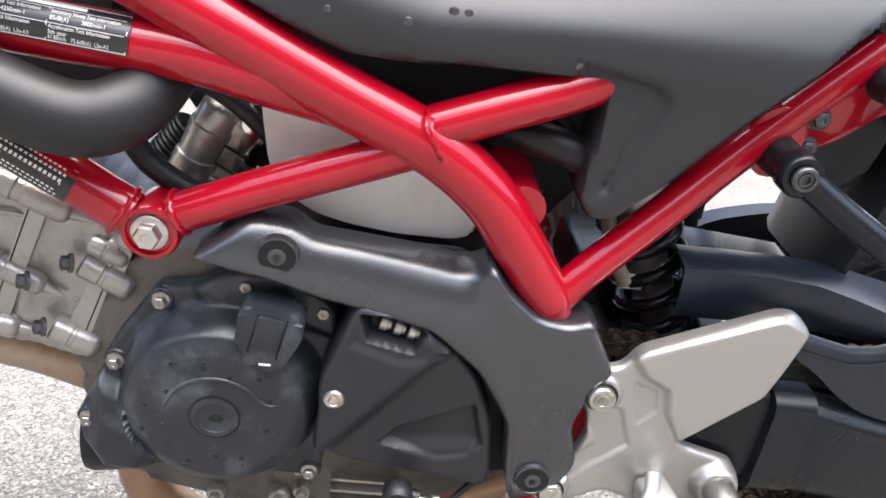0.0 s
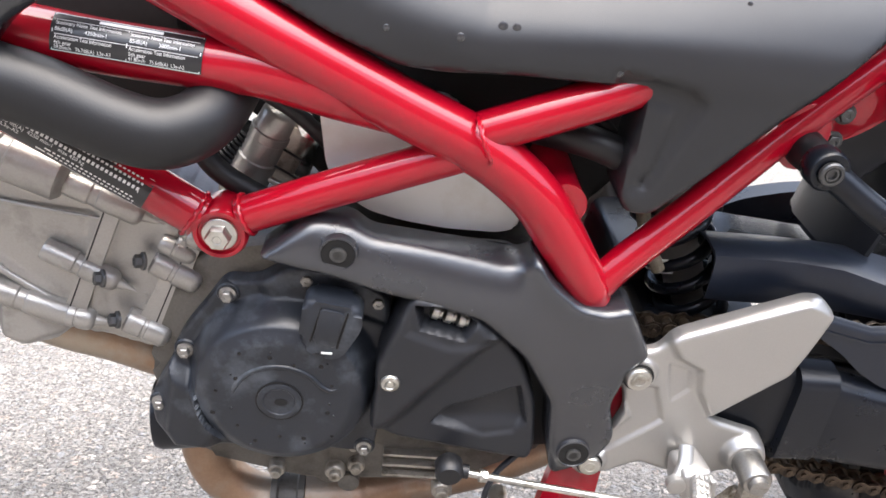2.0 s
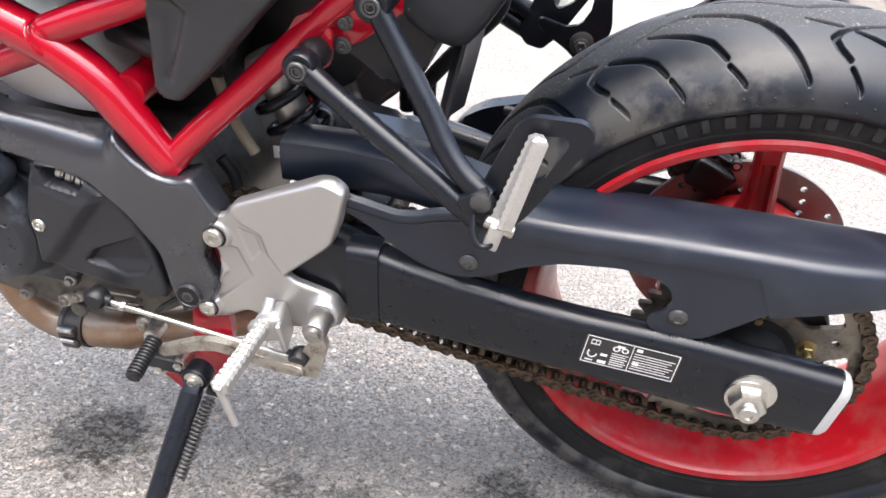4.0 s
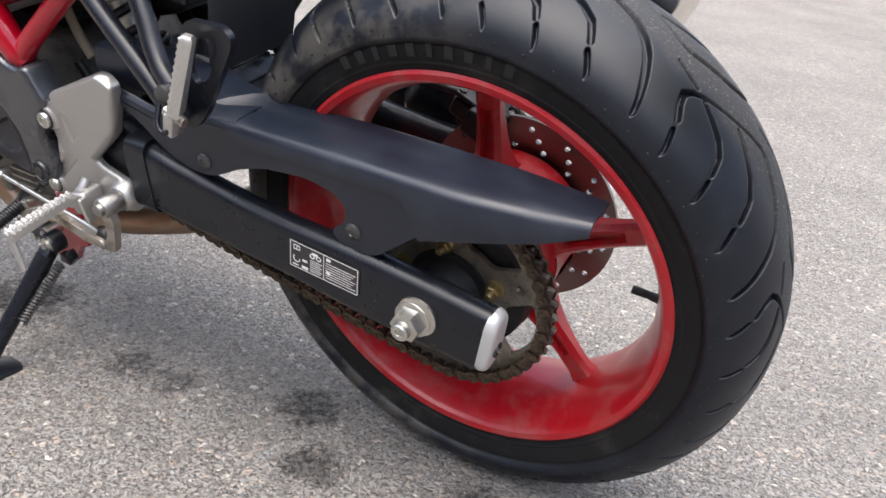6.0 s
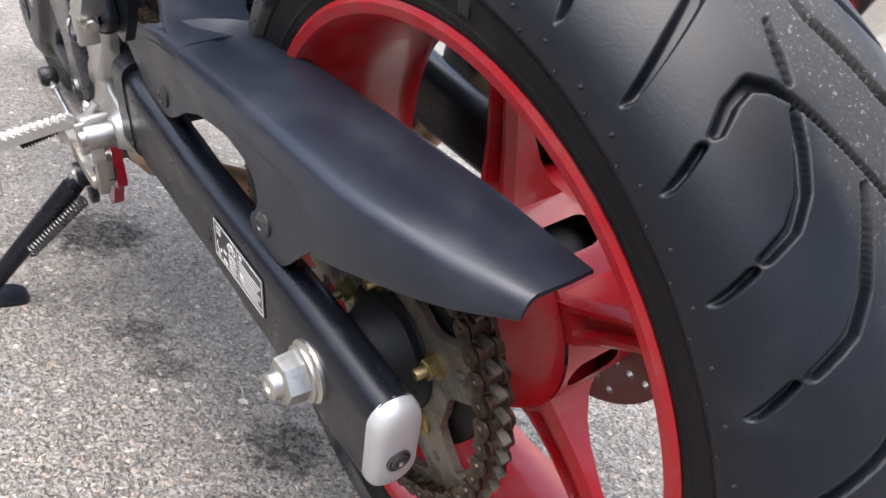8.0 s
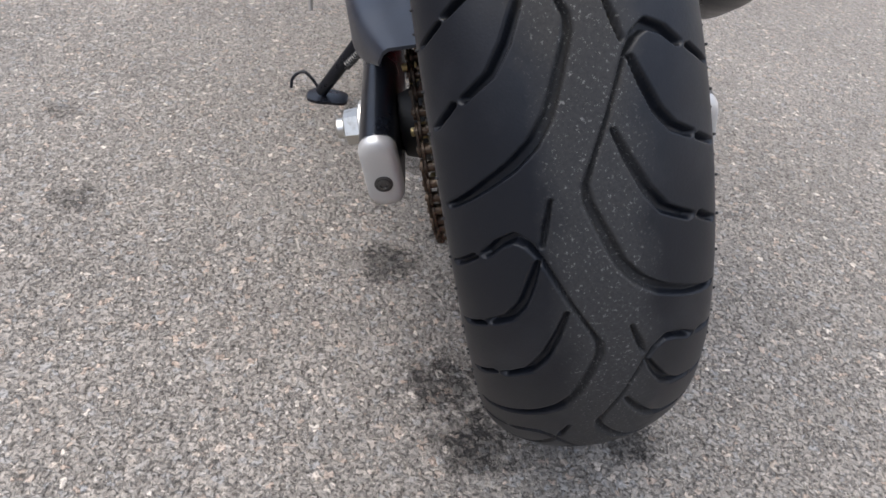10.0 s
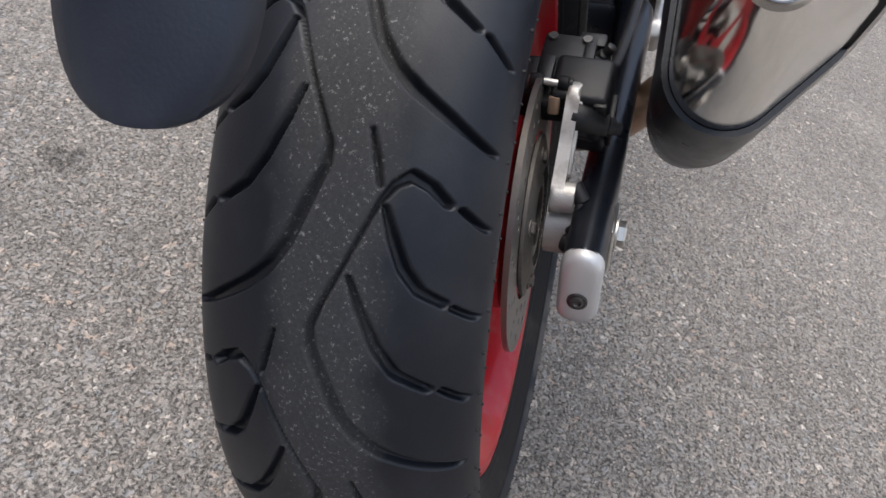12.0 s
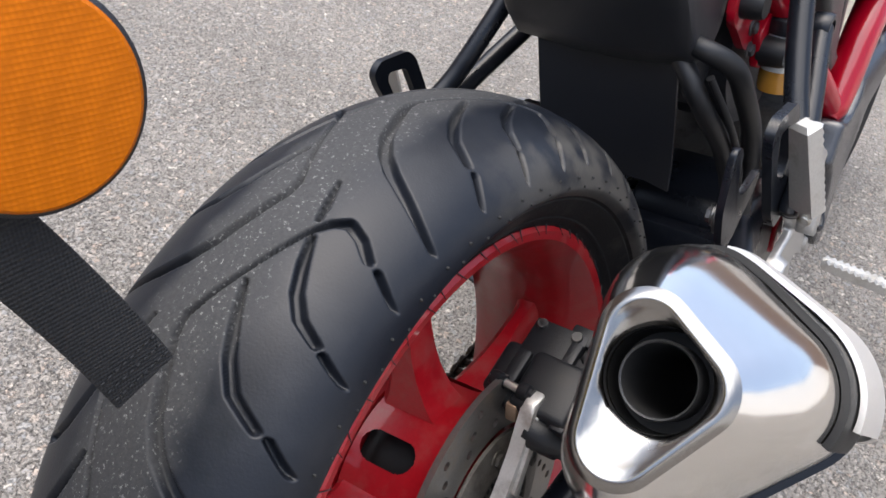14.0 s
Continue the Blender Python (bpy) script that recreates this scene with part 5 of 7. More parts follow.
def head_shape(x, z):
    rib = 0.004 * np.exp(-((x + 0.973 - 0.167 * (z - 0.124)) / 0.007) ** 2) + 0.004 * np.exp(-((x + 0.9265 - 0.20 * (z - 0.103)) / 0.006) ** 2)
    diag = 0.004 * np.exp(-(((z - 0.10) + 0.8 * (x + 1.03)) / 0.004) ** 2) * (x < -0.985)
    lug = 0.010 * step_up(edge_distance([(-1.055, 0.085), (-1.03, 0.085), (-1.015, 0.05), (-1.04, 0.036), (-1.06, 0.045)], x, z), 0.012)
    return rib + diag + lug


bm = bm_()
sheet(bm, [(-1.14, 0.30), (-1.046, 0.250), (-0.955, 0.195), (-0.913, 0.165), (-0.880, 0.145), (-0.885, 0.09), (-0.912, 0.043), (-0.949, 0.040), (-0.999, 0.056), (-1.020, 0.036), (-1.050, 0.034), (-1.066, 0.055), (-1.14, 0.09)], -0.104, head_shape, 0.20, 0.003, 0.007, 0.010)
part("cylinder", bm, CAST, engine, "grey cast cylinder and head")
for x0, z0, x1, z1, r, tip in ((-1.013, 0.135, -0.963, 0.109, 0.0095, 1), (-1.07, 0.228, -0.992, 0.198, 0.019, 0), (-0.998, 0.199, -0.938, 0.173, 0.0105, 1), (-0.929, 0.131, -0.897, 0.114, 0.0110, 0), (-0.922, 0.148, -0.900, 0.138, 0.008, 0), (-0.955, 0.072, -0.925, 0.058, 0.0115, 0), (-1.07, 0.098, -1.003, 0.073, 0.0115, 0), (-1.003, 0.073, -0.985, 0.069, 0.0105, 1), (-0.90, 0.155, -0.880, 0.150, 0.008, 0)):
    bm = bm_()
    d = Vector((x1 - x0, 0, z1 - z0))
    prof = [(r * 0.85, 0), (r, 0.002), (r, d.length * 0.45), (r * 0.90, d.length * 0.47), (r * 0.90, d.length * 0.55), (r, d.length * 0.57), (r, d.length), (r * 0.8, d.length + 0.004)]
    prof += [(r * 0.5, d.length + 0.006), (0.0006, d.length + 0.022)] if tip else [(r * 0.4, d.length + 0.006)]
    lathe(bm, prof, (x0, -0.109, z0), d, 20)
    part("stud_boss", bm, CAST, engine)
for x, z in ((-0.962, 0.113), (-0.929, 0.132), (-0.954, 0.0735)):
    bm = bm_()
    hexbolt(bm, (x - 0.004, -0.117, z + 0.002), (-0.8, -0.5, 0.2), 0.0055, 0.008)
    part("head_bolt", bm, DARKSTEEL, engine, "dark bolt head")
# raised flanges of the casting joints
for pts in ([(-0.957, 0.189), (-0.944, 0.186), (-0.968, 0.125), (-0.992, 0.062), (-1.010, 0.064), (-0.982, 0.128)], [(-0.908, 0.154), (-0.890, 0.147), (-0.906, 0.104), (-0.922, 0.062), (-0.938, 0.050), (-0.953, 0.056), (-0.929, 0.104)]):
    bm = bm_()
    prism(bm, pts, -0.100, -0.1118, 0.004, 0.0035, 3)
    part("casting_flange", bm, CAST, engine)
for pts, r in (([(-1.075, 0.128, -0.104), (-1.04, 0.103, -0.107), (-1.005, 0.080, -0.108)], 0.0035), ([(-1.075, 0.176, -0.105), (-1.02, 0.170, -0.107), (-0.965, 0.164, -0.108)], 0.0016)):
    bm = bm_()
    tube(bm, [(x, y, z) for x, z, y in pts], r, 10)
    part("casting_rib", bm, CAST, engine)
for k in range(5):
    bm = bm_()
    block(bm, (-0.940 + 0.0042 * (k % 2) + 0.0006 * k, -0.1046, 0.072 + 0.0058 * k), (0.0042, 0.0012, 0.0040), 0.0004, Matrix.Rotation(radians(62), 4, "Y"))
    part("cast_mark", bm, CAST, engine)
# seams of the castings
for x0, z0, x1, z1 in ((-0.9555, 0.189, -1.0055, 0.063), (-0.899, 0.150, -0.9375, 0.051)):
    bm = bm_()
    tube(bm, [(x0, -0.1118, z0), ((x0 + x1) / 2, -0.1118, (z0 + z1) / 2), (x1, -0.1118, z1)], 0.0006, 6)
    part("gasket_seam", bm, SOOT_AND_SHADE, engine)
bm = bm_()
lathe(bm, [(0.0085, 0), (0.0085, 0.0015), (0.007, 0.002), (0.0065, 0.0008), (0.0005, 0.0008)], (-0.894, -0.107, 0.107), (0, -1, 0), 24)
block(bm, (-0.894, -0.109, 0.107), (0.010, 0.002, 0.002), 0, Matrix.Rotation(radians(35), 4, "Y"))
part("timing_plug", bm, CAST, engine)

# generator cover
SC = (-0.820, 0.042)


def stator_shape(x, z):
    d = np.hypot(x - SC[0], z - SC[1])
    dome = 0.030 * (1 - step_up(d - 0.0735, 0.014)) + 0.007 * (1 - step_up(d - 0.062, 0.016))
    lobe = 0.016 * step_up(edge_distance([(-0.915, 0.045), (-0.890, 0.03), (-0.868, -0.012), (-0.885, -0.042), (-0.915, -0.040), (-0.925, -0.02)], x, z), 0.018)
    ledge = 0.006 * step_up(edge_distance([(-0.850, 0.150), (-0.735, 0.150), (-0.735, 0.098), (-0.775, 0.112), (-0.835, 0.116)], x, z), 0.012)
    return dome + np.where(d > 0.07, lobe + ledge, 0)


bm = bm_()
sheet(bm, [(-0.870, 0.128), (-0.845, 0.128), (-0.815, 0.150), (-0.795, 0.150), (-0.760, 0.138), (-0.738, 0.128), (-0.735, 0.085), (-0.737, 0.0), (-0.742, -0.040), (-0.760, -0.044), (-0.790, -0.042), (-0.835, -0.046), (-0.870, -0.045), (-0.912, -0.048), (-0.934, -0.024), (-0.934, 0.008), (-0.915, 0.045), (-0.908, 0.070), (-0.880, 0.112)], -0.128, stator_shape, 0.018, 0.0016, 0.004, 0.010)
stator = part("generator_cover", bm, COVER, engine, "dusty black round generator cover")
for x, z in ((-0.866, 0.1175), (-0.804, 0.138), (-0.747, 0.1215), (-0.750, -0.036), (-0.902, 0.0595), (-0.926, 0.002)):
    bm = bm_()
    lathe(bm, [(0.0095, -0.006), (0.0095, 0.0), (0.0085, 0.0012)], (x, -0.128, z), (0, -1, 0), 24)
    part("bolt_boss", bm, COVER, stator)
    bm = bm_()
    hexbolt(bm, (x, -0.129, z), (0, -1, 0), 0.0050, 0.0075, 1.4)
    part("cover_bolt", bm, BOLT, stator, "dull zinc hexagon cover bolt")
# round inspection cap in its dark gap, an oval socket in its middle
bm = bm_()
lathe(bm, [(0.0192, 0.0), (0.0192, 0.0008), (0.0178, 0.0008)], (SC[0], -0.1650, SC[1]), (0, -1, 0), 48)
part("cap_gap", bm, SOOT_AND_SHADE, stator)
bm = bm_()
lathe(bm, [(0.0178, 0.0), (0.0178, 0.0014), (0.0170, 0.0020), (0.0130, 0.0020), (0.0125, 0.0015), (0.0005, 0.0015)], (SC[0], -0.1650, SC[1]), (0, -1, 0), 48)
cap = part("inspection_cap", bm, COVER, stator, "round black inspection cap")
bm = bm_()
lathe(bm, [(0.0040, 0.0), (0.0040, 0.0004), (0.0005, 0.0004)], (SC[0] + 0.001, -0.1665, SC[1]), (0, -1, 0), 24)
bmesh.ops.scale(bm, vec=(1.35, 1, 0.85), verts=bm.verts, space=Matrix.Translation((-SC[0], 0, -SC[1])))
part("cap_socket", bm, SOOT_AND_SHADE, cap)
# raised step over the cap, turning out at one end
bm = bm_()
step_line = [(SC[0] + 0.0375 * math.cos(radians(g)), -0.1648, SC[1] + 0.0345 * math.sin(radians(g))) for g in range(172, 30, -10)] + [(SC[0] + 0.040, -0.1648, SC[1] + 0.0135), (SC[0] + 0.048, -0.1642, SC[1] + 0.0165)]
tube(bm, step_line, [0.0006] + [0.0020] * (len(step_line) - 3) + [0.0018, 0.0004], 10, 3)
part("cover_step", bm, COVER, stator)
# hump for the wiring, with a panel between two grooves
bm = bm_()
prism(bm, [(-0.802, 0.146), (-0.760, 0.140), (-0.757, 0.124), (-0.770, 0.098), (-0.776, 0.093), (-0.790, 0.092), (-0.806, 0.106)], -0.146, -0.172, 0.009, 0.006, 3)
hump = part("wiring_hump", bm, COVER, stator)
bm = bm_()
prism(bm, [(-0.789, 0.1395), (-0.771, 0.1365), (-0.7780, 0.104), (-0.7945, 0.110)], -0.170, -0.1742, 0.003, 0.0014, 2)
part("hump_panel", bm, COVER, hump)
for x0, z0, x1, z1 in ((-0.7885, 0.1400, -0.7965, 0.1090), (-0.7688, 0.1365, -0.7760, 0.1035)):
    bm = bm_()
    tube(bm, [(x0, -0.1719, z0), ((x0 + x1) / 2, -0.1721, (z0 + z1) / 2), (x1, -0.1719, z1)], 0.0009, 6, 2)
    part("hump_groove", bm, SOOT_AND_SHADE, hump)
bm = bm_()
block(bm, (-0.7835, -0.1721, 0.0985), (0.0085, 0.0012, 0.0018), 0.0003)
part("paint_mark", bm, WHITE, hump, "small white paint mark")
# drops of rain dried on the cover
DROPMARK = material("dried_drop", (0.004, 0.004, 0.005), 0.2)
for k in range(22):
    g, rad = radians(360 * k / 22 + 9 * (k % 3)), 0.040 + 0.009 * (k % 4) * 0.6
    bm = bm_()
    lathe(bm, [(0.0011 + 0.0005 * (k % 3), 0), (0.0008, 0.0004), (0.0001, 0.0005)], (SC[0] + rad * math.cos(g), -0.1651, SC[1] + rad * 0.95 * math.sin(g)), (0, -1, 0), 10)
    part("rain_drop", bm, DROPMARK, stator)

# sprocket cover
def sprocket_cover_shape(x, z):
    # a high face at the front falls over a bevel to a lower one, with a sunk triangle and a lip below it
    high = edge_distance([(-0.76, 0.160), (-0.69, 0.150), (-0.652, 0.116), (-0.664, 0.105), (-0.700, 0.062), (-0.722, 0.034), (-0.745, 0.010), (-0.76, 0.0)], x, z)
    tri = edge_distance([(-0.694, 0.024), (-0.682, 0.040), (-0.660, 0.050), (-0.628, 0.066), (-0.618, 0.030), (-0.626, 0.018), (-0.650, 0.012)], x, z)
    win = edge_distance([(-0.718, 0.141), (-0.690, 0.140), (-0.672, 0.128), (-0.680, 0.115), (-0.712, 0.122)], x, z)
    brow = edge_distance([(-0.728, 0.150), (-0.66, 0.150), (-0.655, 0.110), (-0.690, 0.106), (-0.724, 0.118)], x, z)
    sink = step_up(tri, 0.005) * (0.35 + 0.65 * step_up(z - 0.024 - 0.12 * (x + 0.65), 0.016))
    return 0.010 * step_up(high, 0.016) - 0.009 * sink - 0.018 * step_up(win, 0.005) - 0.003 * step_up(brow, 0.008)


bm = bm_()
sheet(bm, [(-0.722, 0.150), (-0.69, 0.144), (-0.660, 0.128), (-0.630, 0.094), (-0.612, 0.052), (-0.605, 0.0), (-0.608, -0.014), (-0.640, -0.010), (-0.728, 0.004), (-0.748, 0.018), (-0.744, 0.055), (-0.746, 0.080), (-0.736, 0.112)], -0.158, sprocket_cover_shape, 0.04, 0.0017, 0.006, 0.010)
scover = part("sprocket_cover", bm, PLASTIC, engine, "black plastic front sprocket cover with a window")
bm = bm_()
lathe(bm, [(0.0080, 0), (0.0080, 0.002), (0.0070, 0.0038), (0.0045, 0.0046), (0.0035, 0.0032), (0.0028, 0.0044), (0.001, 0.0046)], (-0.733, -0.166, 0.070), (0, -1, 0), 28)
part("cover_screw", bm, STEEL, scover, "bright button-head screw")
for k in range(3):
    bm = bm_()
    x, z = -0.706 + 0.0105 * k, 0.1305 - 0.0028 * k
    lathe(bm, [(0.0050, 0), (0.0065, 0.001), (0.0065, 0.006), (0.0048, 0.007), (0.0048, 0.0085), (0.0055, 0.009)], (x, -0.150, z), (1, 0, -0.26), 14)
    part("shift_joint", bm, STEEL, scover, "bright shift shaft joint")
# added black backing, stands in for the shade between the covers
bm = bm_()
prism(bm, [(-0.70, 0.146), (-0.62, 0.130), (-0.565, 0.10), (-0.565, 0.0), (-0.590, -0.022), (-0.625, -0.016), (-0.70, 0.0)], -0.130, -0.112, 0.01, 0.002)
part("gap_backing", bm, SOOT_AND_SHADE, engine, "added black backing for the shade between the covers")
# frame-side cover above and behind the sprocket cover
def side_cover_shape(x, z):
    # a crest along the arm: a shelf falls inwards above it, the face swells below it and runs flush into the lower body
    crest = np.interp(x, [-0.84, -0.800, -0.759, -0.699, -0.655, -0.640, -0.628], [0.196, 0.200, 0.192, 0.180, 0.172, 0.173, 0.179])
    below = crest - z
    face = 0.0175 * (1 - np.exp(-np.clip(below, 0, 1) / 0.019)) - 6.0 * np.clip(below - 0.030, 0, 0.03) ** 2 * (1 - step_up(x + 0.668, 0.06))
    shelf = -1.9 * np.clip(-below, 0, 0.03)
    arm_side = 1 - step_up(x + 0.628 - 0.30 * np.clip(0.150 - z, -0.03, 0.05), 0.030)
    body = 0.0135 + 0.0025 * step_up(0.100 - z, 0.10)
    return arm_side * (face + shelf) + (1 - arm_side) * body


bm = bm_()
sheet(bm, [(-0.840, 0.170), (-0.800, 0.202), (-0.772, 0.203), (-0.757, 0.191), (-0.643, 0.181), (-0.632, 0.188), (-0.617, 0.168), (-0.593, 0.149), (-0.569, 0.145), (-0.553, 0.152), (-0.528, 0.106), (-0.541, 0.094), (-0.551, 0.057), (-0.540, 0.020), (-0.553, -0.006),
           (-0.588, -0.024), (-0.596, 0.006), (-0.602, 0.055), (-0.630, 0.100), (-0.668, 0.130), (-0.715, 0.142), (-0.755, 0.150), (-0.778, 0.158)], -0.149, side_cover_shape, 0.022, 0.0022, 0.0075, 0.008)
cover = part("frame_cover", bm, GREYPLASTIC, bike, "dark grey plastic frame cover")
mirrored(cover, "frame_cover", shift=FAR)
for x, z in ((-0.779, 0.1805), (-0.574, 0.007)):
    y = -0.1515 - float(side_cover_shape(np.array([x]), np.array([z]))[0])
    bm = bm_()
    lathe(bm, [(0.0150, 0.005), (0.0140, -0.0008), (0.0128, -0.0012), (0.0118, 0.0005)], (x, y, z), (0, 1, 0), 36)
    part("cup_rim", bm, GREYPLASTIC, cover)
    # flat black disc paints the shade inside the cup
    bm = bm_()
    lathe(bm, [(0.0124, 0), (0.0122, 0.0006), (0.0005, 0.0006)], (x, y, z), (0, -1, 0), 32)
    part("bolt_cup", bm, SOOT_AND_SHADE, cover)
    bm = bm_()
    capbolt(bm, (x, y - 0.0004, z), (0, -1, 0), 0.0062, 0.0022)
    part("cover_bolt", bm, DARKSTEEL, cover, "dark socket bolt")

# oil filter, sump parts, exhaust header
bm = bm_()
block(bm, (-1.02, -0.040, 0.285), (0.22, 0.05, 0.11), 0.006)
part("radiator", bm, SOOT_AND_SHADE, bike, "black radiator edge")
bm = bm_()
lathe(bm, [(0.034, 0.0), (0.034, 0.050), (0.032, 0.056), (0.026, 0.058), (0.004, 0.058)], (-0.890, -0.075, -0.052), (-0.97, -0.1, -0.06), 36)
part("oil_filter", bm, BLACK, engine, "black oil filter can")
bm = bm_()
block(bm, (-0.730, -0.070, -0.068), (0.11, 0.086, 0.046), 0.006)
lathe(bm, [(0.016, 0), (0.016, 0.02), (0.008, 0.022)], (-0.784, -0.050, -0.129), (0, -1, 0), 24)
lathe(bm, [(0.010, 0), (0.010, 0.028), (0.006, 0.03)], (-0.762, -0.09, -0.094), (0, -1, 0), 20)
sump = part("sump", bm, GRIMY, engine, "dirty aluminium sump with fins")
for k in range(3):
    bm = bm_()
    block(bm, (-0.703, -0.114, -0.052 - 0.0125 * k), (0.058, 0.016, 0.003), 0.001)
    part("fin", bm, DIRTYALU, sump)
for x, z, r in ((-0.775, -0.079, 0.0095), (-0.756, -0.070, 0.008), (-0.829, -0.080, 0.008), (-0.674, -0.095, 0.0100), (-0.7594, -0.042, 0.0065)):
    bm = bm_()
    lathe(bm, [(r, 0), (r, 0.022), (r * 0.85, 0.024)], (x, -0.098, z), (0, -1, 0), 22)
    capbolt(bm, (x, -0.122, z), (0, -1, 0), r * 0.6, 0.005)
    part("sump_boss", bm, DIRTYALU, sump, "aluminium boss with a bolt")
for pts, r, lab in (([(-1.12, -0.03, 0.05), (-1.05, -0.035, 0.012), (-0.99, -0.035, -0.005), (-0.93, -0.03, -0.030), (-0.88, -0.02, -0.05)], 0.024, "heat-browned exhaust header"),
                    ([(-0.905, -0.05, -0.06), (-0.912, -0.05, -0.110), (-0.900, -0.05, -0.155), (-0.872, -0.05, -0.183), (-0.835, -0.05, -0.192), (-0.77, -0.045, -0.190), (-0.70, -0.03, -0.178), (-0.60, 0.0, -0.168), (-0.50, 0.05, -0.150), (-0.40, 0.12, -0.09), (-0.30, 0.19, 0.02)], 0.0235, "heat-browned exhaust pipe")):
    bm = bm_()
    tube(bm, pts, r, 26)
    pipe = part("exhaust_pipe", bm, RUSTPIPE, bike, lab)
bm = bm_()
tube(bm, [(-0.812, -0.05, -0.186), (-0.804, -0.05, -0.1855), (-0.800, -0.05, -0.185), (-0.760, -0.047, -0.1825), (-0.753, -0.045, -0.182), (-0.735, -0.042, -0.1795), (-0.710, -0.034, -0.176)], [0.0265, 0.0275, 0.0292, 0.0292, 0.0305, 0.0265, 0.0236], 28)
part("pipe_collar", bm, RUSTPIPE, pipe, "browned swollen joint of the pipe")
bm = bm_()
lathe(bm, [(0.0262, -0.018), (0.0310, -0.017), (0.0310, -0.011), (0.0285, -0.009), (0.0285, 0.009), (0.0310, 0.011), (0.0310, 0.017), (0.0262, 0.018)], (-0.824, -0.05, -0.187), (1, 0, 0.06), 32)
block(bm, (-0.824, -0.080, -0.175), (0.024, 0.010, 0.014), 0.002)
block(bm, (-0.824, -0.080, -0.194), (0.024, 0.010, 0.014), 0.002)
clamp = part("pipe_clamp", bm, GRIMY, pipe, "dark rusty exhaust clamp")
bm = bm_()
for z in (-0.170, -0.188):
    tube(bm, [(-0.835, -0.085, z), (-0.814, -0.085, z)], 0.0036, 12)
part("clamp_bolt", bm, STEEL, clamp, "bright clamp bolts")

# coolant bottle and what stands behind it
bm = bm_()
prism(bm, [(-0.803, 0.285), (-0.795, 0.228), (-0.786, 0.206), (-0.760, 0.1905), (-0.735, 0.1845), (-0.700, 0.1805), (-0.657, 0.1805), (-0.640, 0.187), (-0.648, 0.21), (-0.700, 0.268)], -0.108, -0.045, 0.007, 0.008, 3)
bottle = part("coolant_bottle", bm, BOTTLE, bike, "milky white plastic coolant bottle")
# black airbox block, extended over bright gaps in place of the shade there
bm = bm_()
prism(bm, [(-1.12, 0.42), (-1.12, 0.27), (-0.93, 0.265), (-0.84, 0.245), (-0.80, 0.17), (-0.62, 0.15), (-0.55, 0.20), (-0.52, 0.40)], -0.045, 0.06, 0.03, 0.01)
part("airbox", bm, SOOT_AND_SHADE, bike, "black airbox and rear cylinder, extended to stand in for shaded gaps")
bm = bm_()
prism(bm, [(-0.56, 0.19), (-0.50, 0.175), (-0.44, 0.190), (-0.405, 0.24), (-0.40, 0.40), (-0.56, 0.40)], 0.0, 0.085, 0.015, 0.004)
part("battery_tray", bm, PLASTIC, bike, "black plastic tray behind the shock")
for s in (-1, 1):
    bm = bm_()
    prism(bm, [(-0.575, 0.112), (-0.548, 0.116), (-0.530, 0.09), (-0.532, 0.006), (-0.556, -0.010), (-0.585, 0.010)], s * 0.140, s * 0.126, 0.008, 0.002)
    part("pivot_plate", bm, RED, frame_part, "red swingarm pivot plate")
P0, P1 = Vector((-0.831, -0.085, 0.258)), Vector((-0.866, -0.078, 0.180))
bm = bm_()
LEN = (P1 - P0).length
lathe(bm, [(0.004, -0.002), (0.011, 0.0), (0.0135, 0.003), (0.0145, 0.018), (0.0158, 0.019), (0.0158, 0.026), (0.0150, 0.027), (0.0155, 0.044), (0.0168, 0.045), (0.0172, LEN)], P0, P1 - P0, 30)
motor = part("starter_motor", bm, CAST, bike, "grey metal cylinder with clamp bands")
bm = bm_()
turn_ = Matrix.Rotation(radians(24), 4, "Y")
block(bm, (-0.829, -0.070, 0.220), (0.034, 0.030, 0.052), 0.004, turn_, 2)
block(bm, (-0.834, -0.074, 0.197), (0.030, 0.030, 0.004), 0.001, turn_, 1)
part("motor_block", bm, DIRTYALU, motor, "dull grey block")
for z in (0.210, 0.228):
    bm = bm_()
    tube(bm, [(-0.848, -0.0885, z + 0.008), (-0.832, -0.0875, z), (-0.812, -0.0865, z - 0.012)], 0.0010, 8)
    part("block_seam", bm, SOOT_AND_SHADE, motor)
for k in range(9):
    bm = bm_()
    lathe(bm, [(0.0140, -0.0013), (0.0152, 0.0), (0.0140, 0.0013), (0.002, 0.0013)], Vector((-0.856, -0.072, 0.232)) + k * 0.0042 * Vector((-0.62, 0, -0.78)), (-0.62, 0, -0.78), 20)
    part("rib_ring", bm, HOSE, motor, "ribbed black sleeve")
bm = bm_()
block(bm, (-0.812, -0.075, 0.235), (0.022, 0.02, 0.075), 0.006, Matrix.Rotation(radians(16), 4, "Y"))
part("bottle_bracket", bm, CHROME, bike, "bright metal bracket")
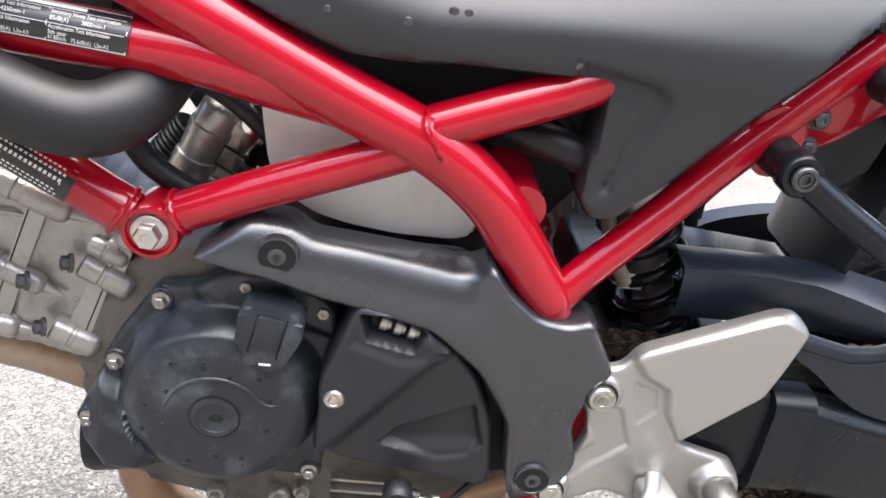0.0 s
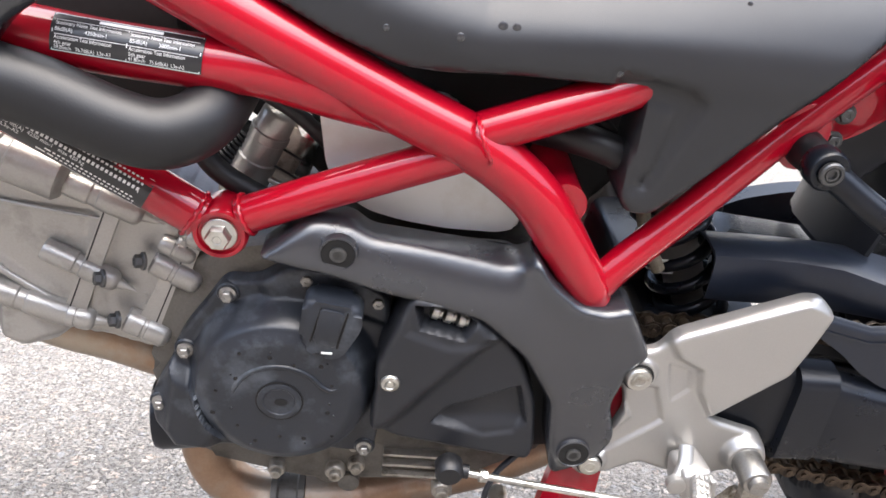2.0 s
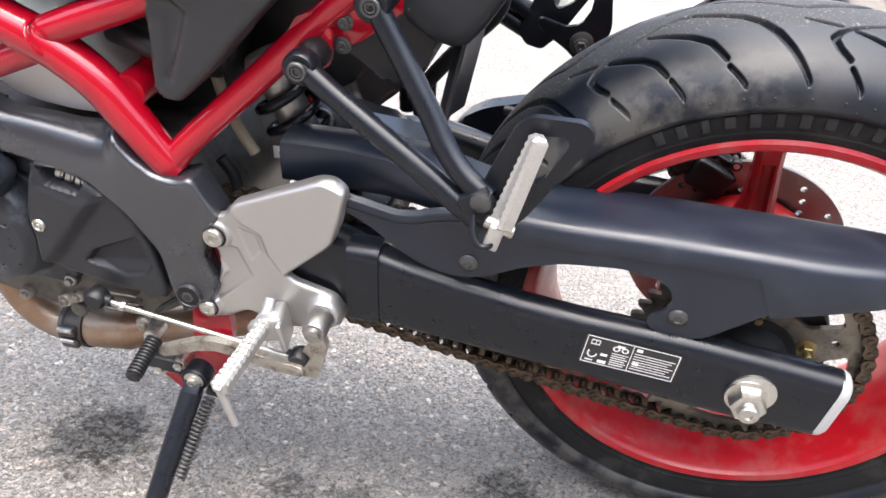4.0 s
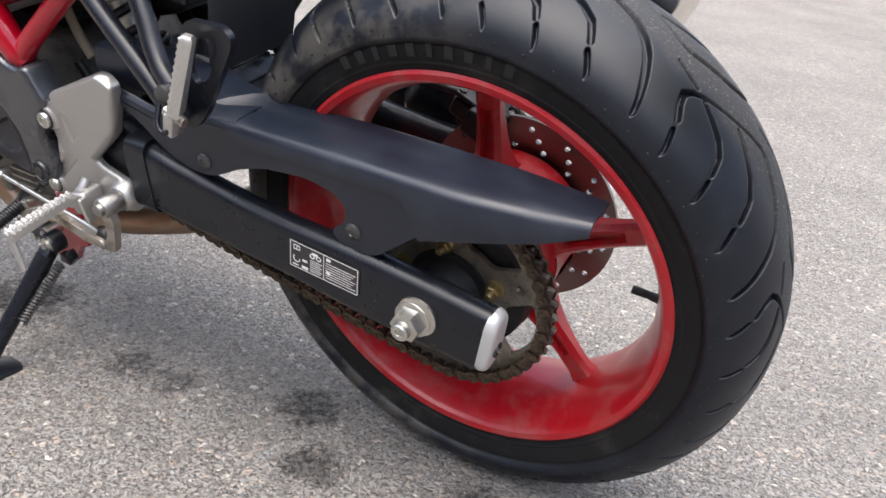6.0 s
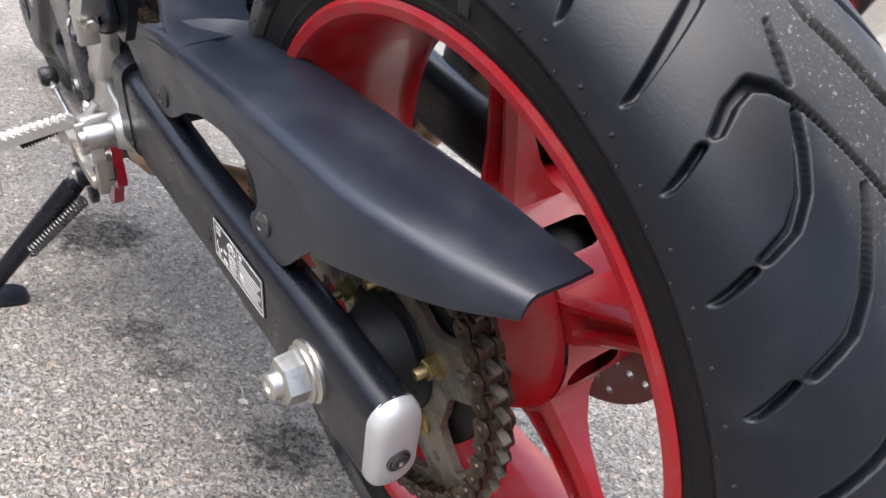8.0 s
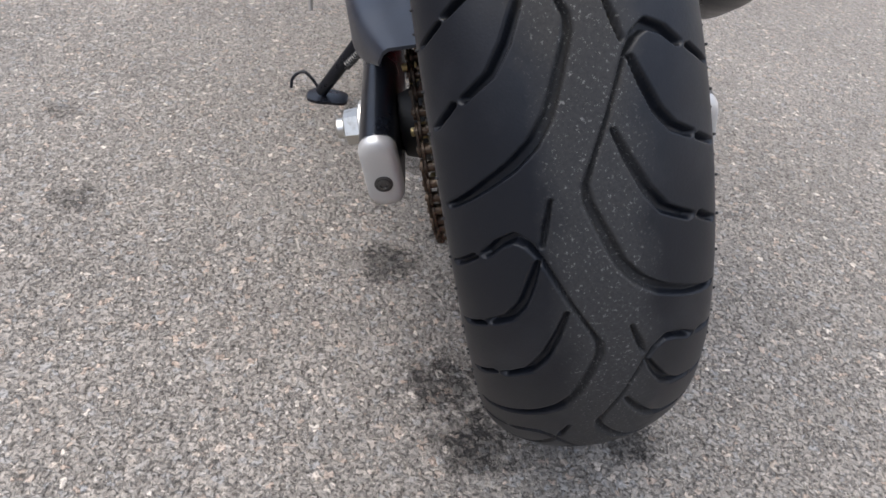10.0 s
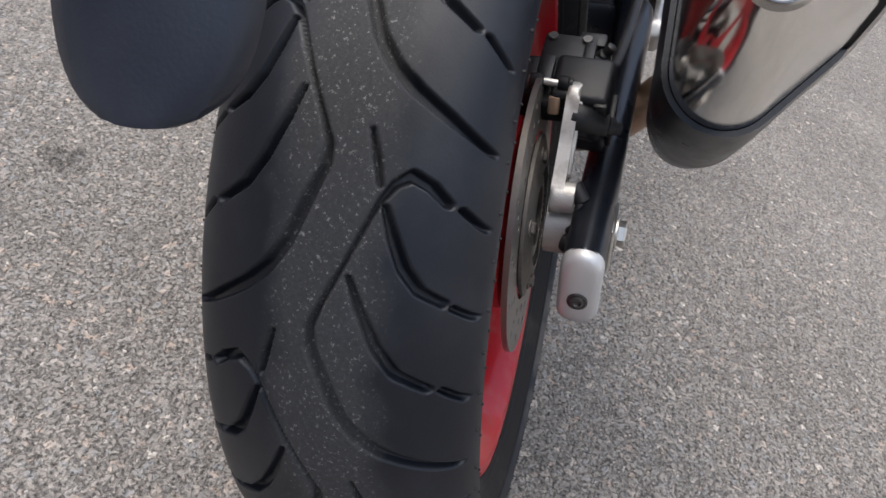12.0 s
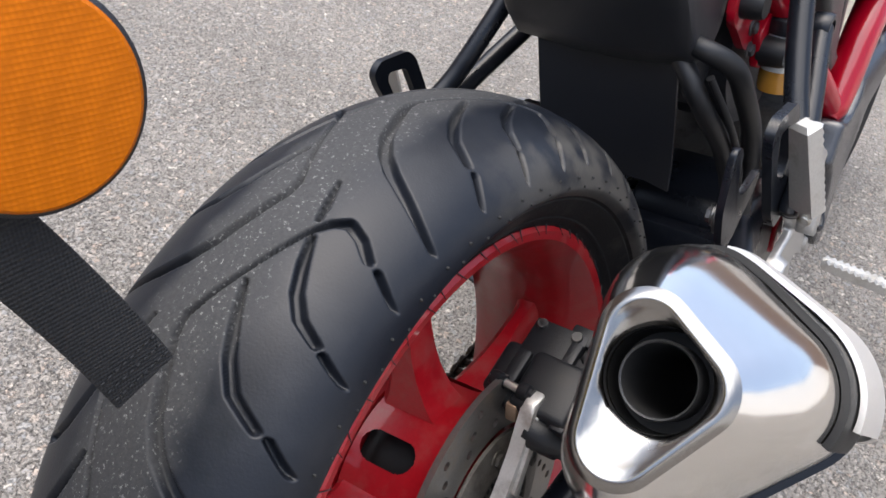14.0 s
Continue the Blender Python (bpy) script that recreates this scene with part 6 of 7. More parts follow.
for pts, r in (([(-0.89, -0.11, 0.235), (-0.87, -0.115, 0.215), (-0.83, -0.11, 0.190), (-0.79, -0.10, 0.172)], 0.0085), ([(-0.845, -0.10, 0.278), (-0.815, -0.105, 0.262), (-0.79, -0.10, 0.236)], 0.006), ([(-0.64, -0.10, 0.268), (-0.60, -0.115, 0.266), (-0.565, -0.115, 0.254), (-0.54, -0.09, 0.24)], 0.0125), ([(-0.62, -0.09, 0.30), (-0.585, -0.10, 0.27), (-0.57, -0.10, 0.25)], 0.006),
              ([(-0.75, -0.10, 0.330), (-0.70, -0.105, 0.318), (-0.66, -0.10, 0.322), (-0.60, -0.09, 0.33)], 0.010), ([(-0.56, -0.08, 0.13), (-0.548, -0.08, 0.11), (-0.543, -0.085, 0.08)], 0.007)):
    bm = bm_()
    tube(bm, pts, r, 14)
    part("hose", bm, HOSE, bike, "black rubber hose")
bm = bm_()
tube(bm, [(-0.556, -0.09, 0.266), (-0.546, -0.092, 0.235), (-0.541, -0.09, 0.205), (-0.530, -0.09, 0.175), (-0.515, -0.09, 0.148)], 0.0060, 14)
part("braided_hose", bm, BRAID, bike, "buff braided hose")
bm = bm_()
tube(bm, [(-1.07, -0.160, 0.322), (-1.009, -0.172, 0.299), (-0.969, -0.174, 0.289), (-0.926, -0.173, 0.272), (-0.897, -0.168, 0.2655), (-0.874, -0.155, 0.272), (-0.862, -0.125, 0.285), (-0.858, -0.09, 0.30)], [0.023, 0.0235, 0.0235, 0.0235, 0.0235, 0.0225, 0.0215, 0.021], 30)
part("radiator_hose", bm, HOSE, bike, "thick black radiator hose")
bm = bm_()
sheet(bm, [(-1.10, 0.29), (-1.020, 0.285), (-1.000, 0.310), (-0.985, 0.332), (-0.955, 0.352), (-0.93, 0.358), (-0.93, 0.42), (-1.10, 0.42)], -0.186, lambda x, z: -0.25 * np.clip(x + 1.0, 0, 1), 0.03, 0.006, 0.006, 0.012)
part("radiator_shroud", bm, GREYPLASTIC, bike, "dark grey radiator shroud")

# rear shock
SA, SB = Vector((-0.437, -0.035, 0.040)), Vector((-0.521, -0.035, 0.235))
bm = bm_()
lathe(bm, [(0.015, 0), (0.015, 0.07), (0.019, 0.075), (0.019, (SB - SA).length * 0.85), (0.029, (SB - SA).length * 0.86), (0.029, (SB - SA).length * 0.92), (0.02, (SB - SA).length)], SA, SB - SA, 28)
shock = part("shock_absorber", bm, CAST, bike, "grey rear shock with a black spring")
bm = bm_()
helix(bm, SA + 0.08 * (SB - SA), SA + 0.86 * (SB - SA), 0.0300, 0.0058, 6.5)
part("spring", bm, BLACK, shock, "black coil spring")
bm = bm_()
block(bm, (-0.499, -0.060, 0.134), (0.020, 0.002, 0.014), 0.0005)
part("shock_tag", bm, WHITE, shock, "small white tag")


# ---- rider's foot peg bracket ----
def bracket_shape(x, z):
    blade = step_up(edge_distance([(-0.520, 0.128), (-0.418, 0.170), (-0.392, 0.160), (-0.41, 0.10), (-0.465, 0.050), (-0.480, 0.075), (-0.486, 0.098), (-0.505, 0.108)], x, z), 0.007)
    inner = edge_distance([(-0.548, 0.078), (-0.515, 0.074), (-0.502, 0.040), (-0.540, 0.006), (-0.560, -0.006), (-0.556, 0.004), (-0.530, 0.040)], x, z)
    pocket = edge_distance([(-0.510, 0.100), (-0.492, 0.094), (-0.488, 0.075), (-0.500, 0.062), (-0.506, 0.078)], x, z)
    boss1 = 1 - step_up(np.hypot(x + 0.535, z - 0.088) - 0.016, 0.004)
    boss2 = 1 - step_up(np.hypot(x + 0.556, z + 0.009) - 0.0145, 0.004)
    boss3 = 1 - step_up(np.hypot(x + 0.424, z - 0.011) - 0.018, 0.006)
    return 0.006 * blade - 0.0035 * step_up(inner, 0.004) - 0.0022 * step_up(pocket, 0.003) + 0.004 * np.maximum(boss1, boss2) + 0.010 * boss3


bm = bm_()
sheet(bm, [(-0.553, 0.098), (-0.538, 0.108), (-0.522, 0.112), (-0.512, 0.129), (-0.420, 0.1705), (-0.4065, 0.1705), (-0.3935, 0.160), (-0.402, 0.122), (-0.412, 0.096), (-0.465, 0.049), (-0.456, 0.042), (-0.413, 0.030), (-0.402, 0.010), (-0.410, -0.010), (-0.432, -0.012),
           (-0.460, -0.022), (-0.490, -0.016), (-0.512, -0.008), (-0.540, -0.024), (-0.567, -0.025), (-0.574, -0.010), (-0.545, 0.018), (-0.536, 0.048), (-0.541, 0.068), (-0.553, 0.080)], -0.157, bracket_shape, 0.010, 0.0013, 0.0048, 0.007)
bracket = part("peg_bracket", bm, ALU, bike, "satin silver aluminium peg bracket and heel guard")
mirrored(bracket, "peg_bracket", shift=(-0.014, 0.010, 0.024))
for x, z, y, r in ((-0.535, 0.088, -0.161, 0.0105), (-0.556, -0.009, -0.160, 0.0095)):
    bm = bm_()
    lathe(bm, [(r, 0), (r, 0.004), (r * 0.92, 0.0055), (r * 0.70, 0.0060)], (x, y, z), (0, -1, 0), 28)
    lathe(bm, [(r * 0.70, 0.006), (r * 0.66, 0.003), (r * 0.60, 0.003), (r * 0.58, 0.0065), (r * 0.42, 0.0066), (r * 0.36, 0.003), (0.0005, 0.003)], (x, y, z), (0, -1, 0), 28)
    part("bracket_bolt", bm, STEEL, bracket, "steel socket bolt")
    # black ring paints the shade in the recess round the bolt
    bm = bm_()
    lathe(bm, [(r * 1.22, 0.0), (r * 1.20, 0.0006), (r * 0.95, 0.0006)], (x, y - 0.0006, z), (0, -1, 0), 28)
    part("bolt_recess", bm, SOOT_AND_SHADE, bracket)
bm = bm_()
lathe(bm, [(0.013, 0.0), (0.013, 0.026), (0.0115, 0.029), (0.0085, 0.029), (0.0078, 0.034), (0.004, 0.035)], (-0.424, -0.165, 0.011), (0, -1, 0), 28)
part("shift_pivot", bm, BOLT, bracket, "dark shift lever pivot")
# folding peg
bm = bm_()
turn = Matrix.Rotation(radians(10), 4, "Z") @ Matrix.Rotation(radians(-10), 4, "Y")
block(bm, Vector((-0.474, -0.174, 0.000)), (0.026, 0.034, 0.030), 0.005, turn, 3)
block(bm, Vector((-0.462, -0.178, -0.004)), (0.006, 0.036, 0.034), 0.0025, turn, 3)
tube(bm, [(-0.4799, -0.1660, 0.0235), (-0.4809, -0.1760, 0.0128), (-0.4858, -0.1840, 0.0046), (-0.4886, -0.1880, -0.0006)], [0.0062, 0.0066, 0.0064, 0.0060], 14, flat=0.7)
lathe(bm, [(0.0085, -0.004), (0.0085, 0.003), (0.0070, 0.004), (0.0050, 0.004)], (-0.4886, -0.1880, -0.0006), (0, -1, 0), 20)
part("peg_clevis", bm, ALU, bracket, "silver peg clevis")


def peg_mesh(a, b, w0, w1, hgt, bite=0.0036):
    """A foot peg: a tapered bar with a saw-toothed tread."""
    b_ = bm_()
    a, b = Vector(a), Vector(b)
    d = (b - a).normalized()
    side = d.cross(Vector((0, 0, 1))).normalized()
    up = side.cross(d)
    loops = []
    n = 24
    for k in range(n + 1):
        t = k / n
        w = w0 + (w1 - w0) * t
        tooth = bite if (k % 2 and 0 < k < n) else 0.0
        p = a + (b - a) * t
        q = 0.6 if k in (0, n) else 1.0
        loops.append([p + side * u * w * q + up * v for u, v in ((-1, -hgt * q), (1, -hgt * q), (1, hgt * 0.5 + tooth), (0.72, hgt * q + tooth), (0.5, hgt * q - 0.001), (-0.5, hgt * q - 0.001), (-0.72, hgt * q + tooth), (-1, hgt * 0.5 + tooth))])
    rings(b_, loops)
    return b_


peg = part("foot_peg", peg_mesh((-0.474, -0.192, 0.014), (-0.4896, -0.277, -0.004), 0.0066, 0.0090, 0.0055, 0.0030), PEGALU, bike, "bright serrated aluminium foot peg")
# chequered tread studs along the peg
A_, B_ = Vector((-0.474, -0.192, 0.014)), Vector((-0.4896, -0.277, -0.004))
ALONG = (B_ - A_).normalized()
ACROSS = ALONG.cross(Vector((0, 0, 1))).normalized()
UPWARD = ACROSS.cross(ALONG)
FRAME_ = Matrix((ACROSS, ALONG, UPWARD)).transposed().to_4x4()
for k in range(13):
    for j in (-1, 0, 1):
        bm = bm_()
        block(bm, A_ + (B_ - A_) * (0.05 + 0.9 * k / 12) + ACROSS * j * (0.0042 + 0.0016 * k / 12) + UPWARD * 0.0056, (0.0034, 0.0044, 0.0026), 0.0008, FRAME_, 1)
        part("tread_stud", bm, PEGALU, peg)
bm = bm_()
tube(bm, [(-0.489, -0.273, -0.007), (-0.482, -0.276, -0.028), (-0.476, -0.278, -0.046)], [0.0045, 0.004, 0.0034], 12)
part("peg_feeler", bm, ALU, peg, "peg feeler")
mirrored(peg, "foot_peg", shift=(-0.014, 0.010, 0.024))

# ---- shift linkage ----
bm = bm_()
tube(bm, [(-0.672, -0.178, -0.010), (-0.646, -0.178, -0.0145), (-0.55, -0.180, -0.0275), (-0.455, -0.182, -0.040)], 0.0032, 12)
rod = part("shift_rod", bm, STEEL, bike, "bright shift rod")
for x, z in ((-0.678, -0.008), (-0.448, -0.042)):
    bm = bm_()
    lathe(bm, [(0.009, -0.010), (0.012, -0.006), (0.012, 0.006), (0.009, 0.010)], (x, -0.178, z), (0, 1, 0), 20)
    tube(bm, [(x, -0.178, z), (x + (0.016 if x < -0.6 else -0.014), -0.178, z - 0.002 * (1 if x < -0.6 else -1))], 0.0062, 12)
    part("rod_joint", bm, HOSE, rod, "black rubber-booted joint")
bm = bm_()
hexbolt(bm, (-0.652, -0.178, -0.0135), (1, 0, -0.12), 0.0055, 0.007, 1.0)
part("rod_nut", bm, STEEL, rod)
bm = bm_()
prism(bm, [(-0.608, -0.0533), (-0.591, -0.0444), (-0.5629, -0.0317), (-0.5415, -0.0263), (-0.5189, -0.0279), (-0.4797, -0.0373), (-0.4412, -0.0421), (-0.4381, -0.054), (-0.4762, -0.0528), (-0.516, -0.0427), (-0.539, -0.04), (-0.5607, -0.0451), (-0.5853, -0.0572), (-0.6051, -0.0636)], -0.1935, -0.1845, 0.004, 0.0022, 3)
prism(bm, [(-0.448, -0.056), (-0.425, -0.056), (-0.412, -0.010), (-0.418, 0.014), (-0.432, 0.014), (-0.430, -0.030)], -0.190, -0.180, 0.005, 0.0015)
prism(bm, [(-0.472, -0.054), (-0.440, -0.056), (-0.426, -0.012), (-0.432, -0.012), (-0.450, -0.040), (-0.470, -0.040)], -0.180, -0.172, 0.004, 0.001)
lever = part("shift_lever", bm, DIRTYALU, bike, "dull forged shift lever")
bm = bm_()
prof = []
for k in range(12):
    prof += [(0.0072, 0.004 * k), (0.0090, 0.004 * k + 0.001), (0.0090, 0.004 * k + 0.0025), (0.0072, 0.004 * k + 0.0035)]
lathe(bm, prof + [(0.0085, 0.050), (0.006, 0.052)], (-0.613, -0.186, -0.046), (-0.03, -0.95, -0.25), 20)
part("toe_rubber", bm, HOSE, lever, "ribbed black toe rubber")

# ---- side stand ----
bm = bm_()
prism(bm, [(-0.581, -0.003), (-0.540, 0.005), (-0.540, -0.056), (-0.545, -0.080), (-0.543, -0.098), (-0.545, -0.112), (-0.553, -0.115), (-0.562, -0.114), (-0.576, -0.133), (-0.590, -0.154), (-0.608, -0.164), (-0.622, -0.156), (-0.639, -0.139), (-0.634, -0.128), (-0.622, -0.130), (-0.609, -0.126), (-0.598, -0.109), (-0.590, -0.079)], -0.150, -0.138, 0.003, 0.003)
mount = part("stand_mount", bm, RED, bike, "red side stand mount")
for x, z in ((-0.6283, -0.0595), (-0.6258, -0.1069), (-0.60, -0.095)):
    bm = bm_()
    lathe(bm, [(0.0085, -0.020), (0.0085, 0.001), (0.007, 0.002)], (x, -0.170, z), (0, -1, 0), 20)
    hexbolt(bm, (x, -0.172, z), (0, -1, 0), 0.006, 0.006)
    part("stand_bolt", bm, STEEL, mount, "steel bolt")
bm = bm_()
block(bm, (-0.617, -0.166, -0.096), (0.044, 0.022, 0.019), 0.003, Matrix.Rotation(radians(6), 4, "Y"))
tube(bm, [(-0.628, -0.160, -0.085), (-0.640, -0.155, -0.070), (-0.632, -0.145, -0.045), (-0.61, -0.13, -0.03)], 0.0028, 8)
part("stand_switch", bm, PLASTIC, mount, "black stand switch and cable")
PIV, FOOT = Vector((-0.5734, -0.182, -0.0962)), Vector((-0.595, -0.317, -0.231))
bm = bm_()
lathe(bm, [(0.0130, -0.014), (0.0155, -0.012), (0.0160, 0.005), (0.0145, 0.008)], PIV, (0, -1, 0), 28)
block(bm, PIV + 0.14 * (FOOT - PIV) + Vector((0, 0.002, 0)), (0.021, 0.018, 0.046), 0.004, Matrix.Rotation(radians(8), 4, "Y") @ Matrix.Rotation(radians(-42), 4, "X"))
tube(bm, [PIV + 0.10 * (FOOT - PIV), PIV + 0.5 * (FOOT - PIV), PIV + 0.8 * (FOOT - PIV), FOOT], [0.0125, 0.0120, 0.0112, 0.0105], 20)
stand = part("side_stand", bm, BLACK, bike, "black side stand, folded out")
bm = bm_()
lathe(bm, [(0.0115, 0.0), (0.0115, 0.002), (0.0105, 0.0028)], PIV + Vector((0, -0.007, 0)), (0, -1, 0), 24)
hexbolt(bm, PIV + Vector((0, -0.009, 0)), (0, -1, 0), 0.0062, 0.006)
part("stand_pivot_bolt", bm, STEEL, stand, "steel pivot bolt")
bm = bm_()
prism(bm, [(-0.562, -0.108), (-0.549, -0.116), (-0.552, -0.106), (-0.542, -0.098), (-0.534, -0.110), (-0.548, -0.126), (-0.568, -0.124)], -0.182, -0.174, 0.003, 0.001)
part("spring_hook", bm, BLACK, stand)
bm = bm_()
helix(bm, PIV + Vector((0.017, 0.008, -0.012)) + 0.10 * (FOOT - PIV), PIV + Vector((0.017, 0.006, 0.0)) + 0.62 * (FOOT - PIV), 0.0062, 0.0016, 20, 6, 10)
part("stand_spring", bm, DARKSTEEL, stand, "dark coil spring")
LEANQ = Matrix.Rotation(radians(-LEAN), 4, "X")
bm = bm_()
prism(bm, [(-0.645, -0.05), (-0.600, -0.05), (-0.596, 0.0), (-0.605, 0.02), (-0.640, 0.02), (-0.652, 0.0)], -0.004, 0.004, 0.012, 0.002)
bmesh.ops.rotate(bm, verts=bm.verts, cent=(0, 0, 0), matrix=Matrix.Rotation(radians(90), 3, "X"))
bmesh.ops.transform(bm, matrix=Matrix.Translation(FOOT + Vector((0.622, -0.006, -0.0085))) @ LEANQ, verts=bm.verts)
part("stand_foot", bm, BLACK, stand, "flat black stand foot")
bm = bm_()
loop_ = [Vector((0.0, 0.0, 0.0)), Vector((-0.010, -0.018, 0.020)), Vector((-0.014, -0.034, 0.028)), Vector((-0.012, -0.050, 0.016)), Vector((-0.004, -0.052, 0.0))]
tube(bm, [FOOT + LEANQ.to_3x3() @ v for v in loop_], 0.0028, 8)
part("stand_tang", bm, BLACK, stand)

# ---- passenger peg hangers ----
def holed_plate(outline, holes, y0, y1, r=0.006):
    """A flat plate cut to an (x, z) outline, with round-cornered holes right through it."""
    b = bm_()
    for lp in [outline] + holes:
        vs = [b.verts.new((p[0], y0, p[1])) for p in rounded(lp, r, 4)]
        for p, q in zip(vs, vs[1:] + vs[:1]):
            b.edges.new((p, q))
    bmesh.ops.triangle_fill(b, use_beauty=True, edges=b.edges[:])
    grown = bmesh.ops.extrude_face_region(b, geom=b.faces[:])
    bmesh.ops.translate(b, verts=[v for v in grown["geom"] if isinstance(v, bmesh.types.BMVert)], vec=(0, y1 - y0, 0))
    return b


def hanger(side, off=(0, 0, 0), peg_half=(0.0118, 0.0064, 0.0062)):
    b = bm_()
    tube(b, [(-0.435, side * 0.141, 0.273), (-0.402, side * 0.150, 0.2525), (-0.363, side * 0.161, 0.2305), (-0.313, side * 0.174, 0.202), (-0.272, side * 0.184, 0.176), (-0.258, side * 0.186, 0.170)], 0.0108, 20)
    h = part("peg_hanger", b, BLACK, bike, "black tubular passenger peg hanger")
    h.location = off
    b = bm_()
    tube(b, [(-0.371, side * 0.131, 0.332), (-0.345, side * 0.142, 0.2935), (-0.316, side * 0.157, 0.252), (-0.300, side * 0.167, 0.228), (-0.282, side * 0.176, 0.209), (-0.258, side * 0.184, 0.194)], 0.0105, 20)
    part("hanger_tube", b, BLACK, h)
    for x, y, z in ((-0.435, 0.141, 0.273), (-0.371, 0.131, 0.332)):
        b = bm_()
        lathe(b, [(0.0105, -0.012), (0.0135, -0.010), (0.0155, -0.006), (0.0155, 0.007), (0.0138, 0.0095), (0.0096, 0.0095), (0.0092, 0.006)], (x, side * y, z), (0, side, 0), 32)
        part("hanger_eye", b, BLACK, h)
    b = holed_plate([(-0.276, 0.176), (-0.256, 0.226), (-0.240, 0.262), (-0.228, 0.272), (-0.186, 0.272), (-0.176, 0.262), (-0.180, 0.250), (-0.200, 0.218), (-0.226, 0.176), (-0.246, 0.156), (-0.266, 0.160)],
                    [[(-0.232, 0.206), (-0.240, 0.222), (-0.224, 0.256), (-0.198, 0.258), (-0.196, 0.250), (-0.214, 0.216)]], side * 0.172, side * 0.1795)
    part("hanger_plate", b, BLACK, h)
    b = bm_()
    block(b, (-0.262, side * 0.187, 0.184), (0.030, 0.016, 0.040), 0.006, Matrix.Rotation(radians(-30), 4, "Y"))
    tube(b, [(-0.268, side * 0.200, 0.186), (-0.264, side * 0.210, 0.170), (-0.256, side * 0.212, 0.163), (-0.248, side * 0.209, 0.168), (-0.250, side * 0.200, 0.184)], 0.0030, 10)
    part("peg_mount", b, BLACK, h, "black peg mount with a wire stop")
    b = bm_()
    lathe(b, [(0.009, 0), (0.009, 0.005), (0.006, 0.007)], (-0.262, side * 0.194, 0.197), (0, side, 0), 20)
    part("mount_bolt", b, DARKSTEEL, h)
    b = peg_mesh((-0.244, side * 0.203, 0.180), (-0.219, side * 0.190, 0.262), *peg_half, 0.0014)
    p = part("passenger_peg", b, PEGALU, bike, "bright folded-up passenger peg")
    p.location = off
    b = bm_()
    lathe(b, [(0.0045, -0.013), (0.0055, -0.012), (0.0055, 0.012), (0.0045, 0.013)], (-0.244, side * 0.203, 0.180), (0.9, 0, -0.3), 14)
    part("peg_pin", b, STEEL, p)
    b = bm_()
    block(b, (-0.2475, side * 0.204, 0.172), (0.013, 0.016, 0.024), 0.002, Matrix.Rotation(radians(16), 4, "Y"), 2)
    part("peg_neck", b, PEGALU, p)


hanger(-1)
hanger(1, (-0.014, 0.010, 0.026), (0.0118, 0.0090, 0.0085))

# ---- under the seat ----
bm = bm_()
prism(bm, [(-0.47, 0.40), (-0.44, 0.27), (-0.41, 0.255), (-0.375, 0.225), (-0.345, 0.240), (-0.335, 0.27), (-0.320, 0.42)], -0.066, 0.066, 0.015, 0.006)
part("undertail", bm, PLASTIC, bike, "black plastic undertail tray")
# the tail's underside, hollowed and rising to the back
bm = bm_()
loops = []
TRAY = [(-0.405, 0.40, 0.80), (-0.372, 0.335, 0.92), (-0.350, 0.301, 0.98), (-0.330, 0.2885, 1.0), (-0.312, 0.2845, 1.0), (-0.298, 0.2885, 1.0), (-0.284, 0.305, 1.0), (-0.262, 0.339, 1.0), (-0.230, 0.385, 0.99), (-0.190, 0.437, 0.97), (-0.130, 0.506, 0.94)]
for x, z, w in TRAY:
    side_ = [(-0.086, 0.130), (-0.094, 0.090), (-0.099, 0.040), (-0.100, 0.016), (-0.098, 0.007), (-0.092, 0.0015), (-0.082, 0.0), (-0.030, -0.004), (0.030, -0.004), (0.072, 0.0), (0.082, 0.0015), (0.087, 0.007), (0.088, 0.016), (0.087, 0.040), (0.082, 0.090), (0.074, 0.130)]
    loops.append([(x - 0.35 * up, y * w, z + up) for y, up in side_])
rings(bm, loops)
tray = part("tail_tray", bm, PLASTIC, bike, "dark plastic tail underside beaded with water")
bm = bm_()
rng_ = random.Random(41)
for k in range(26):
    x, up = rng_.uniform(-0.345, -0.235), rng_.uniform(0.012, 0.085)
    z0 = float(np.interp(x, [p[0] for p in TRAY], [p[1] for p in TRAY]))
    lathe(bm, [(0.0012, 0), (0.0010, 0.0005), (0.0004, 0.0008)], (x - 0.35 * up, -0.0995 + 0.06 * max(0, up - 0.016), z0 + up), (0, -1, 0), 8)
part("water_bead", bm, DROP, tray, "water beads")
bm = bm_()
loops = []
for z, x, hw in ((0.46, -0.290, 0.068), (0.34, -0.310, 0.070), (0.29, -0.316, 0.071), (0.24, -0.326, 0.072), (0.18, -0.338, 0.072), (0.150, -0.344, 0.070)):
    loops.append([(x + dx, y, z) for y, dx in ((-hw, 0.010), (-hw * 0.6, 0.0), (hw * 0.6, 0.0), (hw, 0.010), (hw, 0.014), (hw * 0.6, 0.004), (-hw * 0.6, 0.004), (-hw, 0.014))])
rings(bm, loops)
part("mud_flap", bm, PLASTIC, bike, "flat black mud flap in front of the tyre")
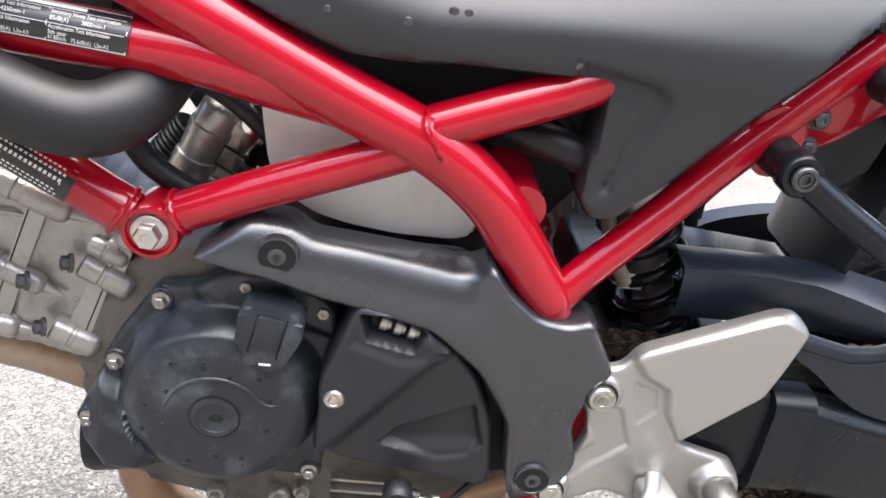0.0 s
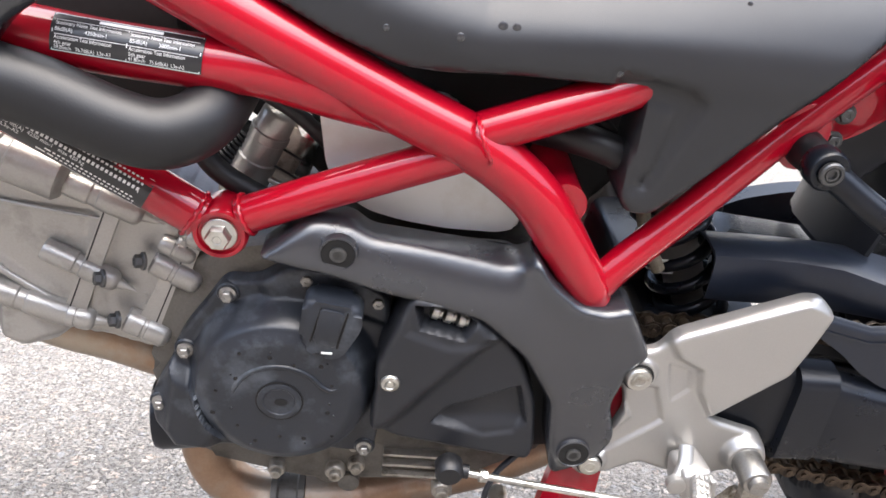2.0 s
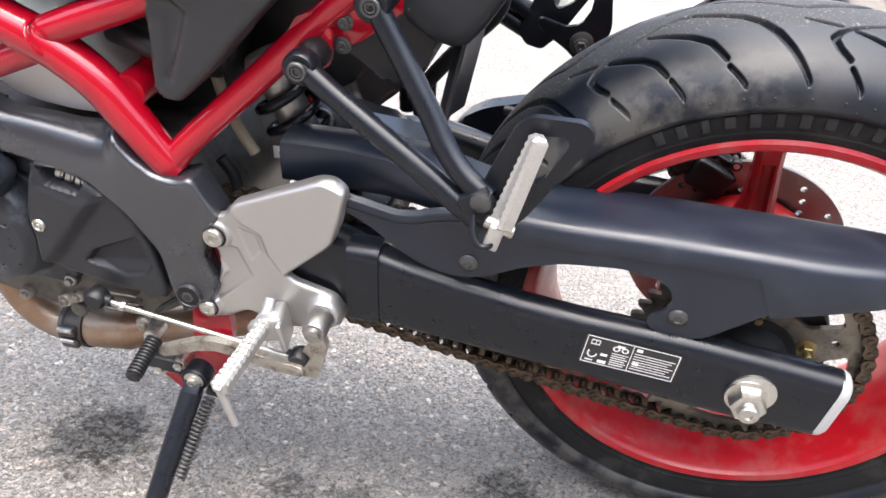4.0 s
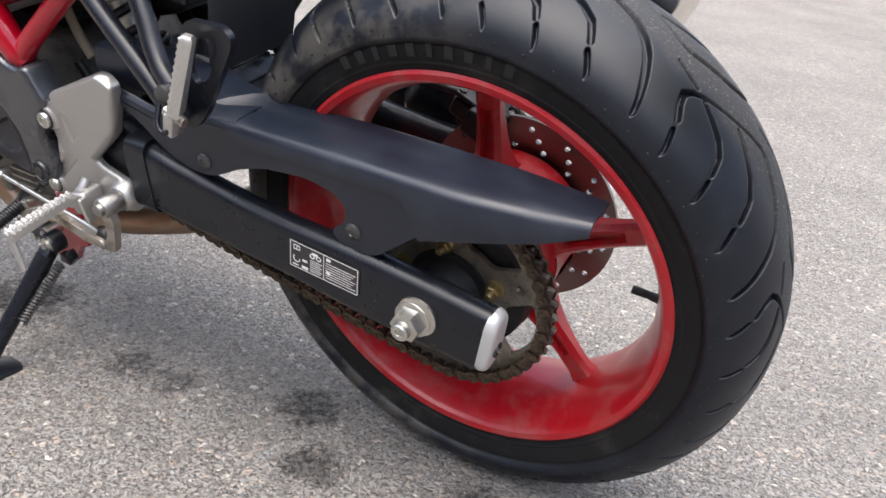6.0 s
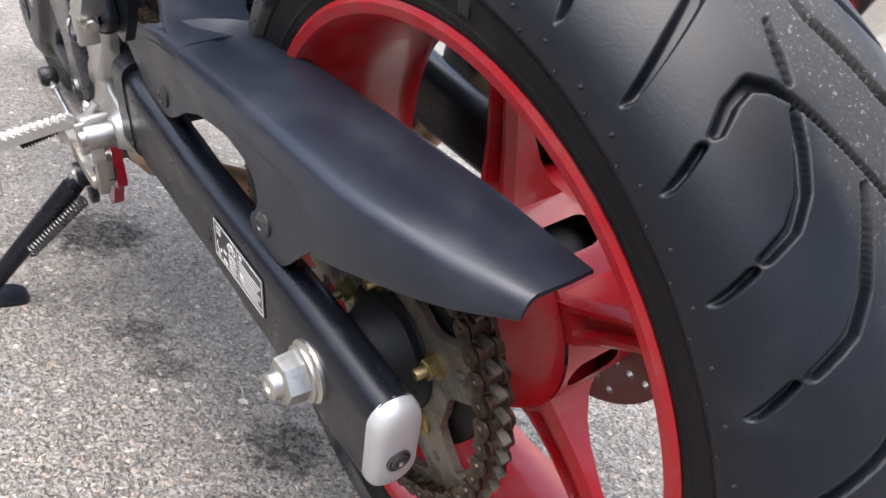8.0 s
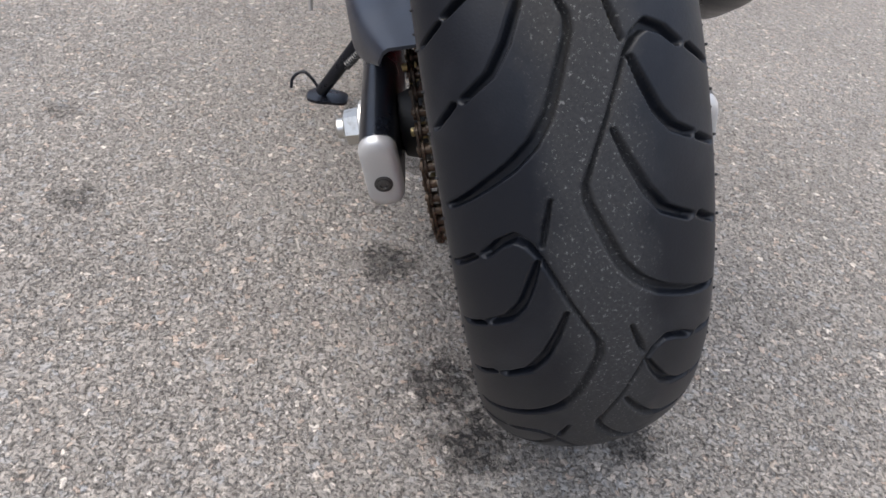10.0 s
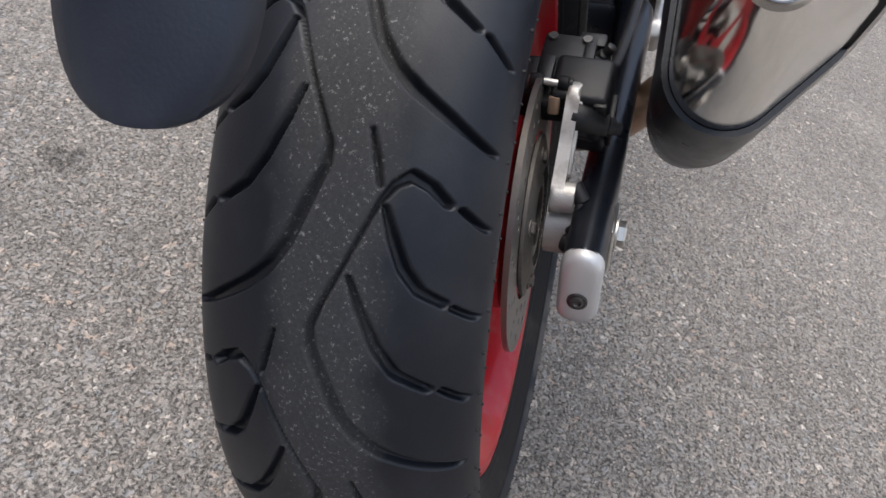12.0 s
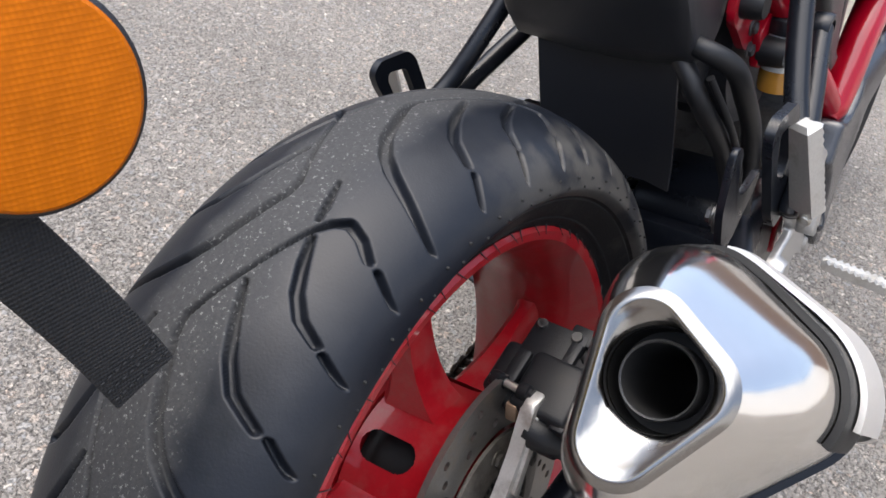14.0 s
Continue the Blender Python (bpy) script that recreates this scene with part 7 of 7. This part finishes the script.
for pts, r in (([(-0.33, 0.040, 0.315), (-0.300, 0.080, 0.285), (-0.305, 0.100, 0.250), (-0.342, 0.110, 0.207), (-0.390, 0.112, 0.145), (-0.392, 0.112, 0.112)], 0.0095), ([(-0.345, 0.030, 0.310), (-0.300, 0.085, 0.308), (-0.318, 0.114, 0.290), (-0.345, 0.121, 0.258), (-0.388, 0.123, 0.208), (-0.410, 0.123, 0.152), (-0.412, 0.123, 0.110)], 0.0098), ([(-0.292, 0.105, 0.285), (-0.330, 0.122, 0.225), (-0.374, 0.124, 0.165), (-0.380, 0.122, 0.120)], 0.0035)):
    bm = bm_()
    tube(bm, pts, r, 14)
    part("brake_hose", bm, HOSE, bike, "black rubber hose")
bm = bm_()
lathe(bm, [(0.018, 0), (0.019, 0.005), (0.019, 0.022)], (-0.455, 0.120, 0.231), (0, 0, 1), 24)
res = part("fluid_reservoir", bm, AMBERFLUID, bike, "brake reservoir with amber fluid")
bm = bm_()
lathe(bm, [(0.019, 0), (0.019, 0.034), (0.017, 0.036)], (-0.455, 0.120, 0.253), (0, 0, 1), 24)
part("reservoir_neck", bm, BOTTLE, res, "milky upper half of the reservoir")
bm = bm_()
lathe(bm, [(0.020, 0), (0.021, 0.004), (0.021, 0.014), (0.019, 0.016)], (-0.455, 0.120, 0.289), (0, 0, 1), 24)
part("reservoir_cap", bm, PLASTIC, res, "black cap")

# ---- rear brake caliper ----
bm = bm_()
block(bm, (-0.066, 0.096, 0.124), (0.076, 0.058, 0.026), 0.006, Matrix.Rotation(radians(25), 4, "Y"), 3)
block(bm, (-0.074, 0.098, 0.112), (0.050, 0.046, 0.022), 0.006, Matrix.Rotation(radians(25), 4, "Y"), 3)
block(bm, (-0.056, 0.066, 0.120), (0.046, 0.018, 0.034), 0.005, Matrix.Rotation(radians(25), 4, "Y"), 3)
block(bm, (-0.060, 0.118, 0.108), (0.062, 0.036, 0.058), 0.008, Matrix.Rotation(radians(25), 4, "Y"), 3)
block(bm, (-0.046, 0.110, 0.132), (0.050, 0.050, 0.020), 0.006, Matrix.Rotation(radians(25), 4, "Y"), 3)
lathe(bm, [(0.0150, -0.010), (0.0165, -0.006), (0.0165, 0.016), (0.0150, 0.018)], (-0.030, 0.112, 0.108), (-0.25, 0.9, -0.25), 28)
caliper = part("brake_caliper", bm, CALIPER, bike, "black rear brake caliper on a silver bracket")
caliper.location = (0.006, 0.000, -0.017)
bm = bm_()
block(bm, (-0.070, 0.092, 0.1435), (0.052, 0.046, 0.007), 0.002, Matrix.Rotation(radians(25), 4, "Y"), 2)
block(bm, (-0.066, 0.110, 0.1440), (0.040, 0.010, 0.010), 0.002, Matrix.Rotation(radians(25), 4, "Y"), 2)
part("caliper_lid", bm, CALIPER, caliper, "matt black caliper lid")
for x, y in ((-0.088, 0.076), (-0.088, 0.106), (-0.052, 0.076)):
    bm = bm_()
    capbolt(bm, (x, y, 0.146 + 0.45 * (-0.070 - x)), (0.42, 0, 0.9), 0.0045, 0.004)
    part("lid_screw", bm, DARKSTEEL, caliper)
bm = bm_()
lathe(bm, [(0.0120, -0.016), (0.0135, -0.012), (0.0135, 0.004), (0.0122, 0.006), (0.0122, 0.010), (0.0108, 0.012), (0.0108, 0.017), (0.0088, 0.019), (0.0085, 0.024), (0.0058, 0.025), (0.0055, 0.031), (0.002, 0.032)], (-0.024, 0.118, 0.110), (-0.25, 0.9, -0.25), 28)
part("piston_housing", bm, CALIPER, caliper)
bm = bm_()
tube(bm, [(-0.030, 0.066, 0.138), (-0.030, 0.094, 0.136)], 0.0034, 12)
part("pad_pin", bm, STEEL, caliper, "steel pad pin")
for x, y, z, w, d, h in ((-0.048, 0.078, 0.140, 0.030, 0.012, 0.008), (-0.094, 0.110, 0.152, 0.016, 0.024, 0.010), (-0.058, 0.122, 0.128, 0.040, 0.010, 0.016), (-0.030, 0.100, 0.130, 0.014, 0.026, 0.010)):
    bm = bm_()
    block(bm, (x, y, z), (w, d, h), 0.0025, Matrix.Rotation(radians(25), 4, "Y"), 2)
    part("caliper_rib", bm, CALIPER, caliper)
for y in (0.071, 0.095):
    bm = bm_()
    lathe(bm, [(0.0058, -0.004), (0.0064, -0.003), (0.0064, 0.004), (0.0050, 0.005), (0.0050, 0.008)], (-0.030, y, 0.137), (0, 1, 0), 16)
    part("pin_boss", bm, CALIPER, caliper)
bm = bm_()
lathe(bm, [(0.0062, 0), (0.0062, 0.010), (0.0045, 0.012), (0.0045, 0.020), (0.0025, 0.021)], (-0.080, 0.118, 0.140), (0.2, 0.5, 0.8), 16)
part("bleed_cap", bm, HOSE, caliper, "black rubber bleed cap")
for x, y, z, w, d, h in ((-0.062, 0.119, 0.138, 0.034, 0.020, 0.006), (-0.030, 0.128, 0.122, 0.018, 0.012, 0.016), (-0.044, 0.138, 0.104, 0.034, 0.006, 0.030)):
    bm = bm_()
    block(bm, (x, y, z), (w, d, h), 0.0022, Matrix.Rotation(radians(25), 4, "Y"), 2)
    part("caliper_rib", bm, CALIPER, caliper)
bm = bm_()
block(bm, (-0.030, 0.090, 0.120), (0.020, 0.010, 0.016), 0.002)
part("brake_pad", bm, RUSTPIPE, caliper, "brown brake pad edge")
bm = bm_()
prism(bm, [(-0.036, 0.112), (-0.030, 0.122), (-0.014, 0.121), (-0.006, 0.106), (0.004, 0.084), (0.022, 0.058), (0.034, 0.046), (0.034, 0.030), (0.018, 0.022), (0.004, 0.036), (-0.006, 0.060), (-0.020, 0.088)], 0.100, 0.111, 0.006, 0.003, 3)
prism(bm, [(-0.026, 0.110), (-0.016, 0.112), (0.000, 0.080), (0.014, 0.056), (0.008, 0.050), (-0.008, 0.076)], 0.110, 0.1135, 0.003, 0.0015, 2)
lathe(bm, [(0.013, -0.008), (0.013, 0.008)], (0.022, 0.112, 0.040), (0, 1, 0), 24)
lathe(bm, [(0.026, -0.006), (0.026, 0.020), (0.022, 0.022)], (0.0, 0.104, 0.0), (0, 1, 0), 32)
part("caliper_bracket", bm, BRACKETALU, caliper, "silver caliper bracket").location = -caliper.location
bm = bm_()
tube(bm, [(0.006, 0.120, 0.062), (0.018, 0.126, 0.050), (0.026, 0.124, 0.036), (0.018, 0.120, 0.026)], 0.0042, 10)
lathe(bm, [(0.006, 0), (0.007, 0.004), (0.007, 0.016), (0.005, 0.018)], (0.008, 0.118, 0.066), (0.3, 0.5, -0.7), 14)
lathe(bm, [(0.007, 0), (0.008, 0.003), (0.008, 0.008), (0.006, 0.010)], (0.030, 0.116, 0.022), (0.3, 0.8, 0), 14)
part("bracket_boot", bm, HOSE, caliper, "black rubber boot")
bm = bm_()
tube(bm, [(-0.07, 0.115, 0.135), (-0.095, 0.128, 0.130), (-0.125, 0.132, 0.125), (-0.19, 0.135, 0.130), (-0.30, 0.138, 0.135)], 0.0055, 12)
part("brake_line", bm, HOSE, caliper, "black brake line")
bm = bm_()
lathe(bm, [(0.0075, 0), (0.0075, 0.008), (0.005, 0.010), (0.005, 0.024)], (-0.072, 0.113, 0.133), (-0.85, 0.45, -0.1), 14)
part("banjo_bolt", bm, STEEL, caliper, "steel hose fitting")

# ---- silencer ----
EC, EDIR = Vector((0.107, 0.235, 0.287)), Vector((0.790, 0.020, 0.610)).normalized()
EUP = (Vector((0, 0, 1)) - EDIR * EDIR.z).normalized()
ESIDE = EDIR.cross(EUP) * -1   # away from the wheel
# sections: how far ahead of the tail, corner radius, then the middles of the three corners (out, up)
CAN = [(0.0, 0.0195, (-0.0155, 0.0175), (0.0075, 0.003), (-0.0120, -0.0290)),
       (0.004, 0.0225, (-0.0160, 0.0185), (0.0085, 0.0035), (-0.0125, -0.0300)),
       (0.022, 0.0280, (-0.0175, 0.0260), (0.0160, 0.0070), (-0.0135, -0.0350)),
       (0.050, 0.0340, (-0.0195, 0.0340), (0.0260, 0.0120), (-0.0160, -0.0400)),
       (0.090, 0.0390, (-0.0205, 0.0375), (0.0300, 0.0150), (-0.0180, -0.0425)),
       (0.150, 0.0415, (-0.0205, 0.0365), (0.0300, 0.0145), (-0.0180, -0.0440)),
       (0.220, 0.0420, (-0.0195, 0.0320), (0.0270, 0.0110), (-0.0180, -0.0450)),
       (0.300, 0.0400, (-0.0180, 0.0240), (0.0220, 0.0060), (-0.0180, -0.0430)),
       (0.380, 0.0340, (-0.0160, 0.0130), (0.0140, 0.0000), (-0.0170, -0.0350)),
       (0.430, 0.0240, (-0.0150, 0.0040), (0.0060, -0.0040), (-0.0160, -0.0200))]


def can_section(back, grow=0.0, n=18):
    """Points round the can at a distance from its tail: counted from the wheel side's foot over the top to the outside and round below."""
    row = [np.interp(back, [c[0] for c in CAN], v) for v in zip(*[(c[1], *c[2], *c[3], *c[4]) for c in CAN])]
    r, mids = row[0] + grow, [np.array(row[1:3]), np.array(row[3:5]), np.array(row[5:7])]
    pts = []
    for k in range(3):
        before, here, after = mids[k - 1], mids[k], mids[(k + 1) % 3]
        a0 = math.atan2(*(here - before)[::-1]) + math.pi / 2
        a1 = math.atan2(*(after - here)[::-1]) + math.pi / 2
        while a1 > a0:
            a1 -= 2 * math.pi
        for i in range(n + 1):
            a = a0 + (a1 - a0) * i / n
            pts.append((here[0] + r * math.cos(a), here[1] + r * math.sin(a)))
        a1 = a
        p0 = np.array(pts[-1])
        p1 = after + r * np.array((math.cos(a1), math.sin(a1)))
        for i in range(1, 11):
            pts.append(tuple(p0 + (p1 - p0) * i / 11))
    return pts


def can_point(back, su):
    return EC - EDIR * back + ESIDE * su[0] + EUP * su[1]


def round_ring(back, radius, squash=0.0, n=72):
    return [can_point(back, (-0.0048 + radius * math.cos(a), 0.0022 + radius * math.sin(a))) for a in [radians(210) - 2 * math.pi * k / n for k in range(n)]]


bm = bm_()
rings(bm, [[can_point(b, p) for p in can_section(b)] for b in (0.43, 0.40, 0.36, 0.30, 0.25, 0.20, 0.15, 0.12, 0.09, 0.07, 0.05, 0.036, 0.022, 0.012, 0.004)], caps=False)
silencer = part("silencer", bm, CHROME, bike, "polished steel silencer with a round tail pipe")
bm = bm_()
face = [[can_point(b, p) for p in can_section(b, g)] for b, g in ((0.004, 0.0), (0.0020, -0.0002), (0.0008, -0.0008), (0.0002, -0.0018), (0.0004, -0.0030), (0.0010, -0.0042))]
inner_ = can_section(0.0, -0.0042)
for f, dip in ((0.2, 0.0019), (0.45, 0.0032), (0.75, 0.0048), (1.0, 0.0066)):
    loop = []
    for k, p in enumerate(inner_):
        c = Vector((-0.0048, 0.0022))
        d = Vector(p) - c
        q = c + d.normalized() * (d.length + (0.0242 - d.length) * f)
        loop.append(can_point(dip, q))
    face.append(loop)
face.append([can_point(0.010, Vector((-0.0048, 0.0022)) + (Vector(p) - Vector((-0.0048, 0.0022))).normalized() * 0.0236) for p in inner_])
rings(bm, face, caps=False)
part("end_face", bm, CANEND, silencer, "brushed dished end face")
bm = bm_()
rings(bm, [round_ring(0.0040, 0.0240), round_ring(0.030, 0.0236), round_ring(0.030, 0.017)], caps=False)
part("tail_ring", bm, SOOT_AND_SHADE, silencer, "black gap round the tail pipe")
bm = bm_()
rings(bm, [round_ring(0.030, 0.0182), round_ring(0.008, 0.0182), round_ring(0.0065, 0.0176), round_ring(0.0075, 0.0168), round_ring(0.27, 0.0168), round_ring(0.271, 0.001)], caps=False)
part("tail_pipe", bm, DARKSTEEL, silencer, "dark tail pipe")


def can_skin(first, last, start, stop, lift, thick, flare=0.0):
    """A shell over part of the can: corner points first to last round it, from start(i) to stop(i) ahead of the tail."""
    b = bm_()
    loops = []
    ids = list(range(first, last + 1))
    for f in [k / 14 for k in range(15)]:
        top, low = [], []
        for i in ids:
            u = (i - first) / (last - first)
            back = start(u) + (stop(u) - start(u)) * f
            sec = can_section(back, lift + flare * f ** 0.6)
            sec2 = can_section(back, lift - thick + flare * f ** 0.6)
            top.append(can_point(back, sec[i % len(sec)]))
            low.append(can_point(back, sec2[i % len(sec2)]))
        loops.append(top + low[::-1])
    rings(b, loops)
    return b


part("heat_shield", can_skin(14, 41, lambda u: 0.135 - 0.055 * math.sin(math.pi * min(1, u * 1.25) * 0.5), lambda u: 0.37, 0.0085, 0.003, 0.010), SHIELDALU, silencer, "silver heat shield")
# black strip stands in for the shade between shield and can
part("shield_gap_shade", can_skin(12, 44, lambda u: 0.118 - 0.050 * math.sin(math.pi * min(1, u * 1.25) * 0.5), lambda u: 0.35, 0.0045, 0.004), SOOT_AND_SHADE, silencer, "black strip for the shade in the gap under the heat shield")
part("inner_cover", can_skin(2, 13, lambda u: 0.165 + 0.02 * u, lambda u: 0.42, 0.0048, 0.0045), BLACK, silencer, "black cover on the wheel side of the silencer")
part("lower_cover", can_skin(44, 90, lambda u: 0.185 - 0.07 * u, lambda u: 0.42, 0.0050, 0.0045), BLACK, silencer, "black lower silencer cover")

# black cover over the joint of silencer and pipe
bm = bm_()
prism(bm, [(-0.37, 0.000), (-0.37, 0.060), (-0.33, 0.088), (-0.27, 0.104), (-0.20, 0.112), (-0.160, 0.100), (-0.165, 0.060), (-0.21, 0.010), (-0.28, -0.020)], 0.196, 0.224, 0.02, 0.008, 3)
part("joint_cover", bm, BLACK, silencer, "black cover at the silencer joint")

# silencer bracket on the far side, with its bolt
bm = bm_()
prism(bm, [(-0.266, 0.230), (-0.226, 0.218), (-0.207, 0.233), (-0.203, 0.271), (-0.186, 0.273), (-0.180, 0.223), (-0.194, 0.185), (-0.215, 0.179), (-0.231, 0.194), (-0.263, 0.214)], 0.162, 0.168, 0.008, 0.0015)
stay = part("silencer_stay", bm, BLACK, bike, "black silencer stay")
bm = bm_()
lathe(bm, [(0.014, 0), (0.014, 0.006), (0.009, 0.008)], (-0.212, 0.162, 0.203), (0, -1, 0), 24)
hexbolt(bm, (-0.212, 0.154, 0.203), (0, -1, 0), 0.0065, 0.007)
part("stay_bolt", bm, DARKSTEEL, stay, "dark bolt")

# ---- number plate hanger ----
bm = bm_()
loops = []
for t, hw in [(0.042 * (1 - math.cos(radians(a))), 0.013 + 0.0245 * math.sin(radians(a))) for a in range(0, 91, 9)] + [(0.08, 0.0385), (0.16, 0.040), (0.26, 0.042)]:
    p = Vector((0.406 - 0.37 * t, 0.004, 0.266 + 0.93 * t))
    loops.append([p + Vector((dx, y, 0)) for y, dx in ((-hw, -0.004), (-hw * 0.97, 0.002), (-hw * 0.88, 0.006), (-hw * 0.7, 0.0085), (-hw * 0.4, 0.010), (0, 0.0105), (hw * 0.4, 0.010), (hw * 0.7, 0.0085), (hw * 0.88, 0.006), (hw * 0.97, 0.002), (hw, -0.004), (hw * 0.5, -0.006), (-hw * 0.5, -0.006))])
rings(bm, loops)
tail = part("plate_hanger", bm, GUARD, bike, "smooth black number plate hanger with a rounded end")
bm = bm_()
PLATE_AT = Vector((0.3597, 0.0, 0.4207))
prism(bm, [(-0.089, -0.125), (-0.089, 0.125), (0.089, 0.125), (0.089, -0.125)], -0.001, 0.001, 0.012, 0.0004)
bmesh.ops.transform(bm, matrix=Matrix.Translation(PLATE_AT) @ Matrix.Rotation(radians(-21.7), 4, "Y") @ Matrix(((0, 1, 0, 0), (0, 0, 1, 0), (1, 0, 0, 0), (0, 0, 0, 1))), verts=bm.verts)
plate = part("number_plate", bm, YELLOW, tail, "yellow rear number plate")
bm = bm_()
STRIP_AT = Vector((0.3905, 0.0, 0.3365))
prism(bm, [(-0.012, -0.106), (-0.012, 0.106), (0.012, 0.106), (0.012, -0.106)], -0.001, 0.001, 0.004, 0.0004)
bmesh.ops.transform(bm, matrix=Matrix.Translation(STRIP_AT) @ Matrix.Rotation(radians(-21.7), 4, "Y") @ Matrix(((0, 1, 0, 0), (0, 0, 1, 0), (1, 0, 0, 0), (0, 0, 0, 1))), verts=bm.verts)
strip = part("plate_strip", bm, WHITE, plate, "white strip with blue and red marks")

PY = Matrix.Rotation(radians(-21.7), 4, "Y")


def on_plate(bm, centre, u0, v0, u1, v1, deep=0.0006):
    """A flat mark on a plate: across it from u0 to u1, up it from v0 to v1, in metres from its middle."""
    c = Vector(centre) + PY.to_3x3() @ Vector((0.0013, (u0 + u1) / 2, (v0 + v1) / 2))
    block(bm, c, (deep, abs(u1 - u0), abs(v1 - v0)), 0, PY)


for k in range(4):
    bm = bm_()
    on_plate(bm, PLATE_AT, -0.095 + 0.05 * k, -0.070, -0.060 + 0.05 * k, -0.012)
    part("plate_bar", bm, LABEL, plate, "black bar")
for name, mat, u0, v0, u1, v1 in (("blue_mark", BLUE, 0.0705, -0.0040, 0.0945, -0.0003), ("red_mark", REDPRINT, 0.0685, -0.0112, 0.0950, -0.0080), ("red_mark", REDPRINT, 0.036, -0.0045, 0.0635, -0.0005), ("blue_mark", BLUE, 0.036, -0.0105, 0.062, -0.0075)):
    w = (u1 - u0) / 8
    for k in range(8):
        bm = bm_()
        on_plate(bm, STRIP_AT, u0 + w * k + 0.0004, v0, u0 + w * (k + 1) - 0.0004, v1 - 0.001 * (k % 3))
        part(name, bm, mat, strip, "small coloured bar")
# side reflector and loose strap
bm = bm_()
lathe(bm, [(0.0295, -0.006), (0.031, -0.003), (0.031, 0.002), (0.029, 0.004)], (0.287, 0.118, 0.447), (0.25, 0.95, 0.12), 48)
holder = part("reflector_holder", bm, PLASTIC, tail, "black reflector holder")
bm = bm_()
lathe(bm, [(0.0292, 0.0), (0.0292, 0.0045), (0.0280, 0.006), (0.018, 0.0072), (0.001, 0.0076)], (0.287, 0.118, 0.447), (0.25, 0.95, 0.12), 64)
part("reflector", bm, AMBER, holder, "round amber side reflector")
bm = bm_()
rows = []
for k in range(25):
    t = k / 24
    mid = Vector((0.267 + 0.046 * t + 0.012 * t * t, 0.108 + 0.008 * t, 0.336 + 0.118 * t))
    half = Vector((0.0122 - 0.002 * t, 0, -0.0036))
    thick = 0.0026 if t < 0.13 else 0.0016   # the end is folded over and sewn
    rows.append([mid - half, mid - half * 0.95 + Vector((0, 0.0006, 0)), mid + half * 0.95 + Vector((0, 0.0006, 0)), mid + half, mid + half * 0.95 - Vector((0, thick, 0)), mid - half * 0.95 - Vector((0, thick, 0))])
rings(bm, rows)
strap = part("webbing_strap", bm, WEBBING, tail, "black webbing strap end hanging loose", angle=50)
for row in (0.035, 0.075, 0.115):
    bm = bm_()
    mid = Vector((0.267 + 0.046 * row, 0.1088 + 0.008 * row, 0.336 + 0.118 * row))
    for k in range(8):
        block(bm, mid + Vector((0.0122, 0, -0.0036)) * (-0.85 + 1.7 * k / 7), (0.0020, 0.0010, 0.0009), 0.0003, Matrix.Rotation(radians(16), 4, "Y"), 1)
    part("stitching", bm, HOSE, strap)

# ---- front wheel, only its tread shows ----
bm = bm_()
prof = [(0.235, -0.052)] + [(0.300 - 0.045 * (1 - math.cos(radians(a))), 0.06 * math.sin(radians(a))) for a in range(-90, 91, 9)] + [(0.235, 0.052)]
lathe(bm, prof, (-1.447, 0.0, -0.012), (0, 1, 0), 96, closed=True)
part("front_tyre", bm, RUBBER, bike, "black front tyre")
